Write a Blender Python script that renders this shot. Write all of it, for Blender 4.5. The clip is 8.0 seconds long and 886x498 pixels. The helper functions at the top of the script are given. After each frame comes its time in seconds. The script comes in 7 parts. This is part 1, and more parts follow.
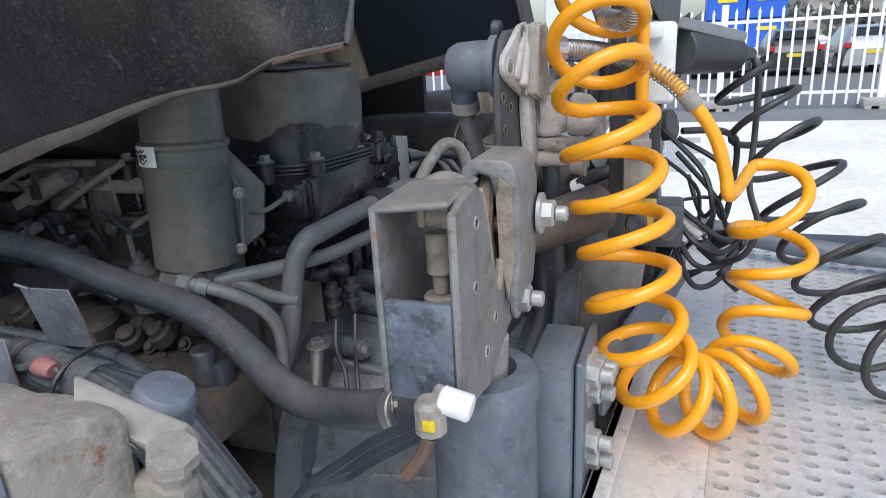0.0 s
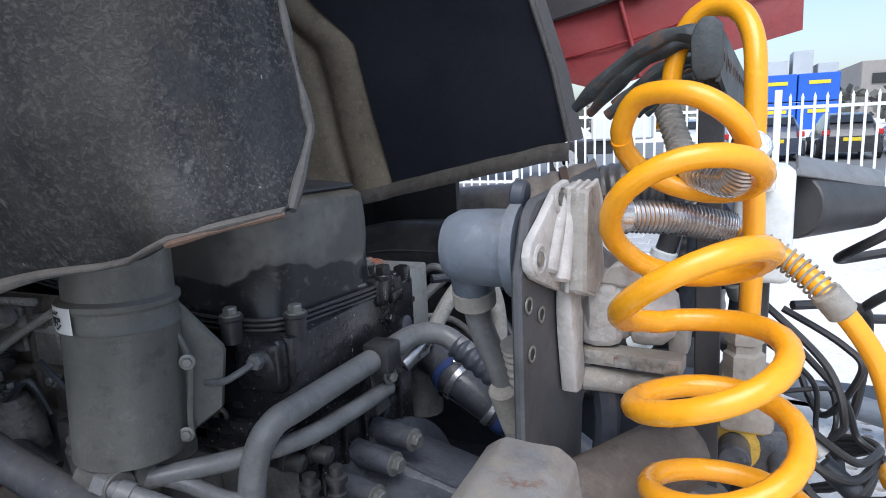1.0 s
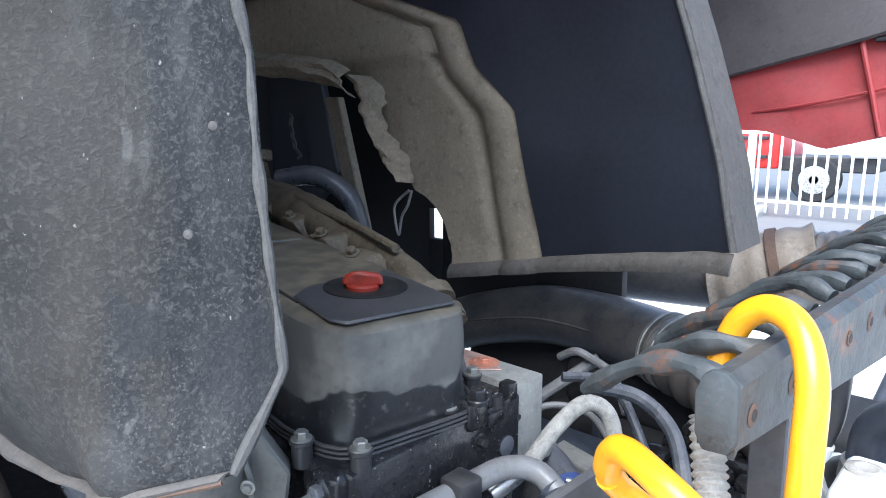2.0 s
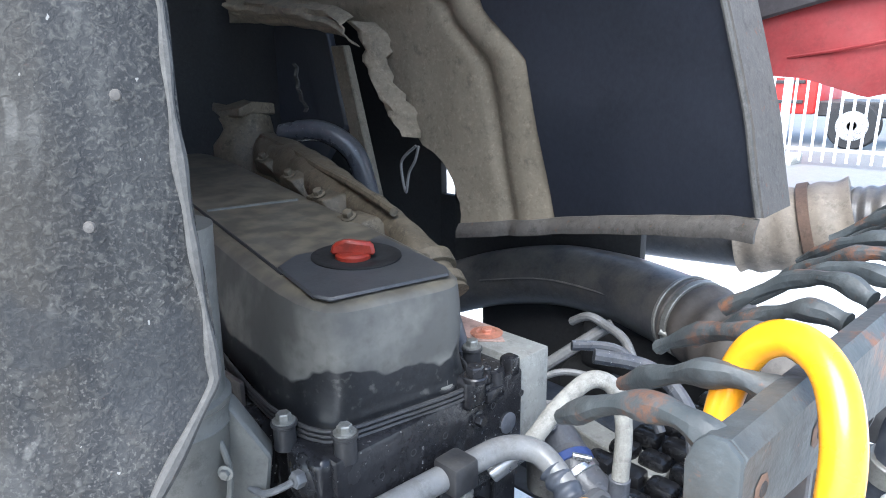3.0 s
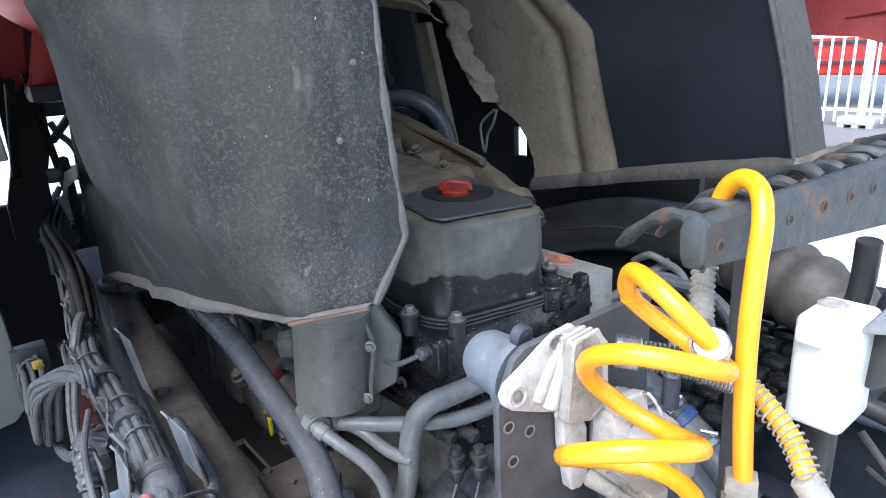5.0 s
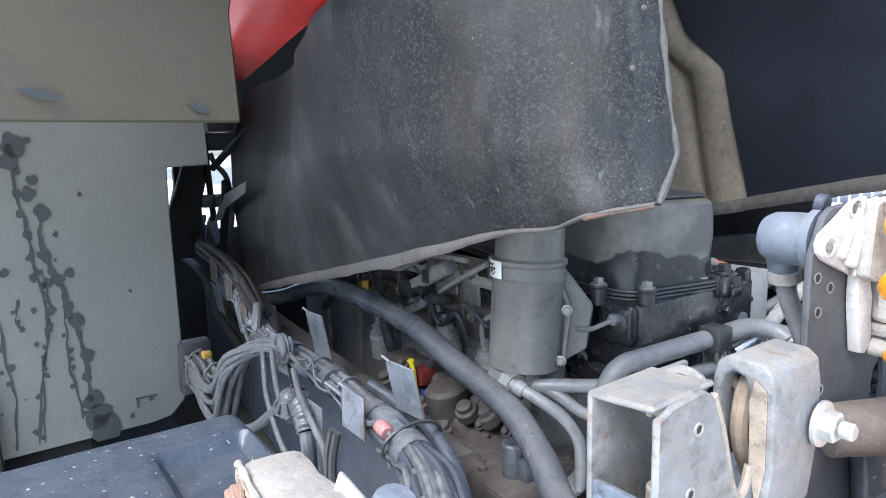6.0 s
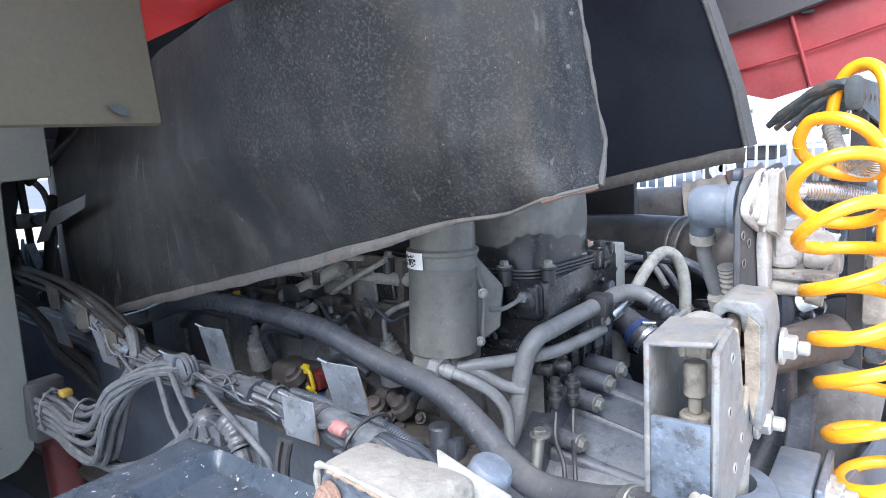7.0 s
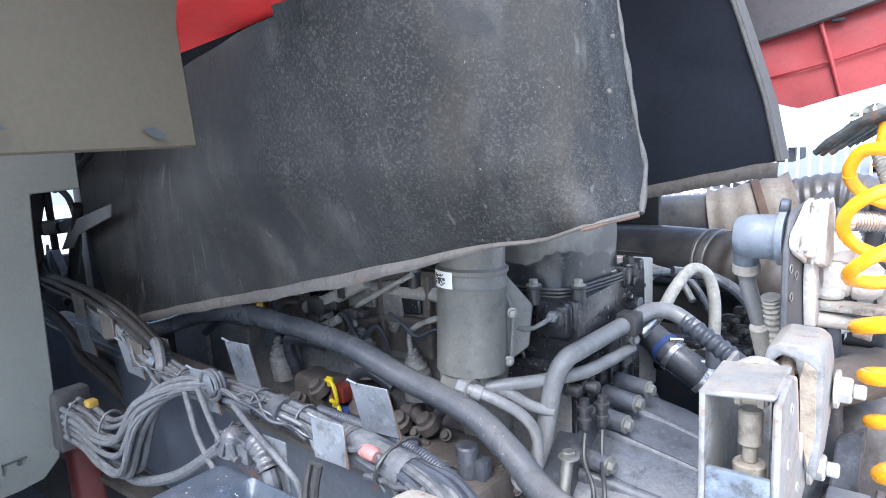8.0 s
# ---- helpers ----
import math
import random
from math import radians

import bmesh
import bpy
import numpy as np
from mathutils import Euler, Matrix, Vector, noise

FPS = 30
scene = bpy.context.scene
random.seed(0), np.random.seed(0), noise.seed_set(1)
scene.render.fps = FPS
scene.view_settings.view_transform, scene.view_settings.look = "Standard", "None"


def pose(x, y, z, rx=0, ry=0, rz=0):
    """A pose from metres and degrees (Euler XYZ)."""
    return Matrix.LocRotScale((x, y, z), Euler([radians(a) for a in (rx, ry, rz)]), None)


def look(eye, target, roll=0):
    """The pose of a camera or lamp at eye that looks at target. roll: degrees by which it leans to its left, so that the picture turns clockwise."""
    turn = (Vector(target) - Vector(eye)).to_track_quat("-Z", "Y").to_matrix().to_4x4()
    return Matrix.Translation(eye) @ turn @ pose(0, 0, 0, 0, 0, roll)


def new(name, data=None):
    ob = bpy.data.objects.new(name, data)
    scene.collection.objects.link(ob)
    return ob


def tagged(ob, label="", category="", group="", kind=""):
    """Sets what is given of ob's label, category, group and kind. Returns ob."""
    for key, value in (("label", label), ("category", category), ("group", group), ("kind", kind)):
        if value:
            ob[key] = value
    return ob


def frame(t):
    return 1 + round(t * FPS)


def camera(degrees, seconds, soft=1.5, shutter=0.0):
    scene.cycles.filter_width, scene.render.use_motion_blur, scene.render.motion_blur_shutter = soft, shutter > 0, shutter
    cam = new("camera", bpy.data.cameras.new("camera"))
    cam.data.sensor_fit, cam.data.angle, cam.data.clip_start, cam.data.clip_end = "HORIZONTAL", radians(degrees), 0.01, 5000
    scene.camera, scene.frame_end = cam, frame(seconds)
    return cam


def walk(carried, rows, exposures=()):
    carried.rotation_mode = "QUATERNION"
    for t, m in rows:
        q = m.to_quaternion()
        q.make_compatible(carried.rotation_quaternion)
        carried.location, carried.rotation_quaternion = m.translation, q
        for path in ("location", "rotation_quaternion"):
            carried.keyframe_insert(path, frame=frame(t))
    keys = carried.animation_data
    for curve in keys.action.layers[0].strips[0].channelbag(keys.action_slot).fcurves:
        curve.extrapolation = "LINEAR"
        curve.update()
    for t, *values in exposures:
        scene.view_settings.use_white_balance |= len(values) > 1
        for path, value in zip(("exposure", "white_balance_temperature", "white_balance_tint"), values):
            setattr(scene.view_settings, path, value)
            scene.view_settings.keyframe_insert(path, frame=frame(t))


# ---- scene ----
cam = camera(69.5, 8.0, 1.0)
PATH = [
    (0, (0.138, -0.078, 1.768), (-0.517, 1.712, 1.164), -3.2),
    (0.5, (0.096, 0.108, 1.816), (-0.534, 1.939, 1.316), -3.0),
    (1, (0.082, 0.203, 1.828), (-0.712, 2.0, 1.454), -2.6),
    (1.5, (0.157, 0.31, 1.937), (-1.069, 1.86, 1.634), -1.4),
    (2.8, (0.168, 0.461, 2.017), (-1.214, 1.823, 1.532), -0.8),
    (3, (0.141, 0.473, 2.009), (-1.234, 1.826, 1.481), -0.7),
    (3.5, (0.165, 0.46, 2.014), (-1.187, 1.761, 1.323), -0.7),
    (4, (0.192, 0.417, 2.038), (-1.164, 1.702, 1.324), -0.5),
    (4.2, (0.21, 0.41, 2.042), (-1.154, 1.688, 1.328), -0.5),
    (5.3, (0.305, 0.188, 1.971), (-1.242, 1.348, 1.459), -1.9),
    (5.5, (0.301, 0.133, 1.936), (-1.278, 1.276, 1.491), -0.5),
    (6, (0.248, -0.046, 1.842), (-1.362, 1.1, 1.536), -1.4),
    (6.5, (0.206, -0.16, 1.817), (-1.158, 1.267, 1.496), -2.6),
    (7, (0.127, -0.219, 1.842), (-1.045, 1.367, 1.516), -3.5),
    (7.5, (0.104, -0.212, 1.889), (-1.071, 1.376, 1.578), -3.4),
    (8, (0.093, -0.22, 1.877), (-1.112, 1.342, 1.548), -3.1),
]
EXPOSURES = [(0.0, 0.26, 6150, 10), (0.5, 0.38, 6100, 9), (1.0, 0.48, 5950, 10), (1.5, 1.12, 5750, 9), (3.0, 1.99, 5900, 7), (3.5, 1.95, 5900, 7), (4.0, 1.58, 5900, 7), (5.5, 1.41, 5800, 9), (6.0, 1.74, 5850, 9), (6.5, 1.88, 5740, 9), (7.0, 1.63, 5800, 9), (7.5, 1.68, 5820, 10), (8.0, 2.0, 5800, 10)]
walk(cam, [(t, look(eye, target, roll)) for t, eye, target, roll in PATH], EXPOSURES)

# ---- light ----
GROUND = 0.25
world = bpy.data.worlds.new("sky")
scene.world = world
world.use_nodes = True
wn = world.node_tree.nodes
sky = wn.new("ShaderNodeTexSky")
sky.sky_type, sky.sun_disc = "NISHITA", False
sky.sun_elevation, sky.sun_rotation = radians(56), radians(165)
sky.air_density, sky.dust_density, sky.ozone_density = 1.0, 2.0, 0.8
haze = wn.new("ShaderNodeHueSaturation")
haze.inputs["Saturation"].default_value = 0.85
world.node_tree.links.new(sky.outputs[0], haze.inputs["Color"])
world.node_tree.links.new(haze.outputs[0], wn["Background"].inputs[0])
wn["Background"].inputs[1].default_value = 0.15
sun = new("sun", bpy.data.lights.new("sun", "SUN"))
sun.data.energy, sun.data.angle, sun.data.color = 1.9, radians(50), (1.0, 0.985, 0.96)
sun.matrix_world = look((0.8, -3.0, 4.6), (0, 0, 0))


# ---- materials ----
def mat(name, base, rough=0.6, metal=0.0, vary=0.25, scale=6.0, grain=120.0, bump=0.15, dust=0.0, dust_colour=(0.30, 0.27, 0.22), rust=0.0, island=0.0, coat=0.0, wear=0.3, specks=0.0):
    m = bpy.data.materials.new(name)
    m.use_nodes = True
    n, l = m.node_tree.nodes, m.node_tree.links
    p = n["Principled BSDF"]
    p.inputs["Metallic"].default_value = metal
    p.inputs["Coat Weight"].default_value = coat
    co = n.new("ShaderNodeTexCoord").outputs["Object"]

    def tex(s, detail=6.0, rough_=0.6):
        t = n.new("ShaderNodeTexNoise")
        t.inputs["Scale"].default_value, t.inputs["Detail"].default_value, t.inputs["Roughness"].default_value = s, detail, rough_
        l.new(co, t.inputs["Vector"])
        return t.outputs["Fac"]

    def ramp(fac, a, b, lo, hi):
        r = n.new("ShaderNodeMapRange")
        l.new(fac, r.inputs["Value"])
        for i, v in zip((1, 2, 3, 4), (a, b, lo, hi)):
            r.inputs[i].default_value = v
        return r.outputs[0]

    def mix(fac, a, b):
        x = n.new("ShaderNodeMix")
        x.data_type = "RGBA"
        for sock, v in ((x.inputs["Factor"], fac), (x.inputs["A"], a), (x.inputs["B"], b)):
            if isinstance(v, (int, float)):
                sock.default_value = v
            elif isinstance(v, tuple):
                sock.default_value = (*v[:3], 1)
            else:
                l.new(v, sock)
        return x.outputs["Result"]

    big, fine = tex(scale), tex(grain, 4.0)
    dark, light = tuple(c * (1 - vary) for c in base), tuple(min(1, c * (1 + vary)) for c in base)
    col = mix(ramp(big, 0.3, 0.7, 0, 1), dark, light)
    col = mix(ramp(fine, 0.3, 0.75, 0, 0.35 + vary * 0.4), col, tuple(min(1, c * 1.35 + 0.01) for c in base))
    if wear and bump:
        col = mix(ramp(tex(30, 9.0, 0.78), 0.36, 0.48, 1.6 * wear, 0), col, tuple(c * 0.35 for c in base))
        col = mix(ramp(tex(64, 9.0, 0.8), 0.53, 0.63, 0, 1.3 * wear), col, tuple(min(1, c * 1.8 + 0.010) for c in base))
    if island:
        info = n.new("ShaderNodeObjectInfo")
        col = mix(ramp(info.outputs["Random"], 0, 1, 0, island), col, tuple(c * 0.6 for c in base))
    if dust:
        geo = n.new("ShaderNodeNewGeometry")
        sep = n.new("ShaderNodeSeparateXYZ")
        l.new(geo.outputs["Normal"], sep.inputs[0])
        up = ramp(sep.outputs["Z"], -0.4, 0.9, 0.25, 1.0)
        mul = n.new("ShaderNodeMath")
        mul.operation = "MULTIPLY"
        l.new(up, mul.inputs[0])
        l.new(ramp(tex(scale * 2.3, 9.0, 0.74), 0.37, 0.67, 0.2 * dust, 0.9 * dust), mul.inputs[1])
        col = mix(mul.outputs[0], col, dust_colour)
    if rust:
        col = mix(ramp(tex(scale * 1.7, 8.0, 0.75), 0.62 - 0.2 * rust, 0.72 - 0.2 * rust, 0, 0.9), col, (0.17, 0.065, 0.025))
    if specks:
        col = mix(ramp(tex(150, 2.0, 0.5), 0.69, 0.73, 0, specks), col, (0.48, 0.48, 0.46))
        col = mix(ramp(tex(58, 5.0, 0.7), 0.66, 0.70, 0, 0.7 * specks), col, (0.30, 0.30, 0.29))
    l.new(col, p.inputs["Base Color"])
    l.new(ramp(big, 0.25, 0.75, max(0.03, rough - 0.12), min(1, rough + 0.12)), p.inputs["Roughness"])
    if bump:
        b = n.new("ShaderNodeBump")
        b.inputs["Strength"].default_value, b.inputs["Distance"].default_value = bump, 0.002
        l.new(fine, b.inputs["Height"])
        l.new(b.outputs[0], p.inputs["Normal"])
    return m


def worn_panel():
    m = mat("worn_black_insulation", (0.0130, 0.0137, 0.0150), 0.55, vary=0.35, scale=4, grain=60, bump=0.0)
    n, l = m.node_tree.nodes, m.node_tree.links
    p = n["Principled BSDF"]
    co = n.new("ShaderNodeTexCoord").outputs["Object"]
    old = p.inputs["Base Color"].links[0].from_socket

    def noisy(s, detail=5.0, stretch=None):
        t = n.new("ShaderNodeTexNoise")
        t.inputs["Scale"].default_value, t.inputs["Detail"].default_value = s, detail
        if stretch:
            k = n.new("ShaderNodeMapping")
            k.inputs["Scale"].default_value, k.inputs["Rotation"].default_value = stretch, (0, 0.25, 0)
            l.new(co, k.inputs["Vector"])
            l.new(k.outputs[0], t.inputs["Vector"])
        else:
            l.new(co, t.inputs["Vector"])
        return t.outputs["Fac"]

    def ramp(fac, a, b, lo, hi):
        r = n.new("ShaderNodeMapRange")
        l.new(fac, r.inputs["Value"])
        for i, v in zip((1, 2, 3, 4), (a, b, lo, hi)):
            r.inputs[i].default_value = v
        return r.outputs[0]

    def times(a, b):
        x = n.new("ShaderNodeMath")
        x.operation = "MULTIPLY"
        l.new(a, x.inputs[0])
        l.new(b, x.inputs[1])
        return x.outputs[0]

    def over(fac, under, colour):
        x = n.new("ShaderNodeMix")
        x.data_type = "RGBA"
        l.new(fac, x.inputs["Factor"])
        l.new(under, x.inputs["A"])
        x.inputs["B"].default_value = (*colour, 1)
        return x.outputs["Result"]

    pebble = n.new("ShaderNodeTexNoise")
    pebble.inputs["Scale"].default_value, pebble.inputs["Detail"].default_value, pebble.inputs["Distortion"].default_value = 235, 3.0, 0.6
    l.new(co, pebble.inputs["Vector"])
    patch = ramp(noisy(3.2, 4), 0.32, 0.66, 0.5, 1.0)
    col = over(times(ramp(noisy(9, 6), 0.45, 0.7, 0, 0.3), patch), old, (0.058, 0.057, 0.054))
    rubbed = times(times(ramp(pebble.outputs["Fac"], 0.50, 0.66, 0, 1), ramp(noisy(7, 4), 0.36, 0.6, 0.26, 0.52)), patch)
    grit = n.new("ShaderNodeMath")
    grit.operation = "MULTIPLY"
    l.new(ramp(noisy(460, 2), 0.57, 0.70, 0, 0.26), grit.inputs[0])
    l.new(ramp(noisy(3.6, 6), 0.38, 0.62, 0.1, 1.0), grit.inputs[1])
    col = over(grit.outputs[0], col, (0.215, 0.205, 0.19))
    col = over(rubbed, col, (0.098, 0.096, 0.086))
    col = over(times(ramp(noisy(42, 3, (1.6, 1, 0.45)), 0.68, 0.73, 0, 0.22), ramp(noisy(2.1, 3), 0.45, 0.6, 0, 1)), col, (0.24, 0.235, 0.22))
    col = over(ramp(noisy(170, 2, (1.3, 1, 0.7)), 0.75, 0.765, 0, 0.6), col, (0.30, 0.295, 0.28))
    col = over(times(ramp(noisy(13, 7, (1.0, 1, 0.14)), 0.47, 0.66, 0, 0.38), ramp(noisy(2.4, 3), 0.42, 0.58, 0, 1)), col, (0.066, 0.057, 0.044))
    col = over(times(ramp(noisy(21, 7, (1.0, 1, 0.10)), 0.52, 0.66, 0, 0.2), ramp(noisy(1.9, 3), 0.42, 0.6, 0, 1)), col, (0.085, 0.085, 0.082))
    col = over(ramp(noisy(11, 9, (1.0, 1, 0.5)), 0.60, 0.63, 0, 0.14), col, (0.100, 0.10, 0.098))
    col = over(times(ramp(noisy(26, 6, (2.2, 1, 0.3)), 0.6, 0.72, 0, 0.55), ramp(noisy(3.4, 3), 0.5, 0.62, 0, 1)), col, (0.15, 0.147, 0.138))
    col = over(ramp(noisy(5.5, 3), 0.62, 0.64, 0, 0.55), col, (0.020, 0.022, 0.025))
    l.new(col, p.inputs["Base Color"])
    p.inputs["Specular IOR Level"].default_value = 0.22
    b = n.new("ShaderNodeBump")
    b.inputs["Strength"].default_value, b.inputs["Distance"].default_value = 0.55, 0.0018
    l.new(pebble.outputs["Fac"], b.inputs["Height"])
    l.new(b.outputs[0], p.inputs["Normal"])
    return m


def caked_plastic():
    """Black plastic under a caked film of dust with a ragged washed edge."""
    m = mat("caked_black_plastic", (0.017, 0.018, 0.020), 0.34, vary=0.3, scale=9, grain=170, bump=0.06)
    n, l = m.node_tree.nodes, m.node_tree.links
    p = n["Principled BSDF"]
    co = n.new("ShaderNodeTexCoord").outputs["Object"]
    old = p.inputs["Base Color"].links[0].from_socket

    def noisy(s, detail=4.0):
        t = n.new("ShaderNodeTexNoise")
        t.inputs["Scale"].default_value, t.inputs["Detail"].default_value = s, detail
        l.new(co, t.inputs["Vector"])
        return t.outputs["Fac"]

    def ramp(fac, a, b, lo, hi):
        r = n.new("ShaderNodeMapRange")
        l.new(fac, r.inputs["Value"])
        for i, v in zip((1, 2, 3, 4), (a, b, lo, hi)):
            r.inputs[i].default_value = v
        return r.outputs[0]

    def calc(op, a, b):
        x = n.new("ShaderNodeMath")
        x.operation = op
        for i, v in enumerate((a, b)):
            if isinstance(v, float):
                x.inputs[i].default_value = v
            else:
                l.new(v, x.inputs[i])
        return x.outputs[0]

    def over(fac, under, colour):
        x = n.new("ShaderNodeMix")
        x.data_type = "RGBA"
        l.new(fac, x.inputs["Factor"])
        for sock, v in ((x.inputs["A"], under), (x.inputs["B"], colour)):
            if isinstance(v, tuple):
                sock.default_value = (*v, 1)
            else:
                l.new(v, sock)
        return x.outputs["Result"]

    sep = n.new("ShaderNodeSeparateXYZ")
    l.new(co, sep.inputs[0])
    tide = calc("ADD", sep.outputs["Z"], calc("MULTIPLY", calc("SUBTRACT", noisy(7, 3), 0.5), 0.17))
    tide = calc("ADD", tide, calc("MULTIPLY", noisy(45, 5), 0.006))
    film = ramp(tide, 1.652, 1.656, 0.0, 0.92)
    dust = over(ramp(noisy(8, 5), 0.46, 0.60, 0, 1), (0.095, 0.094, 0.088), (0.185, 0.182, 0.165))
    dust = over(ramp(noisy(60, 6), 0.5, 0.75, 0, 0.5), dust, (0.075, 0.072, 0.06))
    col = over(ramp(noisy(70, 8), 0.6, 0.72, 0, 0.45), old, (0.16, 0.155, 0.14))
    col = over(film, col, dust)
    lift = n.new("ShaderNodeNewGeometry")
    nz = n.new("ShaderNodeSeparateXYZ")
    l.new(lift.outputs["Normal"], nz.inputs[0])
    col = over(ramp(nz.outputs["Z"], 0.6, 0.95, 0.0, 0.75), col, over(ramp(noisy(22, 7), 0.4, 0.62, 0, 1), (0.070, 0.058, 0.038), (0.150, 0.125, 0.080)))
    l.new(col, p.inputs["Base Color"])
    l.new(ramp(film, 0, 1, 0.32, 0.68), p.inputs["Roughness"])
    return m


M_COVER = caked_plastic()
M_PANEL = worn_panel()
M_LIP = mat("frayed_panel_lip", (0.062, 0.058, 0.054), 0.75, vary=0.35, scale=20, grain=160, bump=0.4, dust=0.6, dust_colour=(0.135, 0.118, 0.10), rust=0.06, wear=0.5)
M_FARPANEL = mat("smooth_black_liner", (0.0155, 0.0185, 0.027), 0.42, vary=0.35, scale=2.5, grain=90, bump=0.2, wear=0.1)
M_TRIM = mat("dirty_grey_trim", (0.042, 0.036, 0.038), 0.6, vary=0.35, scale=5, grain=90, bump=0.2, dust=0.5, dust_colour=(0.10, 0.085, 0.085), wear=0.3)
M_KHAKI = mat("dusty_liner", (0.188, 0.162, 0.120), 0.85, vary=0.2, scale=4, grain=140, bump=0.3)
M_PLATE = mat("khaki_grey_sheet", (0.052, 0.042, 0.024), 0.6, vary=0.15, scale=3, grain=160, bump=0.08, dust=0.2, dust_colour=(0.095, 0.078, 0.045), wear=0.08)
M_PLATE2 = mat("grey_green_plate", (0.130, 0.141, 0.130), 0.55, vary=0.12, scale=4, grain=160, bump=0.08, dust=0.15, wear=0.08)
M_RED = mat("red_cab_paint", (0.42, 0.022, 0.022), 0.4, vary=0.2, scale=4, grain=60, bump=0.05, dust=0.15, wear=0.08)
M_REDDULL = mat("dull_red_underside", (0.25, 0.020, 0.023), 0.6, vary=0.25, scale=5, grain=90, bump=0.15, dust=0.15, wear=0.15)
M_CAN = mat("dark_grey_filter_paint", (0.128, 0.126, 0.114), 0.42, vary=0.22, scale=6, grain=160, bump=0.08, dust=0.5, dust_colour=(0.165, 0.155, 0.125))
M_COVERTOP = mat("dusty_black_plastic", (0.032, 0.033, 0.034), 0.42, vary=0.25, scale=4, grain=120, bump=0.08, dust=1.0, dust_colour=(0.20, 0.185, 0.14))
M_HEAD = mat("oily_black_casting", (0.016, 0.016, 0.018), 0.22, vary=0.4, scale=12, grain=80, bump=0.5, wear=0.3, specks=0.5)
M_CAST = mat("dark_engine_casting", (0.150, 0.147, 0.145), 0.38, vary=0.5, scale=16, grain=90, bump=0.7, dust=0.7, dust_colour=(0.21, 0.19, 0.16), wear=0.5)
M_GREYCAST = mat("grey_gearbox_casting", (0.062, 0.068, 0.082), 0.40, vary=0.5, scale=10, grain=90, bump=0.7, dust=0.45, dust_colour=(0.150, 0.145, 0.140), wear=0.7)
M_PIPE = mat("grey_painted_pipe", (0.165, 0.168, 0.172), 0.40, vary=0.3, scale=18, grain=130, bump=0.25, dust=0.5, dust_colour=(0.22, 0.20, 0.165))
M_RUBBER = mat("dusty_black_rubber", (0.029, 0.036, 0.050), 0.30, vary=0.3, scale=4, grain=150, bump=0.25, dust=0.95, dust_colour=(0.165, 0.158, 0.152), wear=0.5, specks=0.3)
# Near-black colour holds the filler well's shade; also used on the hinge steel.
M_DEEPBLACK = mat("deep_black_shade", (0.006, 0.006, 0.006), 0.7, vary=0.3, scale=30, grain=90, bump=0.3)
M_BLACK = mat("black_plastic", (0.020, 0.021, 0.025), 0.45, vary=0.3, scale=10, grain=160, bump=0.1, dust=0.2)
M_CABLE = mat("grey_dusty_cable", (0.050, 0.056, 0.067), 0.5, vary=0.5, scale=28, grain=170, bump=0.35, dust=0.8, dust_colour=(0.215, 0.215, 0.21), island=0.85, wear=0.6)
M_YELLOW = mat("yellow_polyurethane", (0.86, 0.36, 0.008), 0.3, vary=0.06, scale=12, grain=200, bump=0.03, coat=0.2, wear=0.05)
M_GALV = mat("galvanised_steel", (0.165, 0.175, 0.185), 0.55, 0.15, vary=0.25, scale=22, grain=110, bump=0.5, dust=1.0, dust_colour=(0.305, 0.262, 0.205), rust=0.10, wear=0.45)
M_ALLOY = mat("weathered_alloy", (0.26, 0.255, 0.24), 0.65, 0.1, vary=0.6, scale=30, grain=80, bump=0.9, dust=1.3, dust_colour=(0.30, 0.265, 0.21), rust=0.08, wear=0.75)
M_CHROME = mat("bright_steel", (0.6, 0.6, 0.6), 0.3, 0.9, vary=0.15, scale=25, grain=200, bump=0.05)
M_STEEL = mat("blue_grey_frame_paint", (0.105, 0.13, 0.165), 0.5, vary=0.25, scale=8, grain=110, bump=0.15, dust=0.4, dust_colour=(0.28, 0.25, 0.21))
M_RAIL = mat("dirty_frame_rail", (0.034, 0.043, 0.060), 0.5, vary=0.4, scale=8, grain=70, bump=0.5, dust=0.25, dust_colour=(0.10, 0.095, 0.09), rust=0.12)
M_BAR = mat("rusty_black_bar", (0.026, 0.033, 0.036), 0.55, vary=0.5, scale=14, grain=90, bump=0.5, dust=0.25, dust_colour=(0.21, 0.20, 0.18), rust=0.30, wear=0.6)
M_DECK = mat("aluminium_tread_plate", (0.68, 0.66, 0.63), 0.45, 0.45, vary=0.15, scale=6, grain=120, bump=0.1, dust=0.3, dust_colour=(0.50, 0.46, 0.40))
M_WHITE = mat("off_white_plastic", (0.72, 0.74, 0.72), 0.45, vary=0.06, scale=8, grain=160, bump=0.05, wear=0.08)
M_FENCE = mat("white_fence_paint", (0.85, 0.85, 0.84), 0.5, vary=0.05, scale=2, grain=40, bump=0.05, wear=0.0)
M_COPPER = mat("coppery_shim", (0.55, 0.24, 0.16), 0.45, 0.5, vary=0.25, scale=30, grain=120, bump=0.1)
M_ZINC = mat("zinc_box", (0.30, 0.30, 0.28), 0.5, 0.3, vary=0.15, scale=9, grain=140, bump=0.1, dust=0.3)
M_CAP = mat("orange_red_cap", (0.22, 0.022, 0.011), 0.4, vary=0.15, scale=30, grain=150, bump=0.05)
M_BRASS = mat("yellowed_brass", (0.55, 0.36, 0.07), 0.4, 0.6, vary=0.2, scale=30, grain=150, bump=0.1)
M_YCLIP = mat("yellow_clip", (0.72, 0.55, 0.02), 0.45, vary=0.1, scale=30, grain=150, bump=0.05)
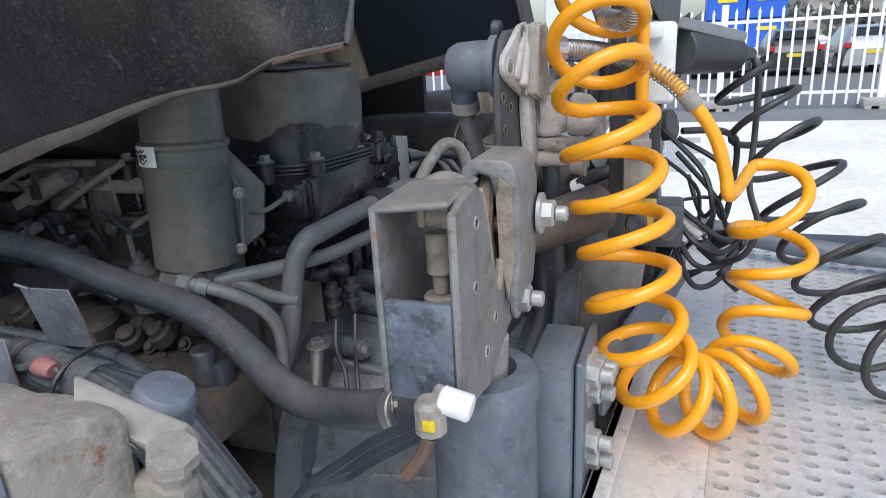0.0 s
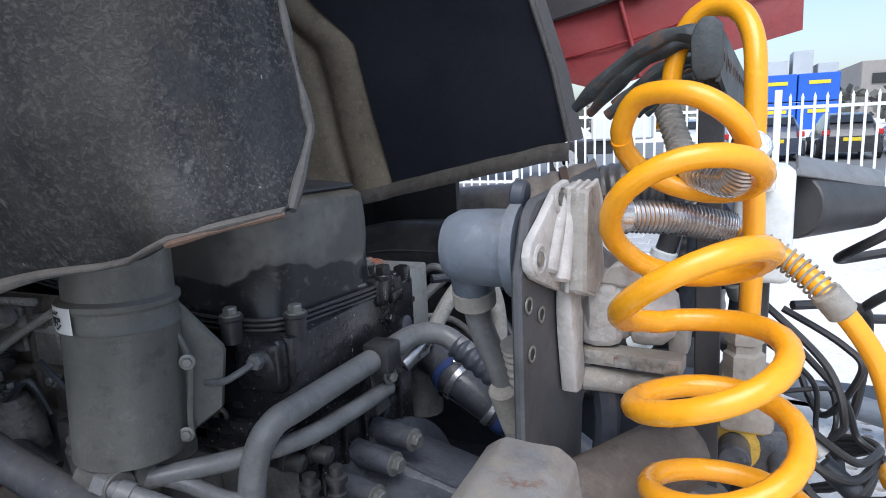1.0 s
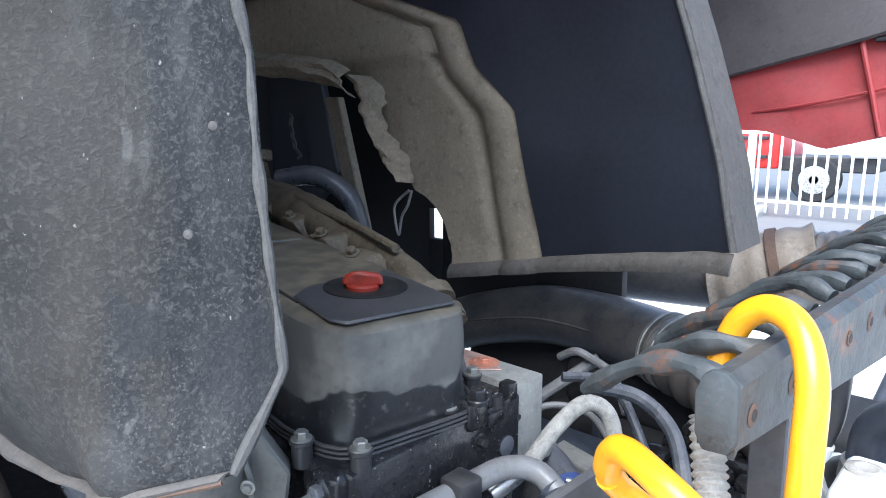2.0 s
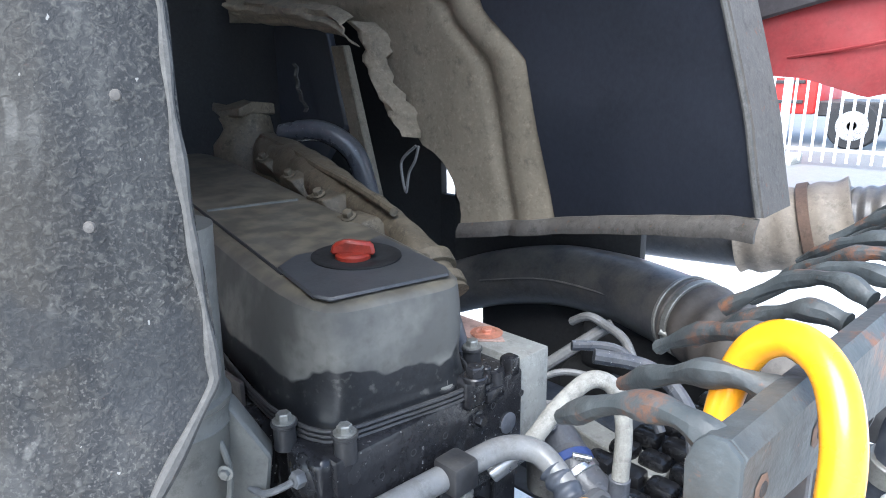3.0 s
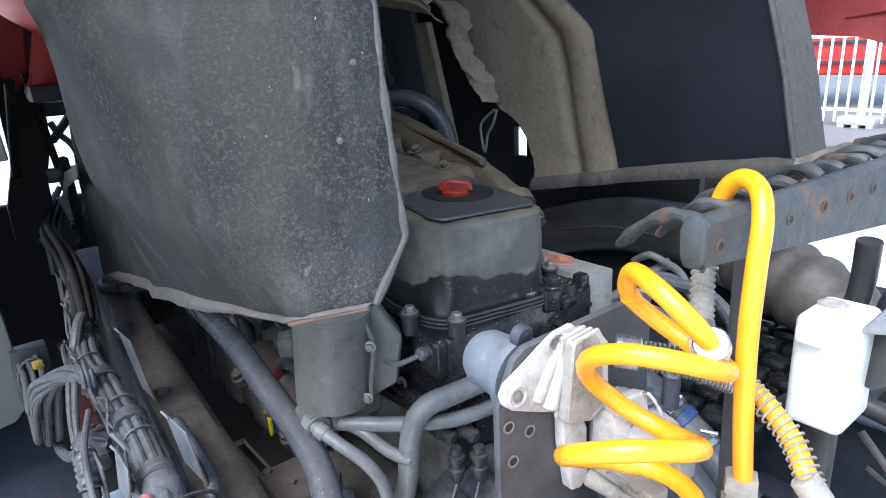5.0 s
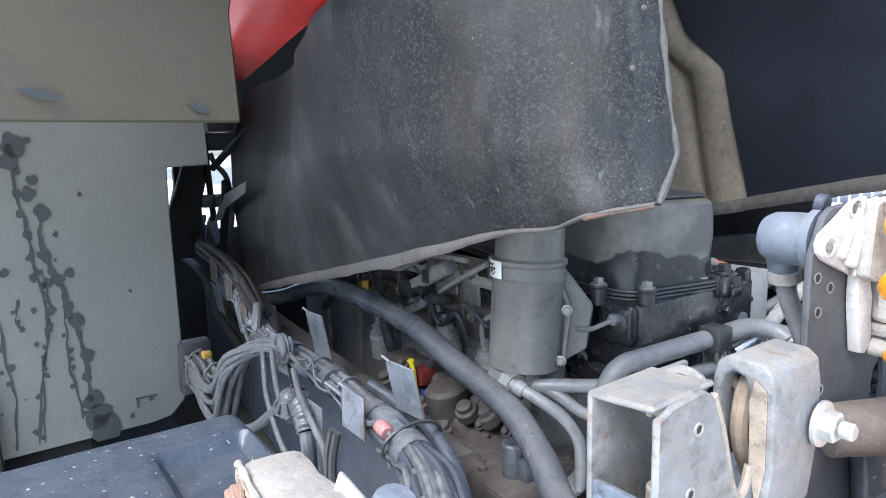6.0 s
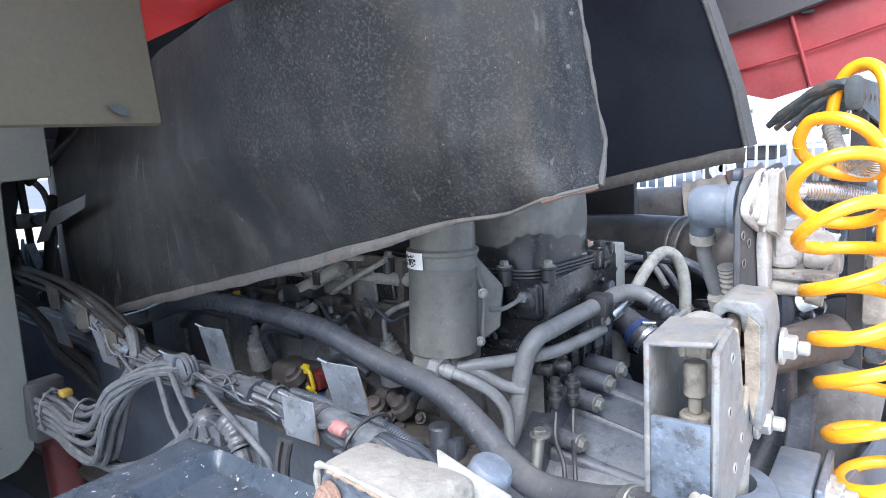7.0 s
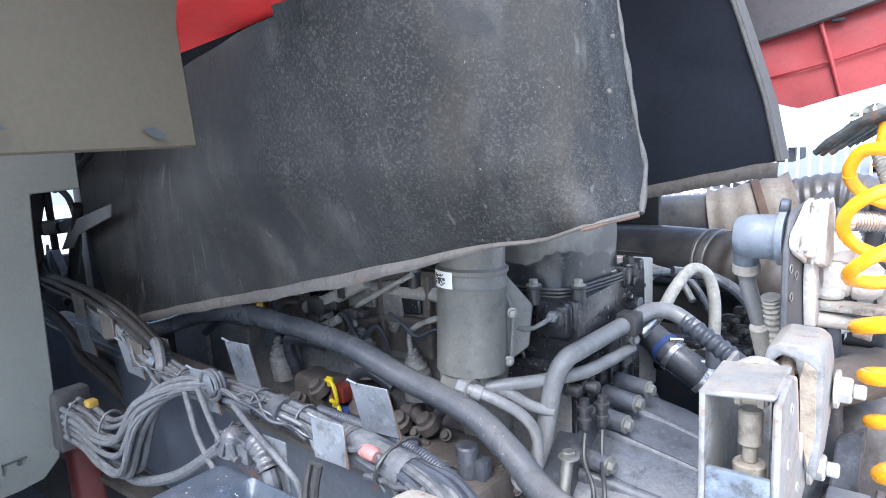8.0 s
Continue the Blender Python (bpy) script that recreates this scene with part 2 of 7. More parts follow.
M_LABEL = mat("white_label", (0.80, 0.80, 0.78), 0.5, vary=0.05, scale=40, grain=300, bump=0.0)
M_INK = mat("black_ink", (0.03, 0.03, 0.03), 0.6, vary=0.1, scale=40, grain=300, bump=0.0)
M_BELLOW = mat("tan_rubber_bellows", (0.20, 0.165, 0.13), 0.7, vary=0.35, scale=12, grain=100, bump=0.2, dust=0.4)
M_WEB = mat("grey_woven_sleeve", (0.30, 0.29, 0.26), 0.7, vary=0.2, scale=60, grain=500, bump=1.0)
M_BLUE = mat("blue_silicone", (0.035, 0.06, 0.18), 0.4, vary=0.1, scale=30, grain=150, bump=0.05)
M_GROUND = mat("pale_paving", (0.76, 0.73, 0.68), 0.8, vary=0.2, scale=0.5, grain=9, bump=0.1)
M_SLAB = mat("pale_paving_slab", (0.42, 0.42, 0.41), 0.7, vary=0.15, scale=3, grain=30, bump=0.1, island=0.3)
M_ROAD = mat("grey_road", (0.17, 0.17, 0.168), 0.55, vary=0.15, scale=0.4, grain=9, bump=0.1)
M_PINK = mat("pink_tape", (0.36, 0.16, 0.145), 0.6, vary=0.15, scale=30, grain=150, bump=0.05)

M_LIP2 = mat("pale_worn_edge", (0.066, 0.064, 0.060), 0.8, vary=0.4, scale=40, grain=200, bump=0.5)
M_KHAKI2 = mat("pale_torn_liner", (0.195, 0.165, 0.12), 0.85, vary=0.35, scale=16, grain=140, bump=0.4)
M_KHAKI3 = mat("dusty_brown_casting", (0.070, 0.058, 0.039), 0.7, vary=0.6, scale=18, grain=70, bump=1.0, dust=0.7, dust_colour=(0.15, 0.12, 0.078), wear=0.8)
M_COVERD = mat("clean_black_lid", (0.036, 0.038, 0.042), 0.5, vary=0.15, scale=8, grain=200, bump=0.1, dust=0.25, dust_colour=(0.10, 0.095, 0.08))
M_STEELBOLT = mat("dull_steel", (0.27, 0.27, 0.25), 0.45, 0.6, vary=0.25, scale=40, grain=200, bump=0.1, dust=0.3)
M_RUST = mat("rusty_steel", (0.095, 0.058, 0.040), 0.8, vary=0.35, scale=25, grain=150, bump=0.4)
M_GREYTAB = mat("grey_sheet_tab", (0.130, 0.145, 0.165), 0.5, 0.1, vary=0.2, scale=15, grain=160, bump=0.15, wear=0.5, dust=0.3, dust_colour=(0.24, 0.225, 0.19), rust=0.05)
M_SMUDGE = mat("dark_oil", (0.030, 0.036, 0.036), 0.7, vary=0.3, scale=40, grain=200, bump=0.0)
# Near-black base: deep shade is put into the colour of holes and hidden parts.
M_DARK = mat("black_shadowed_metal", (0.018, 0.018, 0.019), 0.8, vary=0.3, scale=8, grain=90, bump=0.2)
M_CAST2 = mat("rust_tinged_casting", (0.070, 0.060, 0.053), 0.65, vary=0.5, scale=16, grain=80, bump=0.8, dust=0.8, dust_colour=(0.165, 0.138, 0.115), wear=0.5)
M_BLACKPIPE = mat("black_moulded_pipe", (0.032, 0.034, 0.041), 0.36, vary=0.3, scale=5, grain=130, bump=0.2, dust=1.0, dust_colour=(0.185, 0.165, 0.135), wear=0.5)
M_BROWNRUB = mat("brown_black_rubber", (0.05, 0.042, 0.038), 0.6, vary=0.3, scale=10, grain=120, bump=0.2, dust=0.3)
M_BLACKSHINE = mat("shiny_black_mat", (0.008, 0.008, 0.009), 0.25, vary=0.3, scale=15, grain=120, bump=0.15)
M_BLUEHOSE = mat("blue_black_hose", (0.030, 0.036, 0.050), 0.45, vary=0.25, scale=14, grain=150, bump=0.1, dust=0.3, dust_colour=(0.15, 0.15, 0.15))
M_REDRES = mat("dull_red_casting", (0.085, 0.011, 0.013), 0.6, vary=0.3, scale=9, grain=90, bump=0.3, dust=0.3, dust_colour=(0.10, 0.08, 0.07))
M_REDPLUG = mat("red_plug", (0.20, 0.03, 0.024), 0.5, vary=0.15, scale=20, grain=150, bump=0.05)
M_BLUEPLUG = mat("blue_plug", (0.03, 0.06, 0.2), 0.5, vary=0.15, scale=20, grain=150, bump=0.05)
M_CONCRETE = mat("grey_concrete", (0.40, 0.39, 0.36), 0.85, vary=0.15, scale=5, grain=40, bump=0.2)
M_GLASS = mat("dark_glass", (0.02, 0.025, 0.03), 0.1, vary=0.1, scale=3, grain=30, bump=0.0)
M_TAIL = mat("red_lens", (0.5, 0.02, 0.02), 0.25, vary=0.1, scale=9, grain=50, bump=0.0)
M_TYRE = mat("tyre_rubber", (0.022, 0.022, 0.023), 0.8, vary=0.2, scale=9, grain=60, bump=0.2)
M_CARDARK = mat("dark_blue_paint", (0.03, 0.04, 0.07), 0.25, vary=0.1, scale=3, grain=50, bump=0.0, coat=0.6)
M_CARDARK2 = mat("black_paint", (0.018, 0.018, 0.02), 0.25, vary=0.1, scale=3, grain=50, bump=0.0, coat=0.6)
M_CARSILVER = mat("silver_paint", (0.42, 0.44, 0.46), 0.3, 0.4, vary=0.1, scale=3, grain=50, bump=0.0, coat=0.6)
M_BLUEBOX = mat("blue_container_paint", (0.015, 0.10, 0.48), 0.5, vary=0.1, scale=1, grain=12, bump=0.05)
M_HALL = mat("grey_brown_cladding", (0.27, 0.25, 0.23), 0.8, vary=0.12, scale=0.3, grain=4, bump=0.05)
M_HALLPALE = mat("pale_cladding", (0.42, 0.45, 0.48), 0.8, vary=0.1, scale=0.3, grain=4, bump=0.05)
M_LEAF = mat("bare_twigs", (0.12, 0.12, 0.10), 0.9, vary=0.25, scale=0.7, grain=4, bump=0.0)
M_REDBRIGHT = mat("bright_red_paint", (0.62, 0.025, 0.02), 0.35, vary=0.08, scale=1.5, grain=30, bump=0.0, coat=0.4)

M_BOXLID = mat("scuffed_black_lid", (0.030, 0.040, 0.054), 0.30, vary=0.25, scale=7, grain=260, bump=0.25, dust=0.3, dust_colour=(0.17, 0.18, 0.19), wear=0.55, specks=0.85)
M_CASTTOP = mat("caked_white_casting", (0.23, 0.215, 0.19), 0.8, vary=0.25, scale=16, grain=110, bump=0.9, dust=0.7, dust_colour=(0.30, 0.268, 0.222), rust=0.06, wear=0.4)
M_CASTFACE = mat("blue_grey_casting_face", (0.098, 0.116, 0.145), 0.5, vary=0.3, scale=14, grain=90, bump=0.3, dust=0.5, dust_colour=(0.24, 0.25, 0.27), wear=0.5)
M_ORANGERUST = mat("orange_rust", (0.26, 0.15, 0.105), 0.85, vary=0.4, scale=60, grain=200, bump=0.8, dust=0.5, dust_colour=(0.34, 0.26, 0.21))
M_TANDUST = mat("caked_tan_dust", (0.27, 0.225, 0.175), 0.9, vary=0.3, scale=30, grain=160, bump=0.7)
M_RUSTDUST2 = mat("tan_dusty_steel", (0.34, 0.30, 0.245), 0.8, vary=0.35, scale=40, grain=150, bump=0.5, wear=0.5)
M_GALVBLUE = mat("bluish_galvanised", (0.105, 0.130, 0.170), 0.45, 0.3, vary=0.35, scale=40, grain=150, bump=0.4, wear=0.7, dust=0.35, dust_colour=(0.36, 0.35, 0.32))
M_RUSTDUST = mat("rusty_dust", (0.22, 0.165, 0.12), 0.85, vary=0.35, scale=40, grain=150, bump=0.4, dust=0.4)
M_DUSTSTEEL = mat("dust_caked_steel", (0.30, 0.28, 0.245), 0.75, 0.1, vary=0.25, scale=35, grain=150, bump=0.4)
M_ZINCBOLT = mat("zinc_plated_bolt", (0.42, 0.42, 0.40), 0.45, 0.5, vary=0.2, scale=40, grain=150, bump=0.15, dust=0.3)
M_RAILTOP = mat("dust_caked_rail", (0.040, 0.037, 0.034), 0.7, vary=0.5, scale=18, grain=60, bump=1.0, dust=0.8, dust_colour=(0.125, 0.105, 0.082), wear=0.7)
M_COPPERDULL = mat("dull_copper_stain", (0.36, 0.24, 0.20), 0.6, 0.2, vary=0.3, scale=30, grain=120, bump=0.2)
M_BAR2 = mat("black_painted_steel", (0.046, 0.049, 0.056), 0.5, vary=0.3, scale=14, grain=100, bump=0.2, dust=0.3, dust_colour=(0.22, 0.20, 0.17))
M_CASTDUST = mat("dusty_grey_casting", (0.29, 0.285, 0.275), 0.45, vary=0.5, scale=14, grain=90, bump=0.8, dust=0.7, dust_colour=(0.24, 0.215, 0.18), wear=0.6)
M_DARKHOSE = mat("grimy_black_hose", (0.012, 0.012, 0.012), 0.75, vary=0.5, scale=18, grain=120, bump=0.5, dust=0.45, dust_colour=(0.055, 0.046, 0.038), wear=0.7)
M_WHITECAST = mat("white_corroded_alloy", (0.43, 0.415, 0.395), 0.7, vary=0.22, scale=40, grain=150, bump=0.5, dust=0.35, dust_colour=(0.40, 0.37, 0.32), wear=0.25)


# ---- building blocks ----
def part(name, bm, material, parent=None, label="", smooth=35):
    me = bpy.data.meshes.new(name)
    bmesh.ops.recalc_face_normals(bm, faces=bm.faces)
    bm.to_mesh(me)
    bm.free()
    me.materials.append(material)
    me.polygons.foreach_set("use_smooth", [True] * len(me.polygons))
    me.set_sharp_from_angle(angle=radians(smooth))
    ob = new(name, me)
    if parent:
        ob.parent = parent
        ob.matrix_parent_inverse = Matrix.Translation(-parent.location) if parent.type == "EMPTY" else Matrix.Identity(4)
    if label:
        ob["label"] = label
    return ob


def thing(name, at, label, category, group="", kind=""):
    ob = new(name)
    ob.empty_display_size = 0.02
    ob.location = at
    return tagged(ob, label, category, group, kind)


def joined(*bms):
    out = bmesh.new()
    for b in bms:
        me = bpy.data.meshes.new("tmp")
        b.to_mesh(me)
        b.free()
        out.from_mesh(me)
        bpy.data.meshes.remove(me)
    return out


def moved(bm, m):
    bmesh.ops.transform(bm, matrix=m, verts=bm.verts)
    return bm


def box(lo, hi, bev=0.003, seg=2):
    bm = bmesh.new()
    bmesh.ops.create_cube(bm, size=1)
    c, s = (Vector(lo) + Vector(hi)) / 2, Vector(hi) - Vector(lo)
    bmesh.ops.transform(bm, matrix=Matrix.Translation(c) @ Matrix.Diagonal((*s, 1)), verts=bm.verts)
    if bev:
        bmesh.ops.bevel(bm, geom=bm.edges, offset=bev, segments=seg, affect="EDGES", profile=0.5)
    return bm


def frame_of(axis):
    return Vector(axis).to_track_quat("Z", "Y").to_matrix().to_4x4()


def lathe(at, axis, profile, seg=24, caps=True):
    bm = bmesh.new()
    rings = []
    for d, r in profile:
        rings.append([bm.verts.new((r * math.cos(6.283185 * i / seg), r * math.sin(6.283185 * i / seg), d)) for i in range(seg)])
    for a, b in zip(rings, rings[1:]):
        for i in range(seg):
            bm.faces.new((a[i], a[(i + 1) % seg], b[(i + 1) % seg], b[i]))
    if caps:
        bm.faces.new(rings[0][::-1])
        bm.faces.new(rings[-1])
    return moved(bm, Matrix.Translation(at) @ frame_of(axis))


def rod(a, b, r, r2=None, bev=0.0015, seg=20):
    a, b = Vector(a), Vector(b)
    d = (b - a).length
    r2 = r if r2 is None else r2
    e = min(bev, r * 0.5, d * 0.3)
    return lathe(a, b - a, [(0, r - e), (e, r), (d - e, r2), (d, r2 - e)], seg)


def spline(pts, res=8):
    pts = [Vector(p) for p in pts]
    out = []
    for i in range(len(pts) - 1):
        p0, p1, p2, p3 = pts[max(i - 1, 0)], pts[i], pts[i + 1], pts[min(i + 2, len(pts) - 1)]
        for k in range(res):
            t = k / res
            out.append(0.5 * (2 * p1 + (p2 - p0) * t + (2 * p0 - 5 * p1 + 4 * p2 - p3) * t * t + (3 * p1 - p0 - 3 * p2 + p3) * t ** 3))
    return out + [pts[-1]]


def sweep(path, r, seg=12):
    """A round tube along dense points; r: a radius or a function of 0..1."""
    bm = bmesh.new()
    n = len(path)
    rad = r if callable(r) else (lambda s: r)
    up, rings = None, []
    for i, p in enumerate(path):
        t = (path[min(i + 1, n - 1)] - path[max(i - 1, 0)]).normalized()
        if up is None:
            up = t.orthogonal().normalized()
        up = (up - t * up.dot(t)).normalized()
        side, q = t.cross(up), rad(i / (n - 1))
        rings.append([bm.verts.new(p + (up * math.cos(6.283185 * k / seg) + side * math.sin(6.283185 * k / seg)) * q) for k in range(seg)])
    for a, b in zip(rings, rings[1:]):
        for i in range(seg):
            bm.faces.new((a[i], a[(i + 1) % seg], b[(i + 1) % seg], b[i]))
    bm.faces.new(rings[0][::-1])
    bm.faces.new(rings[-1])
    return bm


def tube(pts, r, seg=12, res=8):
    return sweep(spline(pts, res), r, seg)


def ribbed(pts, r, ribs, depth=0.12, seg=16, res=10):
    return tube_fn(pts, lambda s: r * (1 + depth * math.cos(6.283185 * s * ribs)), seg, max(res, int(ribs * 8 / max(1, len(pts) - 1))))


def tube_fn(pts, fn, seg, res):
    return sweep(spline(pts, res), fn, seg)


def prism(poly, thick, bev=0.0015, seg=1):
    """A flat plate: a polygon of 3D points and a thickness vector."""
    bm = bmesh.new()
    vs = [bm.verts.new(p) for p in poly]
    f = bm.faces.new(vs)
    ext = bmesh.ops.extrude_face_region(bm, geom=[f])
    bmesh.ops.translate(bm, vec=Vector(thick), verts=[v for v in ext["geom"] if isinstance(v, bmesh.types.BMVert)])
    bmesh.ops.recalc_face_normals(bm, faces=bm.faces)
    if bev:
        bmesh.ops.bevel(bm, geom=bm.edges, offset=bev, segments=seg, affect="EDGES", profile=0.5)
    return bm


def sheet(fn, nu, nv, thick):
    """A curved sheet: fn(s, h) for s, h in 0..1, thickened along thick."""
    bm = bmesh.new()
    th = Vector(thick)
    f = [[bm.verts.new(fn(i / nu, j / nv)) for i in range(nu + 1)] for j in range(nv + 1)]
    b = [[bm.verts.new(v.co + th) for v in row] for row in f]
    for j in range(nv):
        for i in range(nu):
            bm.faces.new((f[j][i], f[j][i + 1], f[j + 1][i + 1], f[j + 1][i]))
            bm.faces.new((b[j][i], b[j + 1][i], b[j + 1][i + 1], b[j][i + 1]))
    rim = [f[0][i] for i in range(nu + 1)] + [f[j][nu] for j in range(1, nv + 1)] + [f[nv][i] for i in range(nu - 1, -1, -1)] + [f[j][0] for j in range(nv - 1, 0, -1)]
    rimb = [b[0][i] for i in range(nu + 1)] + [b[j][nu] for j in range(1, nv + 1)] + [b[nv][i] for i in range(nu - 1, -1, -1)] + [b[j][0] for j in range(nv - 1, 0, -1)]
    for i in range(len(rim)):
        k = (i + 1) % len(rim)
        bm.faces.new((rim[i], rimb[i], rimb[k], rim[k]))
    return bm


def rough(bm, amp, size=25.0, cuts=2):
    """Cuts the faces finer and shifts them unevenly, as cast or caked surfaces are."""
    bmesh.ops.subdivide_edges(bm, edges=bm.edges, cuts=cuts, use_grid_fill=True)
    for v in bm.verts:
        v.co += Vector((noise.noise(v.co * size), noise.noise(v.co * size + Vector((9, 4, 2))), noise.noise(v.co * size + Vector((3, 8, 5))))) * amp
    return bm


def hexbolt(at, axis, r, h=None, washer=True):
    h = h or r * 1.1
    bms = [lathe(at, axis, [(0, r), (h * 0.85, r), (h, r * 0.85)], 6)]
    if washer:
        bms.append(lathe(Vector(at) - Vector(axis).normalized() * r * 0.1, axis, [(0, r * 1.5), (r * 0.25, r * 1.5), (r * 0.3, r * 1.4)], 16))
    return joined(*bms)


def at_x(table, x):
    for (a, p), (b, q) in zip(table, table[1:]):
        if x <= b:
            return p + (q - p) * (x - a) / (b - a)
    return table[-1][1]


def wob(x, y, z, s, a):
    return noise.noise(Vector((x * s, y * s, z * s))) * a


# ---- yard ----
bm = bmesh.new()
bmesh.ops.create_grid(bm, x_segments=8, y_segments=8, size=1500)
ground = part("ground", moved(bm, Matrix.Translation((0, 0, GROUND))), M_GROUND)
tagged(ground, "pale concrete paving of a truck yard", "ground", kind="structure")
road = part("road", box((-90, 12.2, GROUND - 0.1), (90, 44, GROUND + 0.008), 0), M_ROAD)
tagged(road, "grey damp asphalt of the road and car park", "road", kind="structure")

side = part("road", box((-90, 10.5, GROUND - 0.1), (-0.9, 12.2, GROUND + 0.008), 0), M_ROAD)
tagged(side, "grey damp asphalt strip before the fence", "road", kind="structure")
FY = 14.0
rnd = random.Random(3)
slabs = [box((-0.112, -0.21, 0), (0.112, 0.21, 0.012 + 0.002 * k), 0.006, 1) for k in range(3)]
slab_mesh = []
for k, b in enumerate(slabs):
    me = bpy.data.meshes.new("paving_slab")
    b.to_mesh(me)
    b.free()
    me.materials.append(M_SLAB)
    slab_mesh.append(me)
for i in range(24):
    for j in range(6):
        o = new("paving_slab", slab_mesh[rnd.randrange(3)])
        o.parent = ground
        o.location = (-5.2 + 0.24 * i + (0.12 if j % 2 else 0), 7.83 + 0.44 * j, GROUND)
fence = thing("fence", (0, FY, GROUND), "white painted steel railing fence on concrete feet", "fence")
for z in (0.28, 1.62):
    part("rail", box((-14, FY - 0.02, GROUND + z), (16, FY + 0.02, GROUND + z + 0.06), 0.004, 1), M_FENCE, fence)
pale = None
for i in range(150):
    x = -14 + 0.2 * i
    if pale is None:
        pale = part("pale", joined(box((-0.022, -0.045, 0.08), (0.022, -0.022, 1.82), 0.003, 1), lathe((0, -0.034, 1.815), (0, 0, 1), [(0, 0.03), (0.09, 0.003)], 4)), M_FENCE, fence)
        pale.matrix_parent_inverse = Matrix.Identity(4)
        pale.location = (x, 0, 0)
    else:
        o = new("pale", pale.data)
        o.parent, o.location = fence, (x, 0, 0)
for x in (-9.2, -4.15, 1.0, 3.75, 8.8):
    part("post", box((x - 0.06, FY - 0.06, GROUND), (x + 0.06, FY + 0.06, GROUND + 1.98), 0.006, 1), M_FENCE, fence)
    foot = joined(box((x - 0.32, FY - 0.3, GROUND + 0.06), (x + 0.32, FY + 0.3, GROUND + 0.2), 0.02, 2), *[box((x + a - 0.06, FY - 0.3, GROUND), (x + a + 0.06, FY + 0.3, GROUND + 0.07), 0.01, 1) for a in (-0.24, 0, 0.24)])
    part("foot", foot, M_CONCRETE, fence, "grey concrete foot block")


def make_car(at, paint, label, turn=0.0, group="parked cars behind the fence"):
    c = thing("car", (0, 0, 0), label, "car", group)

    def body(s, h):
        y = -2.1 + 4.2 * s
        top = at_x([(-2.1, 0.75), (-1.95, 0.95), (-1.5, 1.38), (-0.8, 1.47), (0.3, 1.45), (1.0, 1.0), (1.9, 0.85), (2.1, 0.6)], y)
        a = math.pi * h
        w = 0.86 * (1 - 0.06 * abs(y) / 2.1)
        z = 0.25 + (top - 0.25) * min(1, 1.25 * math.sin(a))
        xx = w * (1 if math.cos(a) >= 0 else -1) * abs(math.cos(a)) ** 0.35 * (1 - 0.22 * max(0, z - 0.9) / 0.6)
        return Vector((xx, y, z))

    shell = bmesh.new()
    rows = [[shell.verts.new(body(i / 24, j / 16)) for j in range(17)] for i in range(25)]
    for a, b in zip(rows, rows[1:]):
        for j in range(16):
            shell.faces.new((a[j], a[j + 1], b[j + 1], b[j]))
        shell.faces.new((a[0], b[0], b[16], a[16]))
    shell.faces.new(rows[0])
    shell.faces.new(rows[-1][::-1])
    part("body", shell, paint, c)
    part("rear_window", prism([(-0.58, -1.76, 1.16), (0.58, -1.76, 1.16), (0.5, -1.52, 1.38), (-0.5, -1.52, 1.38)], (0, -0.03, 0.01), 0), M_GLASS, c, "dark glass")
    for sx in (-1, 1):
        part("tail_light", box((sx * 0.72 - 0.1, -2.1, 0.78), (sx * 0.72 + 0.1, -1.98, 0.95), 0.02, 1), M_TAIL, c, "red tail light")
        for yy in (-1.35, 1.3):
            w = part("wheel", rod((sx * 0.74, yy, 0.32), (sx * 0.9, yy, 0.32), 0.32, seg=20), M_TYRE, c, "black tyre")
            part("rim", rod((sx * 0.9, yy, 0.32), (sx * 0.91, yy, 0.32), 0.2, seg=16), M_CHROME, w, "silver rim")
    part("number_plate", box((-0.25, -2.13, 0.6), (0.25, -2.1, 0.71), 0.004, 1), M_YCLIP, c, "yellow plate")
    c.matrix_basis = pose(*at, 0, 0, turn)
    return c


make_car((1.6, 25.5, GROUND), M_CARDARK, "dark blue hatchback parked behind the fence")
make_car((3.75, 25.8, GROUND), M_CARDARK2, "black estate car parked behind the fence")
make_car((6.0, 26.2, GROUND), M_CARSILVER, "silver grey saloon parked behind the fence")
make_car((8.1, 26.5, GROUND), M_CARDARK, "dark blue car parked behind the fence", 4)
make_car((10.4, 26.5, GROUND), M_CARSILVER, "pale silver car parked behind the fence", -3)
make_car((-0.6, 25.2, GROUND), M_CARSILVER, "silver car parked behind the fence", 2)
blue = thing("site_office", (6, 66, GROUND), "bright blue stacked site office containers", "container")
for i in range(2):
    for j in range(2):
        part("container", box((2.6 + 3.2 * i, 64, GROUND + 2.4 * j), (5.7 + 3.2 * i, 70, GROUND + 2.3 + 2.4 * j), 0.05, 1), M_BLUEBOX, blue)
        part("sign_bar", box((3.4 + 3.2 * i, 63.95, GROUND + 1.4 + 2.4 * j), (5.0 + 3.2 * i, 64, GROUND + 1.7 + 2.4 * j), 0), M_YCLIP, blue, "pale yellow lettering bar")
hall = thing("building", (30, 128, GROUND), "long grey brown industrial building far off", "building")
part("wall", box((20, 124, GROUND), (70, 150, GROUND + 9), 0.1, 1), M_HALL, hall)
for i in range(9):
    for j in range(2):
        part("window", box((21.5 + 5 * i, 123.8, GROUND + 2 + 3.4 * j), (24.5 + 5 * i, 124, GROUND + 3.6 + 3.4 * j), 0), M_GLASS, hall)
hall = thing("building", (-10, 180, GROUND), "pale grey high building far off", "building")
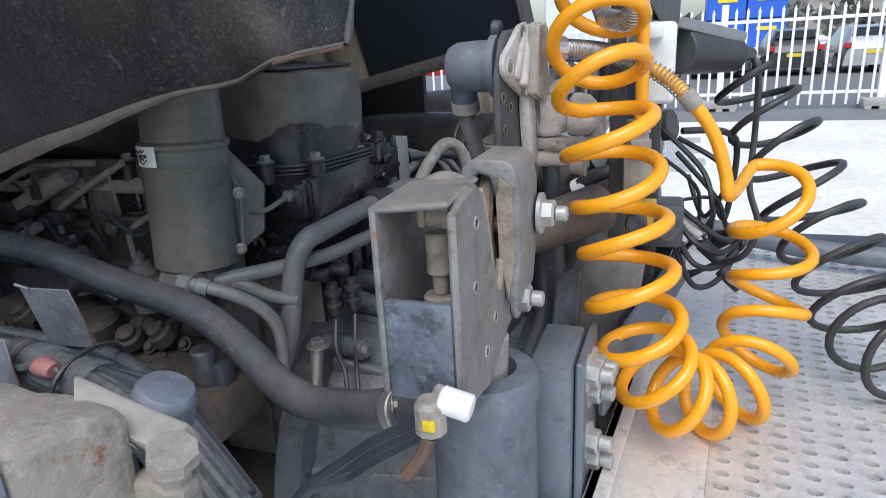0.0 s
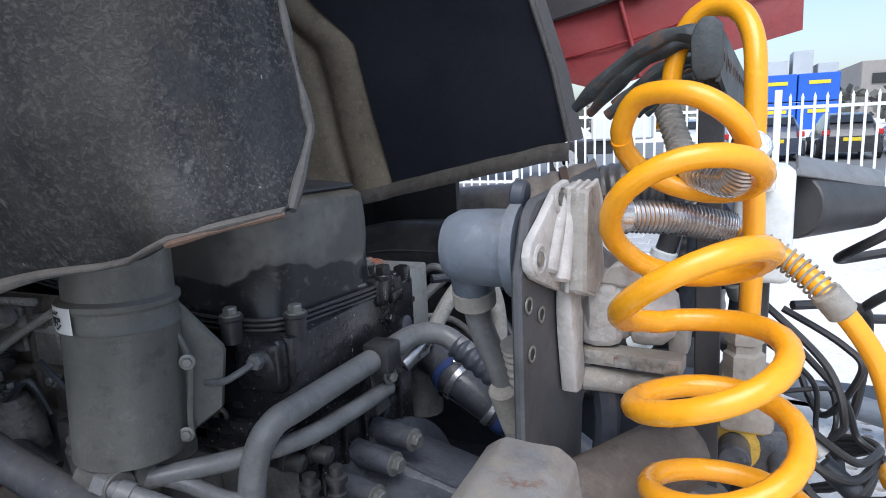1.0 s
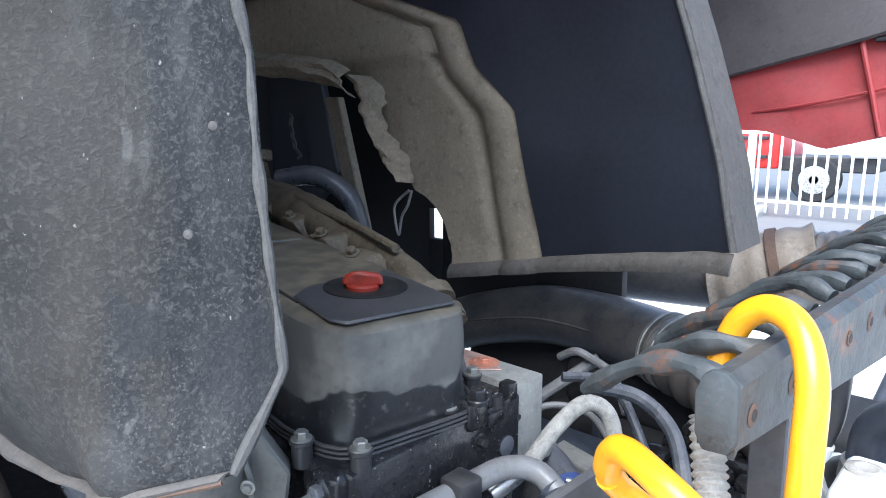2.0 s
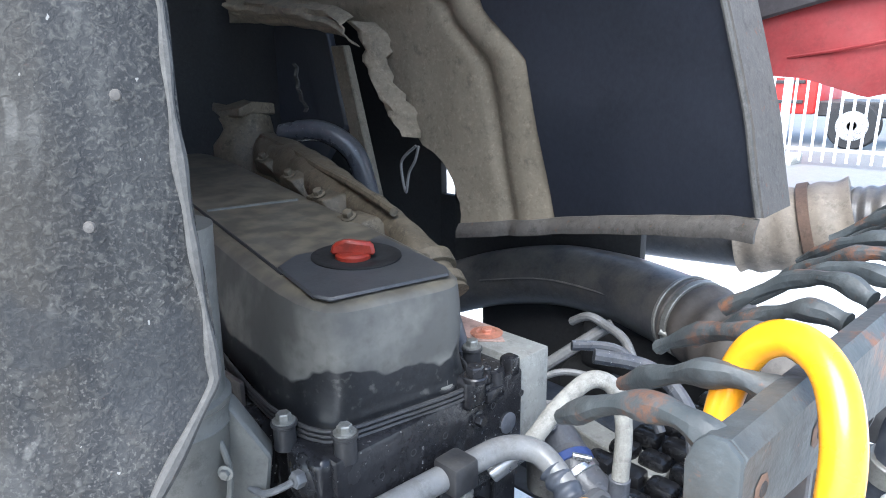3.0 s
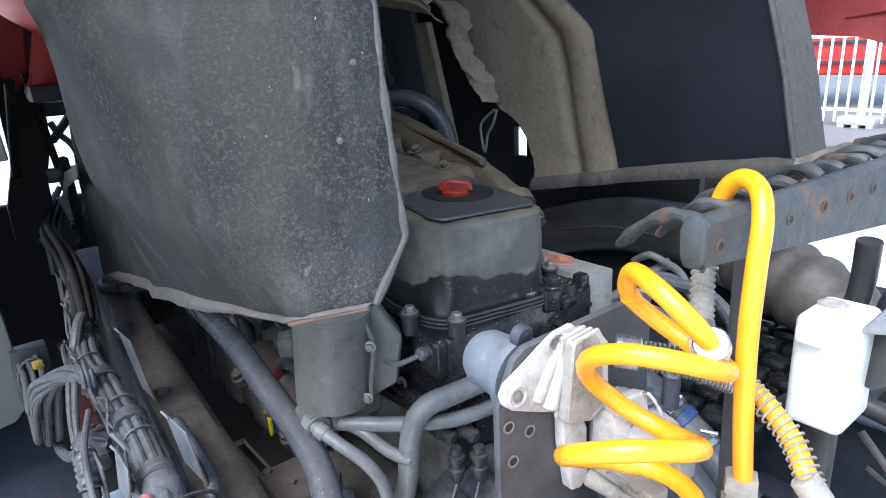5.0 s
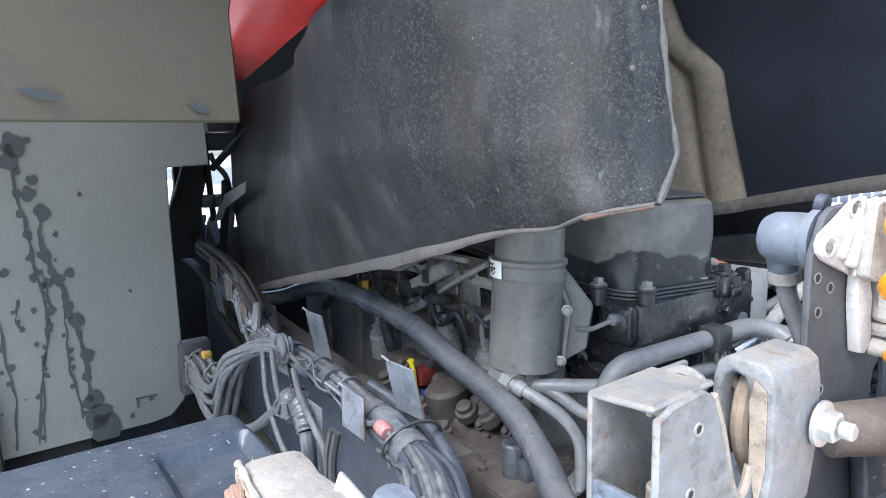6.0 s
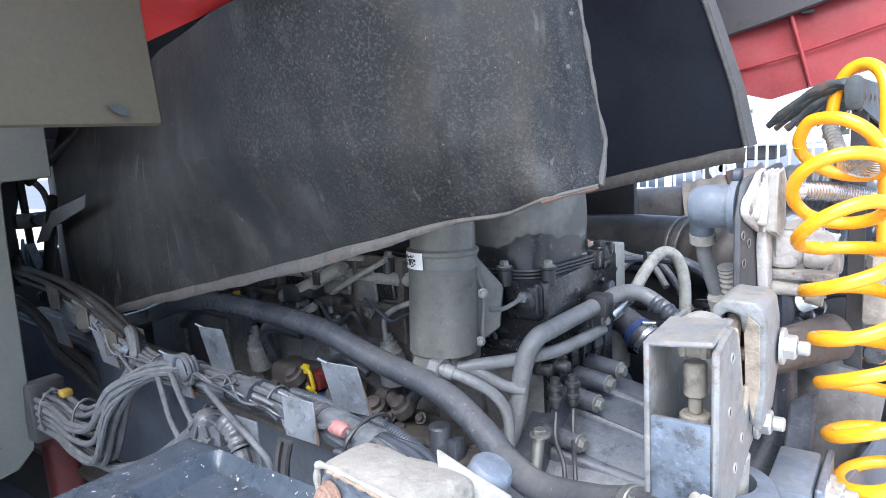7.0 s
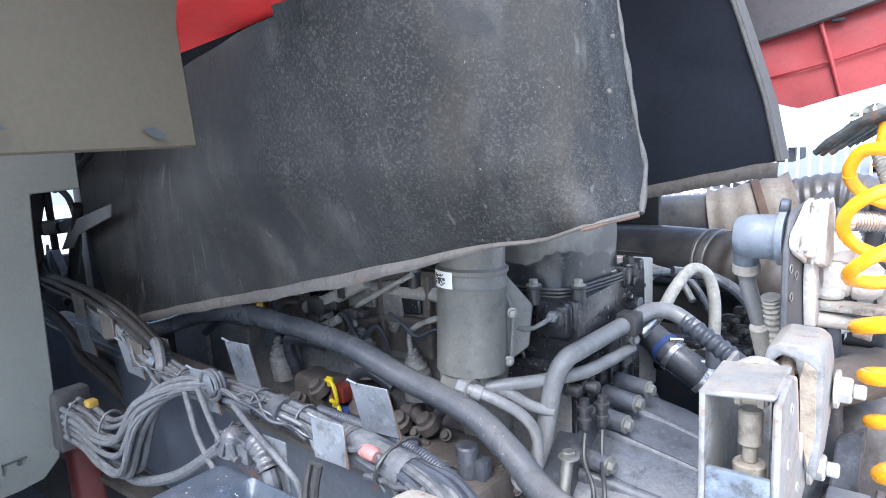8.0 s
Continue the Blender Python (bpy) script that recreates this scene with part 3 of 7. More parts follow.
for i, (a, b, h) in enumerate(((8, 13, 13), (14, 18, 15), (19, 23, 12))):
    part("block", box((a, 170, GROUND), (b, 180, GROUND + h), 0.1, 1), M_HALLPALE, hall)
hedge = bmesh.new()
rnd = random.Random(5)
for i in range(1400):
    x = rnd.uniform(-60, 60)
    p = Vector((x, rnd.uniform(74, 80), GROUND + 4.2 * rnd.random() ** 0.7 * (0.75 + 0.25 * math.sin(x * 0.7) * math.sin(x * 0.23))))
    q = frame_of((rnd.uniform(-1, 1), rnd.uniform(-1, 1), rnd.uniform(-1, 1)))
    s = rnd.uniform(0.3, 0.8)
    hedge.faces.new([hedge.verts.new(p + q @ Vector(v) * s) for v in ((-1, -0.4, 0), (0, -0.7, 0.2), (1, 0, 0), (0.1, 0.8, -0.2), (-0.8, 0.5, 0.1))])
tagged(part("far_trees", hedge, M_LEAF), "grey green line of bare trees far off", "trees", kind="stuff")

red = thing("red_truck", (-5.2, 18, GROUND), "red truck with silver wheels behind the fence", "truck")
part("body", box((-7.6, 17.2, GROUND + 0.75), (-4.55, 19.6, GROUND + 3.0), 0.08, 3), M_REDBRIGHT, red)
for z in (1.0, 1.45):
    part("step", box((-6.6, 17.1, GROUND + z), (-4.8, 17.25, GROUND + z + 0.08), 0.01, 1), M_BLACK, red, "dark step")
w = part("wheel", lathe((-3.75, 17.2, GROUND + 0.53), (0, 1, 0), [(0, 0.36), (0.0, 0.5), (0.04, 0.53), (0.3, 0.53), (0.32, 0.4)], 36), M_TYRE, red, "black tyre")
part("rim", lathe((-3.75, 17.19, GROUND + 0.53), (0, 1, 0), [(0, 0.33), (0.05, 0.30), (0.12, 0.2), (0.08, 0.12), (0.0, 0.1)], 30), M_CHROME, w, "silver rim")
part("chassis", box((-4.6, 17.5, GROUND + 0.7), (-2.6, 19.3, GROUND + 1.05), 0.03, 1), M_BLACK, red)
part("tank", box((-3.1, 17.3, GROUND + 1.05), (-1.6, 18.2, GROUND + 2.6), 0.05, 1), M_WHITE, red, "white panel")

# ---- tilted cab ----
cab = thing("cab", (-0.6, 1.06, 1.45), "tilted red truck cab with worn black engine tunnel lining", "truck cab")
NEAR_L = [(1.40, -1.68), (1.46, -1.75), (1.55, -1.79), (1.72, -1.84), (1.88, -1.86), (2.08, -1.80), (2.60, -1.80)]
NEAR_R = [(1.76, -0.195), (1.80, -0.203), (1.84, -0.213), (1.90, -0.226), (2.05, -0.252), (2.60, -0.34)]


def near_wall(s, h):
    low = 1.42 + 0.355 * s + 0.004 * math.sin(s * 8) * (1 - s) - 0.008 * math.exp(-((s - 0.93) / 0.03) ** 2)
    top = min(2.60, 2.050 + 0.028 * s + max(0.0, s - 0.728) * 4.6)
    z = low + (top - low) * h
    xl, xr = at_x(NEAR_L, z), at_x(NEAR_R, z)
    x = xl + (xr - xl) * s
    k = min(1.0, max(0.0, (-0.45 - x) / 1.15))
    k = k * k * (3 - 2 * k)
    y = (1 - k) * (1.46 + 0.0826 * x - 0.491 * z) + k * (0.635 + 0.05 * (z - 1.43))
    bend = max(0.0, 1 - (xr - x) / 0.17)
    y += bend ** 2 * at_x([(1.3, 0.0), (1.775, 0.0), (1.83, 0.075), (1.92, 0.125), (2.05, 0.20), (2.7, 0.44)], z)
    fore = 0.06 * min(1.0, max(0.0, (2.06 - z) / 0.22))
    y -= fore * (1 - max(0.0, 1 - (xr - x) / 0.045)) * (1 - 0.36 * k)
    y += wob(x, 0, z, 5, 0.012) - 0.012 * math.exp(-((x + 0.9) ** 2 + (z - 1.85) ** 2) / 0.12)
    y += 0.010 * math.exp(-((x + 0.31) / 0.03) ** 2) * max(0, 1 - (z - low) / 0.1)
    return Vector((x, y, z))


part("tunnel_wall", sheet(near_wall, 120, 80, (0.001, 0.006, 0.0)), M_PANEL, cab, "worn black textured insulation panel")


def strip(path, w, thick, n=2):
    """A flat band hanging along a path: w is the offset of its free edge."""
    w = Vector(w)
    m = len(path) - 1
    return sheet(lambda s, h: path[min(m, round(s * m))] + w * h + Vector((0, -0.006 * math.sin(h * 3.14), 0)), m, n, thick)


lip = [near_wall(s / 60, 0) + Vector((0, -0.003, 0.004 + 0.0008 * math.sin(s * 0.9))) for s in range(61)]


def lip_shape(s, h):
    p = lip[min(60, round(s * 60))]
    w = (0.023 + 0.0012 * math.sin(s * 40) + 0.0008 * math.sin(s * 97)) * min(1.0, max(0.25, (0.97 - s) / 0.25))
    return p + Vector((0, -0.004 * h - 0.004 * math.sin(h * 3.1), -w * h))


part("wall_lip", sheet(lip_shape, 60, 4, (0, 0.004, 0)), M_LIP, cab, "frayed grey lower lip with rust")
rust_run = [near_wall(0.968 + 0.032 * i / 8, 0) + Vector((0, -0.006, -0.002)) for i in range(9)]
part("rusty_edge", sweep(rust_run, lambda s: 0.0020 + 0.0006 * math.sin(s * 9), 8), M_RUST, cab, "rusty bare metal edge")
rim = [near_wall(1.0, h / 160) + Vector((0.0006 + 0.0008 * noise.noise(Vector((h * 0.11, 2, 0))), 0.002, 0)) for h in range(161)]
part("wall_rim", sweep(rim, lambda s: 0.0034 + 0.0010 * math.sin(s * 90) + 0.0008 * math.sin(s * 37), 8), M_LIP2, cab, "pale worn edge strip")
for x, z in ((-0.245, 2.0), (-0.24, 1.93)):
    part("rivet", lathe((x, 0.575 if z < 1.95 else 0.60, z), (0.8, -0.6, 0), [(0, 0.0035), (0.0015, 0.003), (0.002, 0.001)], 10), M_LIP, cab, "dull rivet")
part("strap", prism([(x, 0.572, z) for x, z in ((-1.93, 1.625), (-1.89, 1.66), (-1.84, 1.712), (-1.585, 1.768), (-1.597, 1.733), (-1.80, 1.676), (-1.845, 1.637))], (0, -0.004, 0), 0.001), M_BAR2, cab, "bent dark metal strap")

FAR_R = [(1.70, -0.180), (1.79, -0.200), (1.93, -0.230), (2.17, -0.309), (2.60, -0.46)]


def far_wall(s, h):
    low = 1.69 + 0.10 * s
    z = low + (2.6 - low) * h
    xl = at_x([(1.69, -0.681), (2.04, -0.745), (2.14, -0.85), (2.25, -0.89), (2.37, -1.24), (2.6, -1.6)], z)
    xr = at_x(FAR_R, z)
    x = xl + (xr - xl) * s
    y = 1.635 - 0.138 * s - 0.11 * (z - 1.69) * (1 - s) + 0.02 * math.sin(s * 3.1)
    return Vector((x, y + wob(x, 1, z, 4, 0.012), z))


part("far_tunnel_wall", sheet(far_wall, 50, 50, (0, 0.012, 0)), M_FARPANEL, cab, "smooth black tunnel liner")
edge = [far_wall(1, h / 30) for h in range(31)]
part("far_flange", strip(edge, (-0.004, 0.13, 0.0), (0.006, 0.0, 0), 3), M_LIP, cab, "grey worn edge flange")
part("far_rim", sweep([p + Vector((-0.002, -0.002, 0)) for p in edge], 0.005, 8), M_LIP2, cab, "pale edge bead")
KHAKI_L = [(1.635, -0.968), (1.69, -0.972), (1.725, -0.984), (1.755, -0.995), (1.79, -1.024), (1.812, -1.062), (1.828, -1.102), (1.85, -1.122), (1.872, -1.14), (1.895, -1.195), (1.92, -1.235), (1.966, -1.262), (2.05, -1.306), (2.13, -1.342), (2.16, -1.40), (2.175, -1.60), (2.19, -2.1), (2.6, -2.2)]


def khaki_wall(s, h):
    a = far_wall(0, h)
    z = (1.635 + 0.055 * s) * (1 - h) + 2.6 * h
    xl = at_x(KHAKI_L, z) + wob(z, 3, 0, 40, 0.006)
    x = xl + (a.x - xl) * s
    y = a.y * s + 1.615 * (1 - s) + 0.012 - 0.012 * math.exp(-((x - a.x + 0.06) / 0.05) ** 2) + 0.014 * math.exp(-((x - a.x + 0.13) / 0.022) ** 2) + wob(x, 2, z, 7, 0.01)
    return Vector((x, y, z))


part("tunnel_liner", sheet(khaki_wall, 60, 140, (0, 0.008, 0)), M_KHAKI, cab, "torn dusty khaki lining sheet")
low_edge = [khaki_wall(s / 20, 0) + Vector((0, -0.006, 0.004)) for s in range(20)] + [far_wall(s / 40, 0) + Vector((0, -0.006, 0.006 + wob(s * 0.13, 7, 0, 1, 0.006) - 0.007 * max(0, s - 26) / 14)) for s in range(41)]
part("far_lip", strip(low_edge, (0.0, -0.012, -0.036), (0, 0.008, 0), 4), M_LIP, cab, "bent grey lower lip")


def flap(s, h):
    z = 1.862 + 0.31 * h
    xl = at_x(KHAKI_L, z) + 0.003
    w = 0.03 + 0.07 * min(1.0, h * 5) + 0.02 * math.sin(h * 9) + wob(h * 6, 4, 0, 2, 0.015)
    return Vector((xl + w * s, 1.618 - 0.045 * math.sin(s * 3.0) + wob(s * 2, h * 7, 0, 1.5, 0.016), z - 0.012 * s))


def curl(s, h):
    x = -1.30 - 0.62 * s
    z = 2.085 + 0.10 * s ** 0.6 + wob(x, 5, 0, 9, 0.02)
    return Vector((x, 1.575 - 0.05 * math.sin(h * 2.8) + wob(x, 8, h, 6, 0.02), z + 0.075 * h))


part("torn_edge", sheet(curl, 40, 10, (0, 0.006, 0)), M_KHAKI2, cab, "crumpled torn khaki edge")
part("dangling_shred", sheet(lambda s, h: Vector((-1.83 + 0.02 * s + 0.05 * h, 1.70 + wob(h, 1, 0, 5, 0.02), 2.05 - 0.16 * h)), 3, 12, (0, 0.004, 0)), M_LIP2, cab, "pale hanging shred")
part("wire_loop", tube([(-1.10, 1.60, 1.83), (-1.155, 1.60, 1.79), (-1.165, 1.605, 1.75), (-1.155, 1.61, 1.70), (-1.135, 1.605, 1.755), (-1.105, 1.60, 1.79), (-1.09, 1.60, 1.83)], 0.004, 6), M_PIPE, cab, "thin pale wire loop")
part("torn_flap", sheet(flap, 10, 20, (0, 0.006, 0)), M_KHAKI2, cab, "curled pale khaki torn flap")


sill = bmesh.new()
sec = [(0.0, 0.0), (-0.09, 0.025), (-0.105, 0.032), (-0.175, 0.115), (-0.46, 0.15), (-0.47, 0.50), (0.03, 0.50), (0.012, 0.02)]
rows = []
for i in range(25):
    x = -1.90 + 1.30 * i / 24
    y0 = 0.432 - 0.2086 * (x + 0.7)
    rows.append([sill.verts.new((x, y0 + dy + wob(x, dy, dz, 4, 0.004), 2.078 + dz)) for dy, dz in sec])
for p, q in zip(rows, rows[1:]):
    for j in range(len(sec)):
        sill.faces.new((p[j], p[(j + 1) % len(sec)], q[(j + 1) % len(sec)], q[j]))
sill.faces.new(rows[0])
sill.faces.new(rows[-1][::-1])
part("sill", sill, M_RED, cab, "glossy red painted sill beam")
part("sill_end", prism([(-1.85, y, z) for y, z in ((0.655, 2.12), (0.636, 1.978), (0.594, 1.942), (0.522, 1.942), (0.54, 1.975), (0.603, 2.20), (0.66, 2.30))], (-0.09, 0.01, 0), 0.008, 2), M_RED, cab, "red tapered sill end")
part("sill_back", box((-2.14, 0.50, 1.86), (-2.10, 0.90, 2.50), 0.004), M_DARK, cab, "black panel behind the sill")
# Added panel: the sill's shaded side is put into a duller red.
part("sill_cheek", prism([(-1.95, 0.36, 2.40), (-1.95, 0.60, 2.40), (-1.95, 0.56, 1.99), (-1.95, 0.515, 1.942), (-1.95, 0.46, 2.05), (-1.95, 0.36, 2.04)], (-0.02, 0, 0), 0.006), M_REDDULL, cab, "dull red panel for the sill's shaded left face")
part("sill_foot", joined(box((-1.90, 0.53, 1.915), (-1.80, 0.62, 1.965), 0.015, 2), rod((-1.72, 0.66, 1.95), (-1.95, 0.58, 1.80), 0.012)), M_BLACK, cab, "black foot of the sill")


def red_side(s, h):
    x = -0.95 + 1.25 * s
    z = at_x([(-0.95, 2.02), (-0.5, 1.985), (-0.41, 1.957), (-0.33, 1.931), (-0.19, 1.967), (0.0, 2.010), (0.30, 2.08)], x) + 0.6 * h
    return Vector((x, 2.60 + 0.10 * h + 0.006 * noise.noise(Vector((x * 4, h * 5, 1))), z))


skin = part("side_skin", sheet(red_side, 50, 24, (0, 0.04, 0.02)), M_REDDULL, cab, "dull red inner side panel")
part("side_rib", tube([(-0.270, 2.630, 2.25), (-0.262, 2.622, 2.22), (-0.227, 2.604, 2.10), (-0.192, 2.592, 1.97)], 0.008, 8), M_REDDULL, skin)
part("crease", tube([(-0.55, 2.612, 2.045), (-0.40, 2.608, 2.065), (-0.23, 2.608, 2.098), (0.05, 2.608, 2.170), (0.28, 2.608, 2.23)], 0.005, 6), M_REDDULL, skin)
part("slot", rough(box((-0.235, 2.612, 2.236), (-0.190, 2.626, 2.250), 0.005, 2), 0.001, 60, 0), M_DARK, skin, "dark slot")
part("upper_trim", prism([(-0.95, 2.62, 2.085), (-0.49, 2.62, 2.190), (-0.34, 2.62, 2.222), (-0.20, 2.62, 2.256), (0.0, 2.62, 2.305), (0.30, 2.62, 2.375), (0.30, 2.72, 2.70), (-0.95, 2.72, 2.70)], (0, -0.02, 0), 0.008), M_TRIM, cab, "dirty dark grey upper trim")
part("tunnel_roof", sheet(lambda s, h: Vector((-2.3 + 2.0 * s, 0.1 + 2.6 * h, 2.36 + 0.85 * s + 0.05 * math.sin(h * 3))), 12, 12, (0, 0, 0.03)), M_FARPANEL, cab, "dark tunnel ceiling")
# Unseen sheets, added to close the gap below the roof and darken the interior.
for y, tilt in ((0.17, 0.0), (1.53, -0.04)):
    part("upper_side", prism([(-2.3, y, 2.50), (-0.52, y, 2.55), (-0.36, y, 3.18), (-2.3, y, 2.36)], (0, 0.03, 0), 0.002), M_FARPANEL, cab, "unseen dark sheet that keeps light out of the tunnel")
# Black backing walls: they block light and paint the cavity's shade.
part("front_bulkhead", box((-2.36, 0.8, 1.0), (-2.30, 2.7, 2.62), 0.01), M_DARK, cab, "front wall with deep shade in its black colour")
inner = part("inner_side", box((-2.3, 2.0, 1.36), (-1.415, 2.03, 2.62), 0.005), M_DARK, cab, "added inner wall with deep shade in its black colour")
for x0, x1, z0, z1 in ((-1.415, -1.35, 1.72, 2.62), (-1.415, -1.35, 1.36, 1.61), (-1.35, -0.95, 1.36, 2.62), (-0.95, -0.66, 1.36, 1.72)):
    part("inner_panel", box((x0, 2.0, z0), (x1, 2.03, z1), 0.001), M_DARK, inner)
part("strut", joined(prism([(-1.63, 1.72, 2.10), (-1.56, 1.72, 2.10), (-1.41, 1.72, 1.60), (-1.48, 1.72, 1.60)], (0, 0.03, 0), 0.004)), M_KHAKI, cab, "khaki upright strut")
part("strut", joined(prism([(-2.0, 1.74, 2.45), (-1.75, 1.74, 2.45), (-1.60, 1.74, 1.85), (-1.75, 1.74, 1.7), (-2.0, 1.74, 1.75)], (0, 0.03, 0), 0.004)), M_FARPANEL, cab, "dark inner panel")

# plates by the front wheel
upper = thing("fairing_plate", (-0.70, 0.0, 1.89), "khaki grey painted sheet with dark smudges under the cab", "fairing")
part("sheet_metal", prism([(-0.675, 0.263, 1.888), (-0.69, 0.262, 2.04), (-0.70, 0.275, 2.09), (-0.72, 0.30, 2.6), (-0.75, -1.2, 2.6), (-0.70, -1.2, 1.885)], (-0.012, 0, 0), 0.003), M_PLATE, upper)
for y, z, w in ((0.205, 1.912, 0.03), (0.02, 1.925, 0.05)):
    part("smudge", sheet(lambda s, h: Vector((-0.672, y + w * (s - 0.5), z + 0.012 * (h - 0.5) * math.sin(s * 3.14) - 0.010 * s)), 10, 4, (-0.0012, 0, 0)), M_SMUDGE, upper, "dark oily smudge")


def plate_x(z):
    return -1.378 + (z - 1.82) * 0.2143


lower = thing("mudguard_plate", (-1.45, -0.2, 1.14), "grey green mudguard plate with dark oily runs", "mudguard")
part("sheet_metal", prism([(plate_x(z), y, z) for y, z in ((0.392, 2.04), (0.41, 1.82), (0.312, 1.817), (0.315, 1.7), (0.338, 1.25), (0.335, 1.19), (0.30, 1.15), (0.25, 1.142), (-0.9, 1.13), (-0.9, 2.04))], (-0.014, 0, 0), 0.003), M_PLATE2, lower)


def on_plate(y, z, off=0.0):
    return Vector((plate_x(z) + 0.002 + off, y, z))


rnd = random.Random(11)


def blob(y, z, r, k):
    bm = bmesh.new()
    ring = []
    for i in range(14):
        t = 6.283185 * i / 14
        q = r * (1 + 0.55 * noise.noise(Vector((math.cos(t) + k * 3.3, math.sin(t), k))))
        ring.append(bm.verts.new(on_plate(y + q * math.cos(t), z + q * 1.2 * math.sin(t), 0.0004)))
    bm.faces.new(ring)
    part("oil_spot", bm, M_SMUDGE, lower, "dark oily spot")


STREAMS = [
    ([(0.006, 1.878), (0.006, 1.79), (0.018, 1.70), (0.026, 1.60), (0.038, 1.515), (0.035, 1.43), (0.015, 1.32), (-0.004, 1.155)], 0.0045),
    ([(0.052, 1.735), (0.042, 1.675), (0.052, 1.61), (0.075, 1.55), (0.086, 1.48), (0.106, 1.39), (0.112, 1.28), (0.123, 1.165)], 0.0075),
    ([(0.076, 1.537), (0.075, 1.45), (0.073, 1.365), (0.087, 1.27), (0.094, 1.20)], 0.0035),
    ([(-0.05, 1.49), (-0.05, 1.39), (-0.04, 1.305), (-0.05, 1.155)], 0.004),
    ([(-0.009, 1.537), (-0.021, 1.492), (-0.009, 1.455)], 0.0035),
    ([(0.038, 1.60), (0.046, 1.54), (0.041, 1.44), (0.022, 1.36), (0.012, 1.24), (0.008, 1.16)], 0.003),
    ([(-0.085, 1.80), (-0.08, 1.66), (-0.09, 1.50), (-0.082, 1.35), (-0.088, 1.16)], 0.005),
]
for i, (pts, w) in enumerate(STREAMS):
    bm = bmesh.new()
    rows = []
    dense = spline([(0, y, z) for y, z in pts], 10)
    for k, p in enumerate(dense):
        y = p.y + 0.004 * noise.noise(Vector((i * 7.7, k * 0.3, 0)))
        ww = 0.7 * w * (0.55 + 1.3 * max(0, noise.noise(Vector((i * 3.1, k * 0.28, 5))) + 0.35)) * (0.3 if k in (0, len(dense) - 1) else 1)
        rows.append((bm.verts.new(on_plate(y - ww, p.z)), bm.verts.new(on_plate(y + ww * 0.9, p.z + 0.002))))
        if k % 5 == 2 and noise.noise(Vector((i * 1.3, k, 2))) > -0.05:
            blob(y + rnd.uniform(-0.008, 0.008), p.z, w * rnd.uniform(1.2, 2.2), i * 50 + k)
    for p, q in zip(rows, rows[1:]):
        bm.faces.new((p[0], p[1], q[1], q[0]))
    part("oil_run", bm, M_SMUDGE, lower, "dark oily run")
for k, (y, z, r) in enumerate(((0.01, 1.872, 0.022), (0.036, 1.883, 0.006), (0.038, 1.80, 0.010), (0.03, 1.77, 0.014), (0.125, 1.764, 0.005), (0.216, 1.521, 0.004), (0.203, 1.179, 0.007), (0.128, 1.20, 0.03), (0.145, 1.165, 0.034), (0.118, 1.25, 0.022), (0.0, 1.84, 0.016), (-0.03, 1.60, 0.009), (0.015, 1.505, 0.006), (0.09, 1.585, 0.010), (0.047, 1.565, 0.012))):
    blob(y, z, r, k + 700)
for k in range(24):
    blob(rnd.uniform(-0.11, 0.09), rnd.uniform(1.25, 1.86), rnd.uniform(0.0015, 0.006), k + 900)
part("latch", joined(box((-1.510, 0.215, 1.222), (-1.503, 0.265, 1.226), 0), box((-1.514, 0.215, 1.20), (-1.503, 0.218, 1.226), 0), lathe((-1.509, 0.25, 1.215), (1, 0, 0), [(0, 0.006), (0.006, 0.005)], 10)), M_SMUDGE, lower, "small stamped recess with rivet")

# ---- engine ----
engine = thing("engine", (-0.8, 1.04, 0.95), "black truck diesel engine, oily and dusty", "engine")
part("cylinder_head", joined(box((-1.9, 0.84, 1.41), (-0.415, 1.19, 1.572), 0.006), box((-0.62, 0.825, 1.41), (-0.56, 0.85, 1.572), 0.006), box((-0.62, 0.825, 1.40), (-0.43, 0.85, 1.44), 0.01)), M_HEAD, engine)
part("engine_block", box((-1.9, 0.86, 0.85), (-0.44, 1.2, 1.412), 0.01), M_CAST, engine)
part("block_rear", box((-0.446, 0.862, 1.10), (-0.432, 1.198, 1.411), 0.003), M_HEAD, engine, "oily black rear of the block")
for k in range(5):
    part("rear_rib", box((-0.434, 0.895 + 0.06 * k, 1.12), (-0.424, 0.903 + 0.06 * k, 1.405), 0.003, 2), M_HEAD, engine)
part("rear_web", prism([(-0.430, 0.98, 1.30), (-0.430, 1.10, 1.385), (-0.430, 1.115, 1.375), (-0.430, 1.0, 1.285)], (0.012, 0, 0), 0.003), M_HEAD, engine)
for i in range(6):
    part("block_rib", box((-1.8 + 0.22 * i, 0.845, 0.95), (-1.68 + 0.22 * i, 0.865, 1.38), 0.008), M_CAST, engine)
XF = Matrix.Translation((-0.495, 0.982, 1.58)) @ pose(0, 0, 0, 0, 2.2, -10.5) @ Matrix.Translation((0.5, -0.99, -1.58))


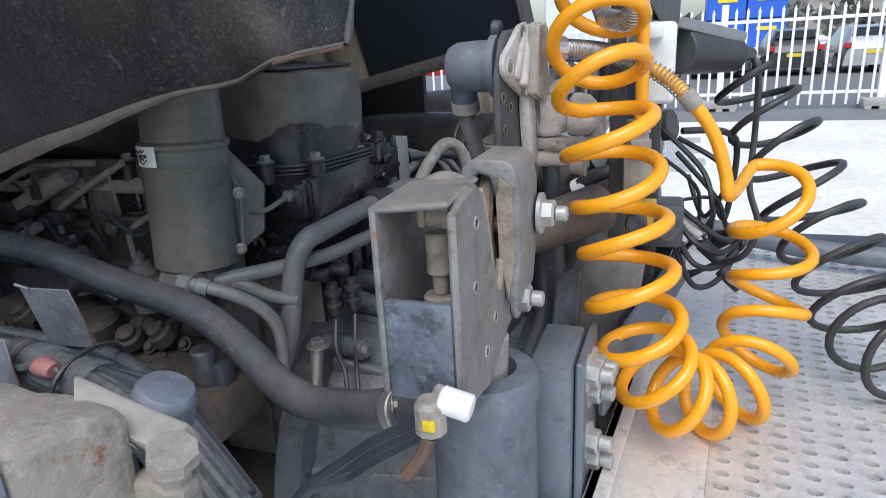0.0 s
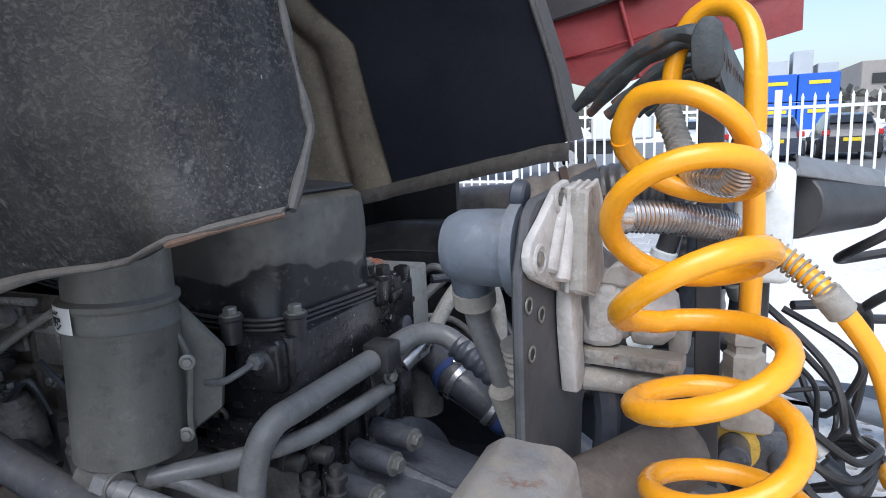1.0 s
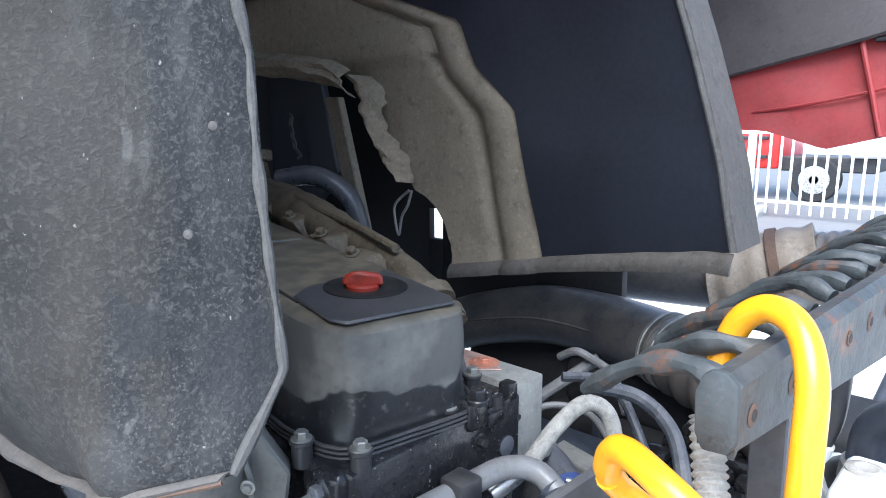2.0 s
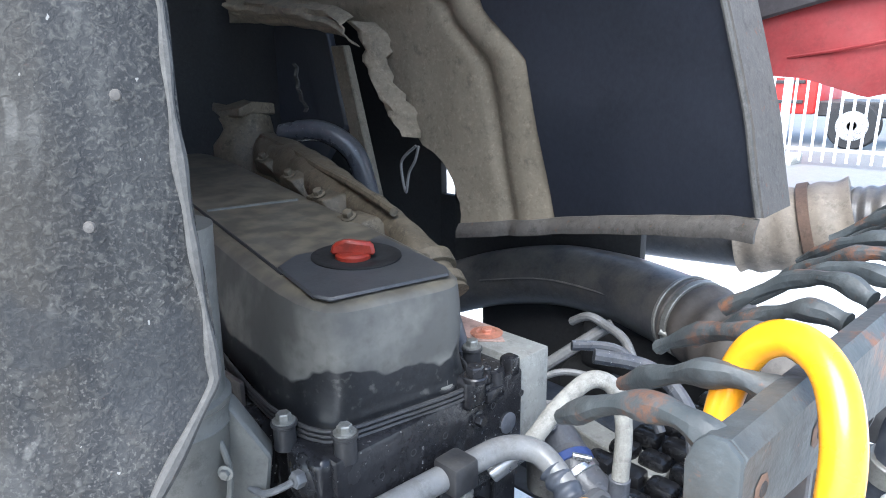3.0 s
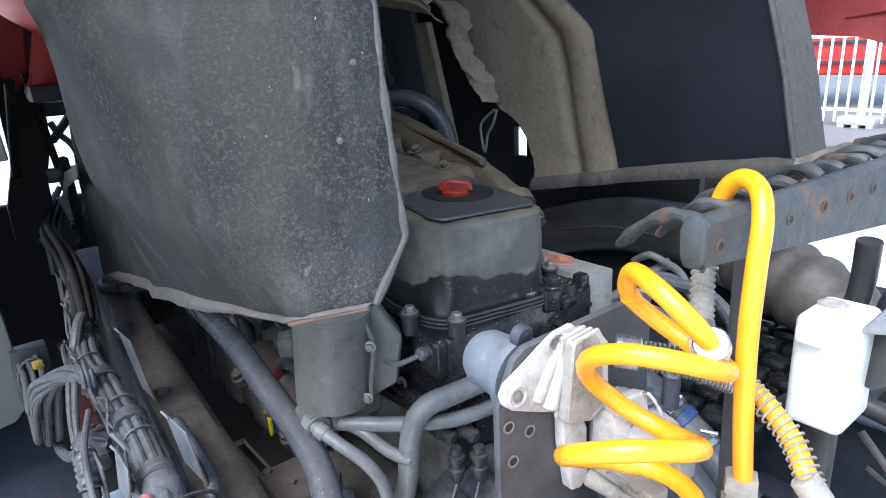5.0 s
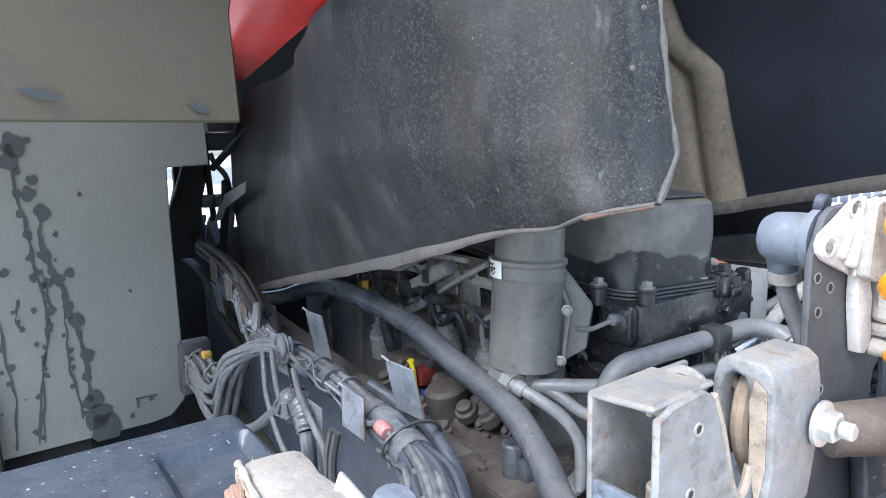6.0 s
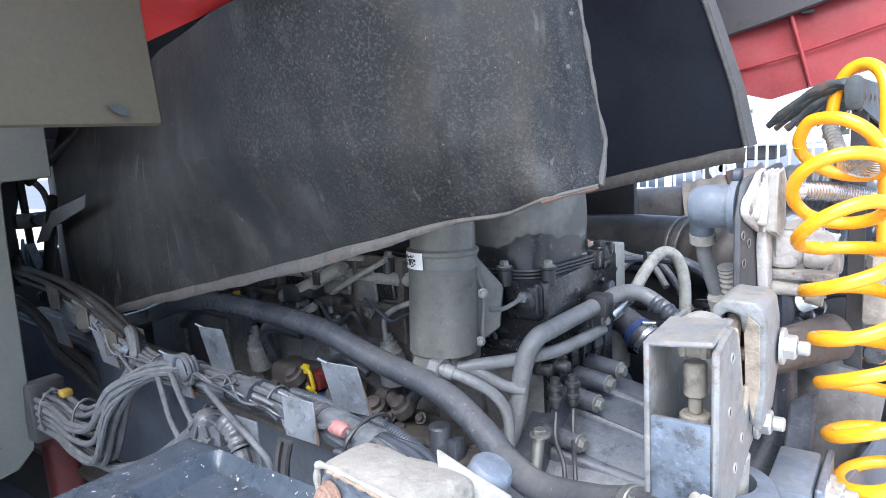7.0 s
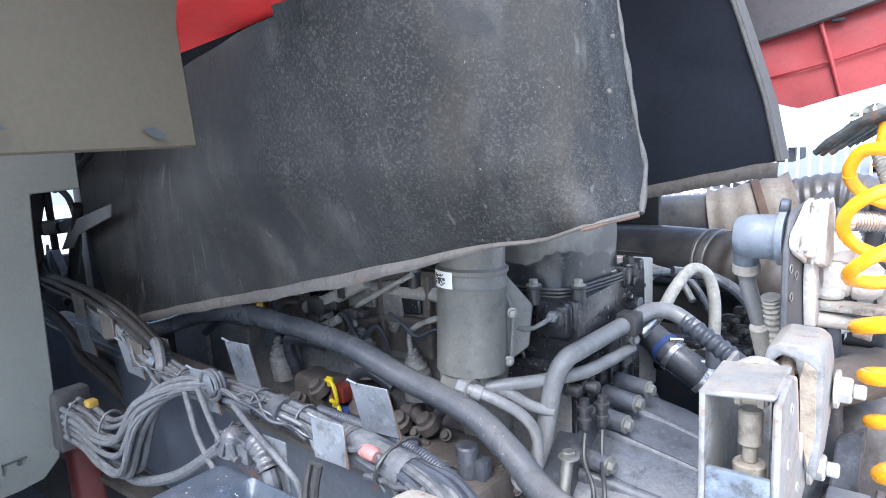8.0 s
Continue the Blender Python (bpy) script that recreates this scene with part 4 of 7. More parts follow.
def cover_shape(s, h):
    a = 6.283185 * s
    w, d = 0.15, 0.68
    c, q = math.cos(a), math.sin(a)
    k = (abs(c) ** 7 + abs(q) ** 7) ** (-1 / 7)
    sc = at_x([(0, 1.0), (0.1, 0.985), (0.5, 0.95), (0.86, 0.86), (1.0, 0.76)], h)
    ends = at_x([(0, 0.0), (0.1, 0.004), (0.5, 0.006), (0.86, 0.012), (0.95, 0.022), (1.0, 0.036)], h)
    zz = at_x([(0, 0), (0.1, 0.02), (0.5, 0.09), (0.86, 0.158), (1.0, 0.166)], h)
    x = -1.12 + (d - ends) * c * k
    notch = 0.018 * math.exp(-((x + 0.46) / 0.05) ** 2) * math.exp(-((h - 0.3) / 0.3) ** 2)
    return XF @ Vector((x, 0.99 + (w - notch) * q * k * sc, 1.578 + zz))


bm = bmesh.new()
N, H = 96, 20
rows = [[bm.verts.new(cover_shape(i / N, j / H)) for i in range(N)] for j in range(H + 1)]
for a, b in zip(rows, rows[1:]):
    for i in range(N):
        bm.faces.new((a[i], a[(i + 1) % N], b[(i + 1) % N], b[i]))
bm.faces.new(rows[-1])
part("rocker_cover", bm, M_COVER, engine, "black plastic rocker cover grey with dust", 24)
for j in range(3):
    ring = [cover_shape(i / N, 0) for i in range(N + 1)]
    cen = sum(ring, Vector()) / len(ring)
    part("gasket", sweep([Vector((cen.x + (p.x - cen.x) * 1.012, cen.y + (p.y - cen.y) * 1.05, 1.574 + 0.007 * j + (p.z - 1.578))) for p in ring], 0.0032, 6), M_BLACK, engine, "black rubber gasket rib")
CT = 1.578 + 0.166
part("cover_lid", moved(prism([(-0.470, 0.900, CT), (-0.468, 1.075, CT), (-0.495, 1.09, CT), (-0.69, 1.09, CT), (-0.67, 1.055, CT), (-0.66, 0.93, CT), (-0.62, 0.888, CT), (-0.495, 0.886, CT)], (0, 0, 0.006), 0.003), XF), M_COVERD, engine, "clean dark lid round the filler")
part("seam", moved(tube([(-0.60, 0.889, CT), (-0.8, 0.889, CT + 0.001), (-1.74, 0.889, CT + 0.001)], 0.0028, 6), XF), M_DARK, engine)
part("seam", moved(tube([(-1.02, 0.90, CT + 0.001), (-1.02, 1.08, CT + 0.001)], 0.0035, 6), XF), M_COVERTOP, engine)
# Shallow dish; the shade of a deeper recess is painted in near-black.
part("filler_well", moved(lathe((-0.605, 1.004, CT + 0.004), (0, 0, 1), [(0, 0.066), (0.004, 0.066), (0.005, 0.062), (0.003, 0.05), (0.0025, 0.01)], 32), XF), M_DEEPBLACK, engine, "filler well with recess shade in its black colour")
part("filler_cap", moved(joined(lathe((-0.645, 1.0, CT + 0.004), (0, 0, 1), [(0, 0.026), (0.008, 0.026), (0.011, 0.022)], 24), prism([(-0.678, 0.993, CT + 0.011), (-0.612, 0.993, CT + 0.011), (-0.616, 0.993, CT + 0.030), (-0.655, 0.993, CT + 0.034), (-0.674, 0.993, CT + 0.027)], (0, 0.014, 0), 0.004)), XF @ Matrix.Translation((-0.600, 0.996, 0)) @ pose(0, 0, 0, 0, 0, 55) @ Matrix.Translation((0.645, -1.0, 0))), M_CAP, engine, "orange red oil filler cap")


def sleeve_bolt(p):
    p = Vector(p)
    b = part("cover_bolt", lathe(p - Vector((0, 0, 0.045)), (0, 0, 1), [(0, 0.014), (0.03, 0.014), (0.032, 0.0165), (0.036, 0.0165), (0.037, 0.012)], 18), M_BLACK, engine, "black sleeve with steel bolt")
    part("bolt_head", hexbolt(p - Vector((0, 0, 0.008)), (0, 0, 1), 0.0095, 0.011), M_STEELBOLT, b, "grey steel hex head")


for p in ((-0.425, 0.862, 1.607), (-0.500, 0.825, 1.608), (-0.437, 1.038, 1.60), (-0.485, 1.15, 1.607), (-0.80, 0.83, 1.61)):
    sleeve_bolt(p)
part("plug", lathe((-0.416, 1.155, 1.492), (1, 0, 0), [(0, 0.017), (0.003, 0.017), (0.004, 0.014)], 24), M_GREYCAST, engine, "grey core plug")
for y, z in ((1.02, 1.529), (0.961, 1.53), (0.907, 1.522), (1.187, 1.53), (1.12, 1.535)):
    part("hole", lathe((-0.4165, y, z), (1, 0, 0), [(0, 0.0055), (0.002, 0.0055), (0.002, 0.004), (0.0005, 0.003)], 14), M_DARK, engine)
part("plug", hexbolt((-0.415, 1.087, 1.526), (1, 0, 0), 0.009, 0.012), M_HEAD, engine)
part("valve_lump", joined(box((-0.44, 1.055, 1.55), (-0.405, 1.10, 1.60), 0.01, 3), lathe((-0.41, 1.075, 1.595), (0, 0, 1), [(0, 0.018), (0.006, 0.018), (0.008, 0.016)], 20), hexbolt((-0.41, 1.075, 1.603), (0, 0, 1), 0.013, 0.014, False)), M_HEAD, engine, "oily black hex plug")
part("valve_lump", joined(lathe((-0.43, 1.135, 1.565), (0, 0, 1), [(0, 0.02), (0.02, 0.018), (0.022, 0.012), (0.026, 0.012)], 20), box((-0.44, 1.16, 1.56), (-0.415, 1.185, 1.595), 0.006), box((-0.418, 1.10, 1.545), (-0.408, 1.14, 1.565), 0.004), rod((-0.42, 1.11, 1.575), (-0.42, 1.11, 1.60), 0.007)), M_HEAD, engine)
inj = part("injector_boss", joined(box((-0.505, 0.822, 1.495), (-0.425, 0.86, 1.572), 0.014, 4), lathe((-0.46, 0.828, 1.54), (0.1, -1, 0.1), [(0, 0.031), (0.005, 0.029), (0.009, 0.021), (0.012, 0.016)], 28), box((-0.56, 0.818, 1.43), (-0.422, 0.85, 1.452), 0.006, 3)), M_HEAD, engine)
part("union_nut", hexbolt((-0.455, 0.818, 1.545), (0.1, -1, 0.1), 0.011, 0.013, False), M_PIPE, inj, "steel union nut")
part("injector_pipe", tube([(-0.455, 0.806, 1.545), (-0.465, 0.79, 1.537), (-0.485, 0.78, 1.527), (-0.52, 0.775, 1.525)], 0.0045, 8), M_PIPE, engine, "grey injector pipe")
part("head_hole", joined(lathe((-0.535, 0.826, 1.455), (0, -1, 0), [(0, 0.012), (0.004, 0.012), (0.004, 0.007), (0, 0.006)], 16)), M_STEELBOLT, engine)

# intake manifold behind the cover
part("manifold", rough(sweep(spline([(-1.55, 1.42, 1.80), (-1.33, 1.37, 1.785), (-1.1, 1.31, 1.765), (-0.90, 1.26, 1.75), (-0.72, 1.21, 1.735), (-0.62, 1.18, 1.70), (-0.565, 1.165, 1.655)], 8), lambda s: 0.05 + 0.012 * math.sin(s * 7) - 0.012 * s, 20), 0.008, 16, 1), M_KHAKI3, engine, "dusty khaki intake manifold")
for p, q in (((-0.62, 1.18, 1.70), (-0.60, 1.175, 1.685)), ((-0.585, 1.172, 1.672), (-0.57, 1.168, 1.66))):
    part("clamp", joined(rod(p, q, 0.047, seg=28), hexbolt(Vector(p) + Vector((0.03, -0.03, 0.02)), (1, -1, 0), 0.007)), M_KHAKI3, engine, "dusty band clamp")
for x, y, z in ((-1.36, 1.335, 1.79), (-1.14, 1.275, 1.775), (-0.95, 1.225, 1.76), (-0.79, 1.18, 1.745)):
    lug = part("manifold_lug", rough(prism([(x - 0.055, y - 0.025, z - 0.03), (x - 0.03, y - 0.045, z + 0.012), (x + 0.035, y - 0.05, z + 0.008), (x + 0.06, y - 0.03, z - 0.035)], (0.012, 0.05, 0.012), 0.006, 2), 0.005, 30, 1), M_KHAKI3, engine, "dust caked manifold lug")
    part("lug_bolt", hexbolt((x + 0.005, y - 0.035, z + 0.018), (0.2, -0.5, 1), 0.010, 0.012), M_KHAKI3, lug)
part("manifold_rib", tube([(-1.52, 1.395, 1.845), (-1.30, 1.345, 1.832), (-1.08, 1.285, 1.81), (-0.88, 1.235, 1.795), (-0.71, 1.19, 1.775)], 0.009, 8), M_KHAKI3, engine)
part("drain_pipe", tube([(-0.565, 1.165, 1.66), (-0.54, 1.165, 1.62), (-0.53, 1.18, 1.55)], 0.014, 12), M_GREYCAST, engine)
part("thermostat", rough(joined(lathe((-1.62, 1.40, 1.70), (0, 0, 1), [(0, 0.10), (0.12, 0.09), (0.16, 0.07), (0.2, 0.07)], 20), box((-1.72, 1.34, 1.9), (-1.55, 1.46, 1.93), 0.006)), 0.02, 12, 1), M_KHAKI3, engine, "dusty housing at the engine's front")
part("rubber_elbow", tube([(-1.5, 1.45, 1.85), (-1.38, 1.50, 1.86), (-1.30, 1.55, 1.80), (-1.28, 1.58, 1.68)], 0.03, 14), M_RUBBER, engine)
part("heat_shield", joined(box((-0.69, 1.195, 1.40), (-0.425, 1.270, 1.580), 0.004)), M_ZINC, engine, "grey zinc heat shield box")
part("copper_plate", prism([(-0.688, 1.199, 1.5805), (-0.52, 1.199, 1.5805), (-0.485, 1.23, 1.5805), (-0.53, 1.266, 1.5805), (-0.688, 1.266, 1.5805)], (0, 0, 0.0022), 0.0008), M_COPPERDULL, engine, "dull coppery plate")
for p in ((-0.53, 1.235, 1.583), (-0.635, 1.235, 1.583)):
    part("shim", joined(lathe(p, (0, 0, 1), [(0, 0.028), (0.001, 0.028), (0.003, 0.018), (0.001, 0.016)], 24)), M_COPPER, engine, "coppery ring shim")
    part("shim_bolt", hexbolt(p, (0, 0, 1), 0.009, 0.008), M_COPPER, engine)

# bell housing and gearbox top
part("bell_housing", joined(lathe((-0.47, 1.03, 0.98), (1, 0, 0), [(0, 0.36), (0.05, 0.36), (0.06, 0.33), (0.16, 0.31), (0.34, 0.26), (0.6, 0.22), (0.9, 0.2)], 56)), M_GREYCAST, engine, "grey bell housing")
for p in ((-0.40, 0.925, 1.318), (-0.40, 0.985, 1.338), (-0.40, 1.05, 1.345), (-0.40, 0.84, 1.27), (-0.40, 0.76, 1.19)):
    q = Vector(p)
    b = part("boss", rod(q - Vector((0.03, 0, 0)), q + Vector((0.045, -0.008, -0.004)), 0.021, 0.018), M_GREYCAST, engine, "cast bolt boss")
    part("boss_bolt", hexbolt(q + Vector((0.045, -0.008, -0.004)), (1, -0.15, -0.05), 0.0125, 0.013), M_STEELBOLT, b, "steel hex bolt")
for k, (a0, w) in enumerate(((52, 0.05), (70, 0.03), (35, 0.06), (88, 0.04), (18, 0.05))):
    ca, sa = math.cos(radians(a0)), math.sin(radians(a0))

    def ridge(s, h, ca=ca, sa=sa, w=w):
        r = 0.322 - 0.12 * s + 0.02 * math.sin(h * 3.14)
        t = (h - 0.5) * w
        return Vector((-0.41 + 0.42 * s, 1.03 - r * ca + t * sa, 0.98 + r * sa + t * ca))

    part("ridge", sheet(ridge, 10, 6, (0, 0, -0.03)), M_GREYCAST, engine, "cast ridge of the bell housing")
part("switch_plug", joined(lathe((-0.165, 0.80, 1.17), (-0.2, -0.5, 1), [(0, 0.03), (0.02, 0.03), (0.022, 0.024), (0.045, 0.022), (0.05, 0.016)], 20)), M_GREYCAST, engine)
part("switch_cable", tube([(-0.165, 0.79, 1.21), (-0.22, 0.76, 1.22), (-0.30, 0.74, 1.22), (-0.36, 0.745, 1.235), (-0.39, 0.74, 1.20)], 0.005, 8), M_RUBBER, engine)

# dusty side of the head with recessed pockets
part("head_side", box((-1.88, 0.834, 1.405), (-0.63, 0.842, 1.60), 0.003), M_CAST2, engine, "grimy brown side of the cylinder head")
for i in range(9):
    x = -1.86 + 0.137 * i
    part("side_rib", joined(box((x, 0.815, 1.41), (x + 0.014, 0.838, 1.595), 0.004, 2), box((x, 0.812, 1.47 + 0.012 * (i % 3)), (x + 0.13, 0.836, 1.484 + 0.012 * (i % 3)), 0.004, 2)), M_CAST2, engine)
    part("pocket_cover", prism([(x + 0.028, 0.834, 1.50), (x + 0.118, 0.834, 1.505), (x + 0.114, 0.834, 1.578), (x + 0.07, 0.834, 1.588), (x + 0.03, 0.834, 1.57)], (0, -0.012, 0), 0.004), M_HEAD if i % 2 else M_CAST, engine, "cast side cover")

# filter housing
can = thing("oil_filter_housing", (-0.57, 0.72, 1.45), "dark grey cylindrical filter housing with a white label", "filter")
AX = Vector((0.03, 0.03, 1)).normalized()
part("housing", lathe((-0.574, 0.715, 1.455), AX, [(0, 0.05), (0.004, 0.066), (0.16, 0.064), (0.163, 0.066), (0.166, 0.064), (0.186, 0.064), (0.19, 0.067), (0.196, 0.067), (0.20, 0.061), (0.33, 0.058), (0.4, 0.058)], 48), M_CAN, can)
part("side_bracket", prism([(-0.515, 0.745, 1.465), (-0.488, 0.785, 1.49), (-0.484, 0.796, 1.568), (-0.528, 0.772, 1.630), (-0.55, 0.75, 1.645), (-0.56, 0.72, 1.465)], (-0.03, 0.02, 0), 0.004), M_CAN, can)
part("clamp_lug", joined(box((-0.545, 0.735, 1.625), (-0.525, 0.765, 1.66), 0.004), box((-0.55, 0.73, 1.645), (-0.52, 0.755, 1.652), 0.002)), M_CAN, can)
part("rib", tube([(-0.535, 0.742, 1.63), (-0.505, 0.752, 1.57), (-0.502, 0.742, 1.50), (-0.503, 0.742, 1.47)], 0.004, 8), M_CAN, can)
for p in ((-0.505, 0.735, 1.475), (-0.50, 0.745, 1.565)):
    part("bolt", hexbolt(p, (0.6, -0.8, 0), 0.0065, 0.006), M_STEELBOLT, can, "steel hex bolt")
lab = part("label", sheet(lambda s, h: Vector((-0.5686 - 0.0685 * math.cos(0.9 + 0.72 * s), 0.7204 - 0.0685 * math.sin(0.9 + 0.72 * s), 1.622 + 0.030 * h)), 10, 2, (0.001, 0.001, 0)), M_LABEL, can, "white printed label")
rnd = random.Random(9)
bm = bmesh.new()
for i in range(9):
    for j in range(9):
        if rnd.random() < 0.5:
            s, h = 0.08 + 0.07 * i, 0.14 + 0.08 * j
            q = []
            for ds, dh in ((0, 0), (0.07, 0), (0.07, 0.08), (0, 0.08)):
                a = 0.9 + 0.72 * (s + ds)
                q.append(bm.verts.new((-0.5686 - 0.0693 * math.cos(a), 0.7204 - 0.0693 * math.sin(a), 1.622 + 0.030 * (h + dh))))
            bm.faces.new(q)
part("print", bm, M_INK, lab, "black printed marks")
part("foot", joined(box((-0.63, 0.68, 1.425), (-0.53, 0.78, 1.458), 0.01, 3), rod((-0.60, 0.67, 1.44), (-0.535, 0.66, 1.44), 0.02)), M_CAN, can, "cast foot with ports")

# hydraulic lines under it
for k, (pts, r) in enumerate((([(-0.56, 0.655, 1.445), (-0.533, 0.655, 1.441), (-0.49, 0.67, 1.425), (-0.455, 0.695, 1.395), (-0.438, 0.712, 1.35), (-0.445, 0.72, 1.27)], 0.0105), ([(-0.57, 0.70, 1.44), (-0.543, 0.70, 1.436), (-0.50, 0.72, 1.42), (-0.46, 0.74, 1.395), (-0.43, 0.76, 1.385)], 0.0105))):
    ln = thing("hydraulic_line", pts[1], "short grey hydraulic line with steel union", "hose", "hydraulic lines")
    part("line", tube(pts, r, 12), M_PIPE, ln)
    a, b = Vector(pts[0]), Vector(pts[1])
    part("union", joined(lathe(a, b - a, [(0, 0.0165), (0.018, 0.0165), (0.02, 0.014)], 6), rod(b, b + (Vector(pts[2]) - b) * 0.4, 0.0135)), M_PIPE, ln, "grey union nut")

# engine side clutter under the tunnel wall
part("yellow_fitting", joined(rod((-1.343, 0.81, 1.43), (-1.343, 0.81, 1.50), 0.014), lathe((-1.343, 0.81, 1.455), (0, 0, 1), [(0, 0.019), (0.025, 0.019), (0.027, 0.015)], 6), rod((-1.343, 0.81, 1.50), (-1.343, 0.81, 1.56), 0.007)), M_BRASS, engine, "yellow brass pipe fitting")
side = [
    ("injector_line", [(-0.781, 0.80, 1.601), (-0.87, 0.79, 1.555), (-0.962, 0.80, 1.505), (-0.966, 0.80, 1.462)], 0.006),
    ("injector_line", [(-0.70, 0.80, 1.52), (-0.768, 0.80, 1.492), (-0.799, 0.80, 1.466), (-0.798, 0.80, 1.42)], 0.006),
    ("sensor_body", [(-1.13, 0.80, 1.489), (-1.05, 0.79, 1.515), (-0.97, 0.79, 1.55), (-0.92, 0.80, 1.575)], 0.017),
    ("threaded_tube", [(-1.151, 0.79, 1.431), (-1.04, 0.79, 1.485)], 0.011),
    ("threaded_tube", [(-1.11, 0.78, 1.43), (-1.0, 0.78, 1.48)], 0.010),
    ("black_hose", [(-1.312, 0.82, 1.36), (-1.30, 0.82, 1.436), (-1.26, 0.84, 1.50), (-1.2, 0.87, 1.54)], 0.022),
    ("black_hose", [(-1.22, 0.82, 1.30), (-1.23, 0.81, 1.36), (-1.20, 0.80, 1.40), (-1.1, 0.82, 1.39)], 0.016),
    ("black_hose", [(-1.6, 0.80, 1.36), (-1.5, 0.79, 1.42), (-1.42, 0.80, 1.44), (-1.35, 0.84, 1.42)], 0.015),
    ("fuel_rail", [(-1.75, 0.85, 1.53), (-1.2, 0.835, 1.545), (-0.66, 0.83, 1.555)], 0.016),
    ("black_hose", [(-1.0, 0.80, 1.25), (-0.99, 0.79, 1.32), (-0.93, 0.79, 1.36), (-0.86, 0.80, 1.33)], 0.012),
    ("black_hose", [(-0.75, 0.80, 1.22), (-0.72, 0.785, 1.30), (-0.67, 0.80, 1.36), (-0.64, 0.80, 1.44)], 0.013),
    ("wire_loop", [(-1.25, 0.80, 1.52), (-1.18, 0.785, 1.54), (-1.1, 0.79, 1.55), (-1.0, 0.80, 1.59), (-0.85, 0.80, 1.60)], 0.006),
]
for name, pts, r in side:
    part(name, ribbed(pts, r, 14, 0.06) if "thread" in name else tube(pts, r, 12), M_RUBBER if "hose" in name else M_CASTDUST, engine)
for p in ((-0.955, 0.815, 1.40), (-0.80, 0.815, 1.375), (-1.28, 0.82, 1.33)):
    part("injector_cap", lathe(p, (0, -0.15, 1), [(-0.06, 0.034), (0, 0.033), (0.006, 0.028), (0.016, 0.028), (0.02, 0.022), (0.034, 0.02), (0.036, 0.012), (0.05, 0.012)], 22), M_CASTDUST, engine, "dusty cast pump element")
    part("cap_nut", hexbolt(Vector(p) + Vector((0, -0.006, 0.045)), (0, -0.15, 1), 0.010, 0.014), M_STEELBOLT, engine)
part("lug_plate", joined(prism([(-0.90, 0.825, 1.57), (-0.84, 0.825, 1.58), (-0.83, 0.825, 1.50), (-0.86, 0.825, 1.45), (-0.90, 0.825, 1.50)], (0, -0.008, 0), 0.003)), M_CAST, engine)
for p in ((-0.86, 0.815, 1.565), (-0.86, 0.815, 1.47), (-0.93, 0.815, 1.565), (-1.0, 0.82, 1.40), (-1.18, 0.83, 1.30)):
    part("bolt", hexbolt(p, (0, -1, 0), 0.008, 0.008), M_STEELBOLT, engine, "small steel bolt")
part("connector", joined(box((-1.10, 0.77, 1.485), (-1.04, 0.80, 1.525), 0.006), box((-1.045, 0.775, 1.50), (-1.0, 0.80, 1.53), 0.005), box((-0.985, 0.768, 1.535), (-0.965, 0.775, 1.565), 0.002)), M_BLACK, engine, "black plug connector")
part("pump_body", joined(box((-1.2, 0.78, 1.18), (-0.95, 0.87, 1.31), 0.02, 3), lathe((-0.92, 0.80, 1.2), (0, -0.2, 1), [(0, 0.05), (0.09, 0.05), (0.10, 0.04)], 24), box((-0.88, 0.76, 1.12), (-0.68, 0.87, 1.24), 0.02, 3)), M_CAST2, engine, "rust tinged pump casting")
part("pump_deck", rough(box((-0.76, 0.62, 1.17), (-0.52, 0.836, 1.252), 0.012, 2), 0.004, 18, 3), M_CAST2, engine, "flat casting caked in brown dust")
for x, y in ((-0.74, 0.64), (-0.72, 0.74), (-0.68, 0.66), (-0.66, 0.78), (-0.55, 0.80), (-0.54, 0.74), (-0.62, 0.65)):
    part("deck_bolt", hexbolt((x, y, 1.251), (0, 0, 1), 0.009, 0.009), M_CAST2, engine, "dusty bolt head")
part("elbow_fitting", joined(tube([(-0.83, 0.80, 1.25), (-0.825, 0.80, 1.283), (-0.80, 0.795, 1.288), (-0.76, 0.785, 1.275), (-0.73, 0.775, 1.255)], 0.016, 12), lathe((-0.83, 0.80, 1.252), (0, 0, 1), [(0, 0.024), (0.014, 0.024), (0.016, 0.019)], 6), lathe((-0.805, 0.796, 1.288), (1, -0.1, 0), [(0, 0.021), (0.014, 0.021)], 6)), M_CAST2, engine, "brown dusty pipe elbow")
part("oil_stub", joined(lathe((-0.574, 0.685, 1.245), (0, 0, 1), [(0, 0.021), (0.05, 0.020), (0.051, 0.022), (0.066, 0.022), (0.070, 0.019), (0.071, 0.006)], 20), box((-0.56, 0.68, 1.245), (-0.535, 0.71, 1.29), 0.004)), M_GREYCAST, engine, "squat grey capped stub")
for z, dx in ((1.312, 0.0), (1.262, 0.012), (1.21, 0.03)):
    clipo = part("yellow_clip", joined(tube([(-1.035 + dx, 0.755, z + 0.02), (-1.0 + dx, 0.745, z + 0.016), (-0.985 + dx, 0.74, z - 0.02), (-1.0 + dx, 0.745, z - 0.03)], 0.005, 6), box((-1.03 + dx, 0.752, z + 0.005), (-1.01 + dx, 0.758, z + 0.03), 0.002)), M_YCLIP, engine, "yellow locking clip")
    part("clip_plug", box((-1.02 + dx, 0.752, z - 0.03), (-0.975 + dx, 0.80, z + 0.01), 0.006), M_REDPLUG if z > 1.3 else M_BLUEPLUG, engine, "coloured connector")

# ---- pipes and hoses ----
hose = thing("coolant_hose", (-0.9, 0.65, 1.4), "thick dusty black rubber coolant hose", "hose")
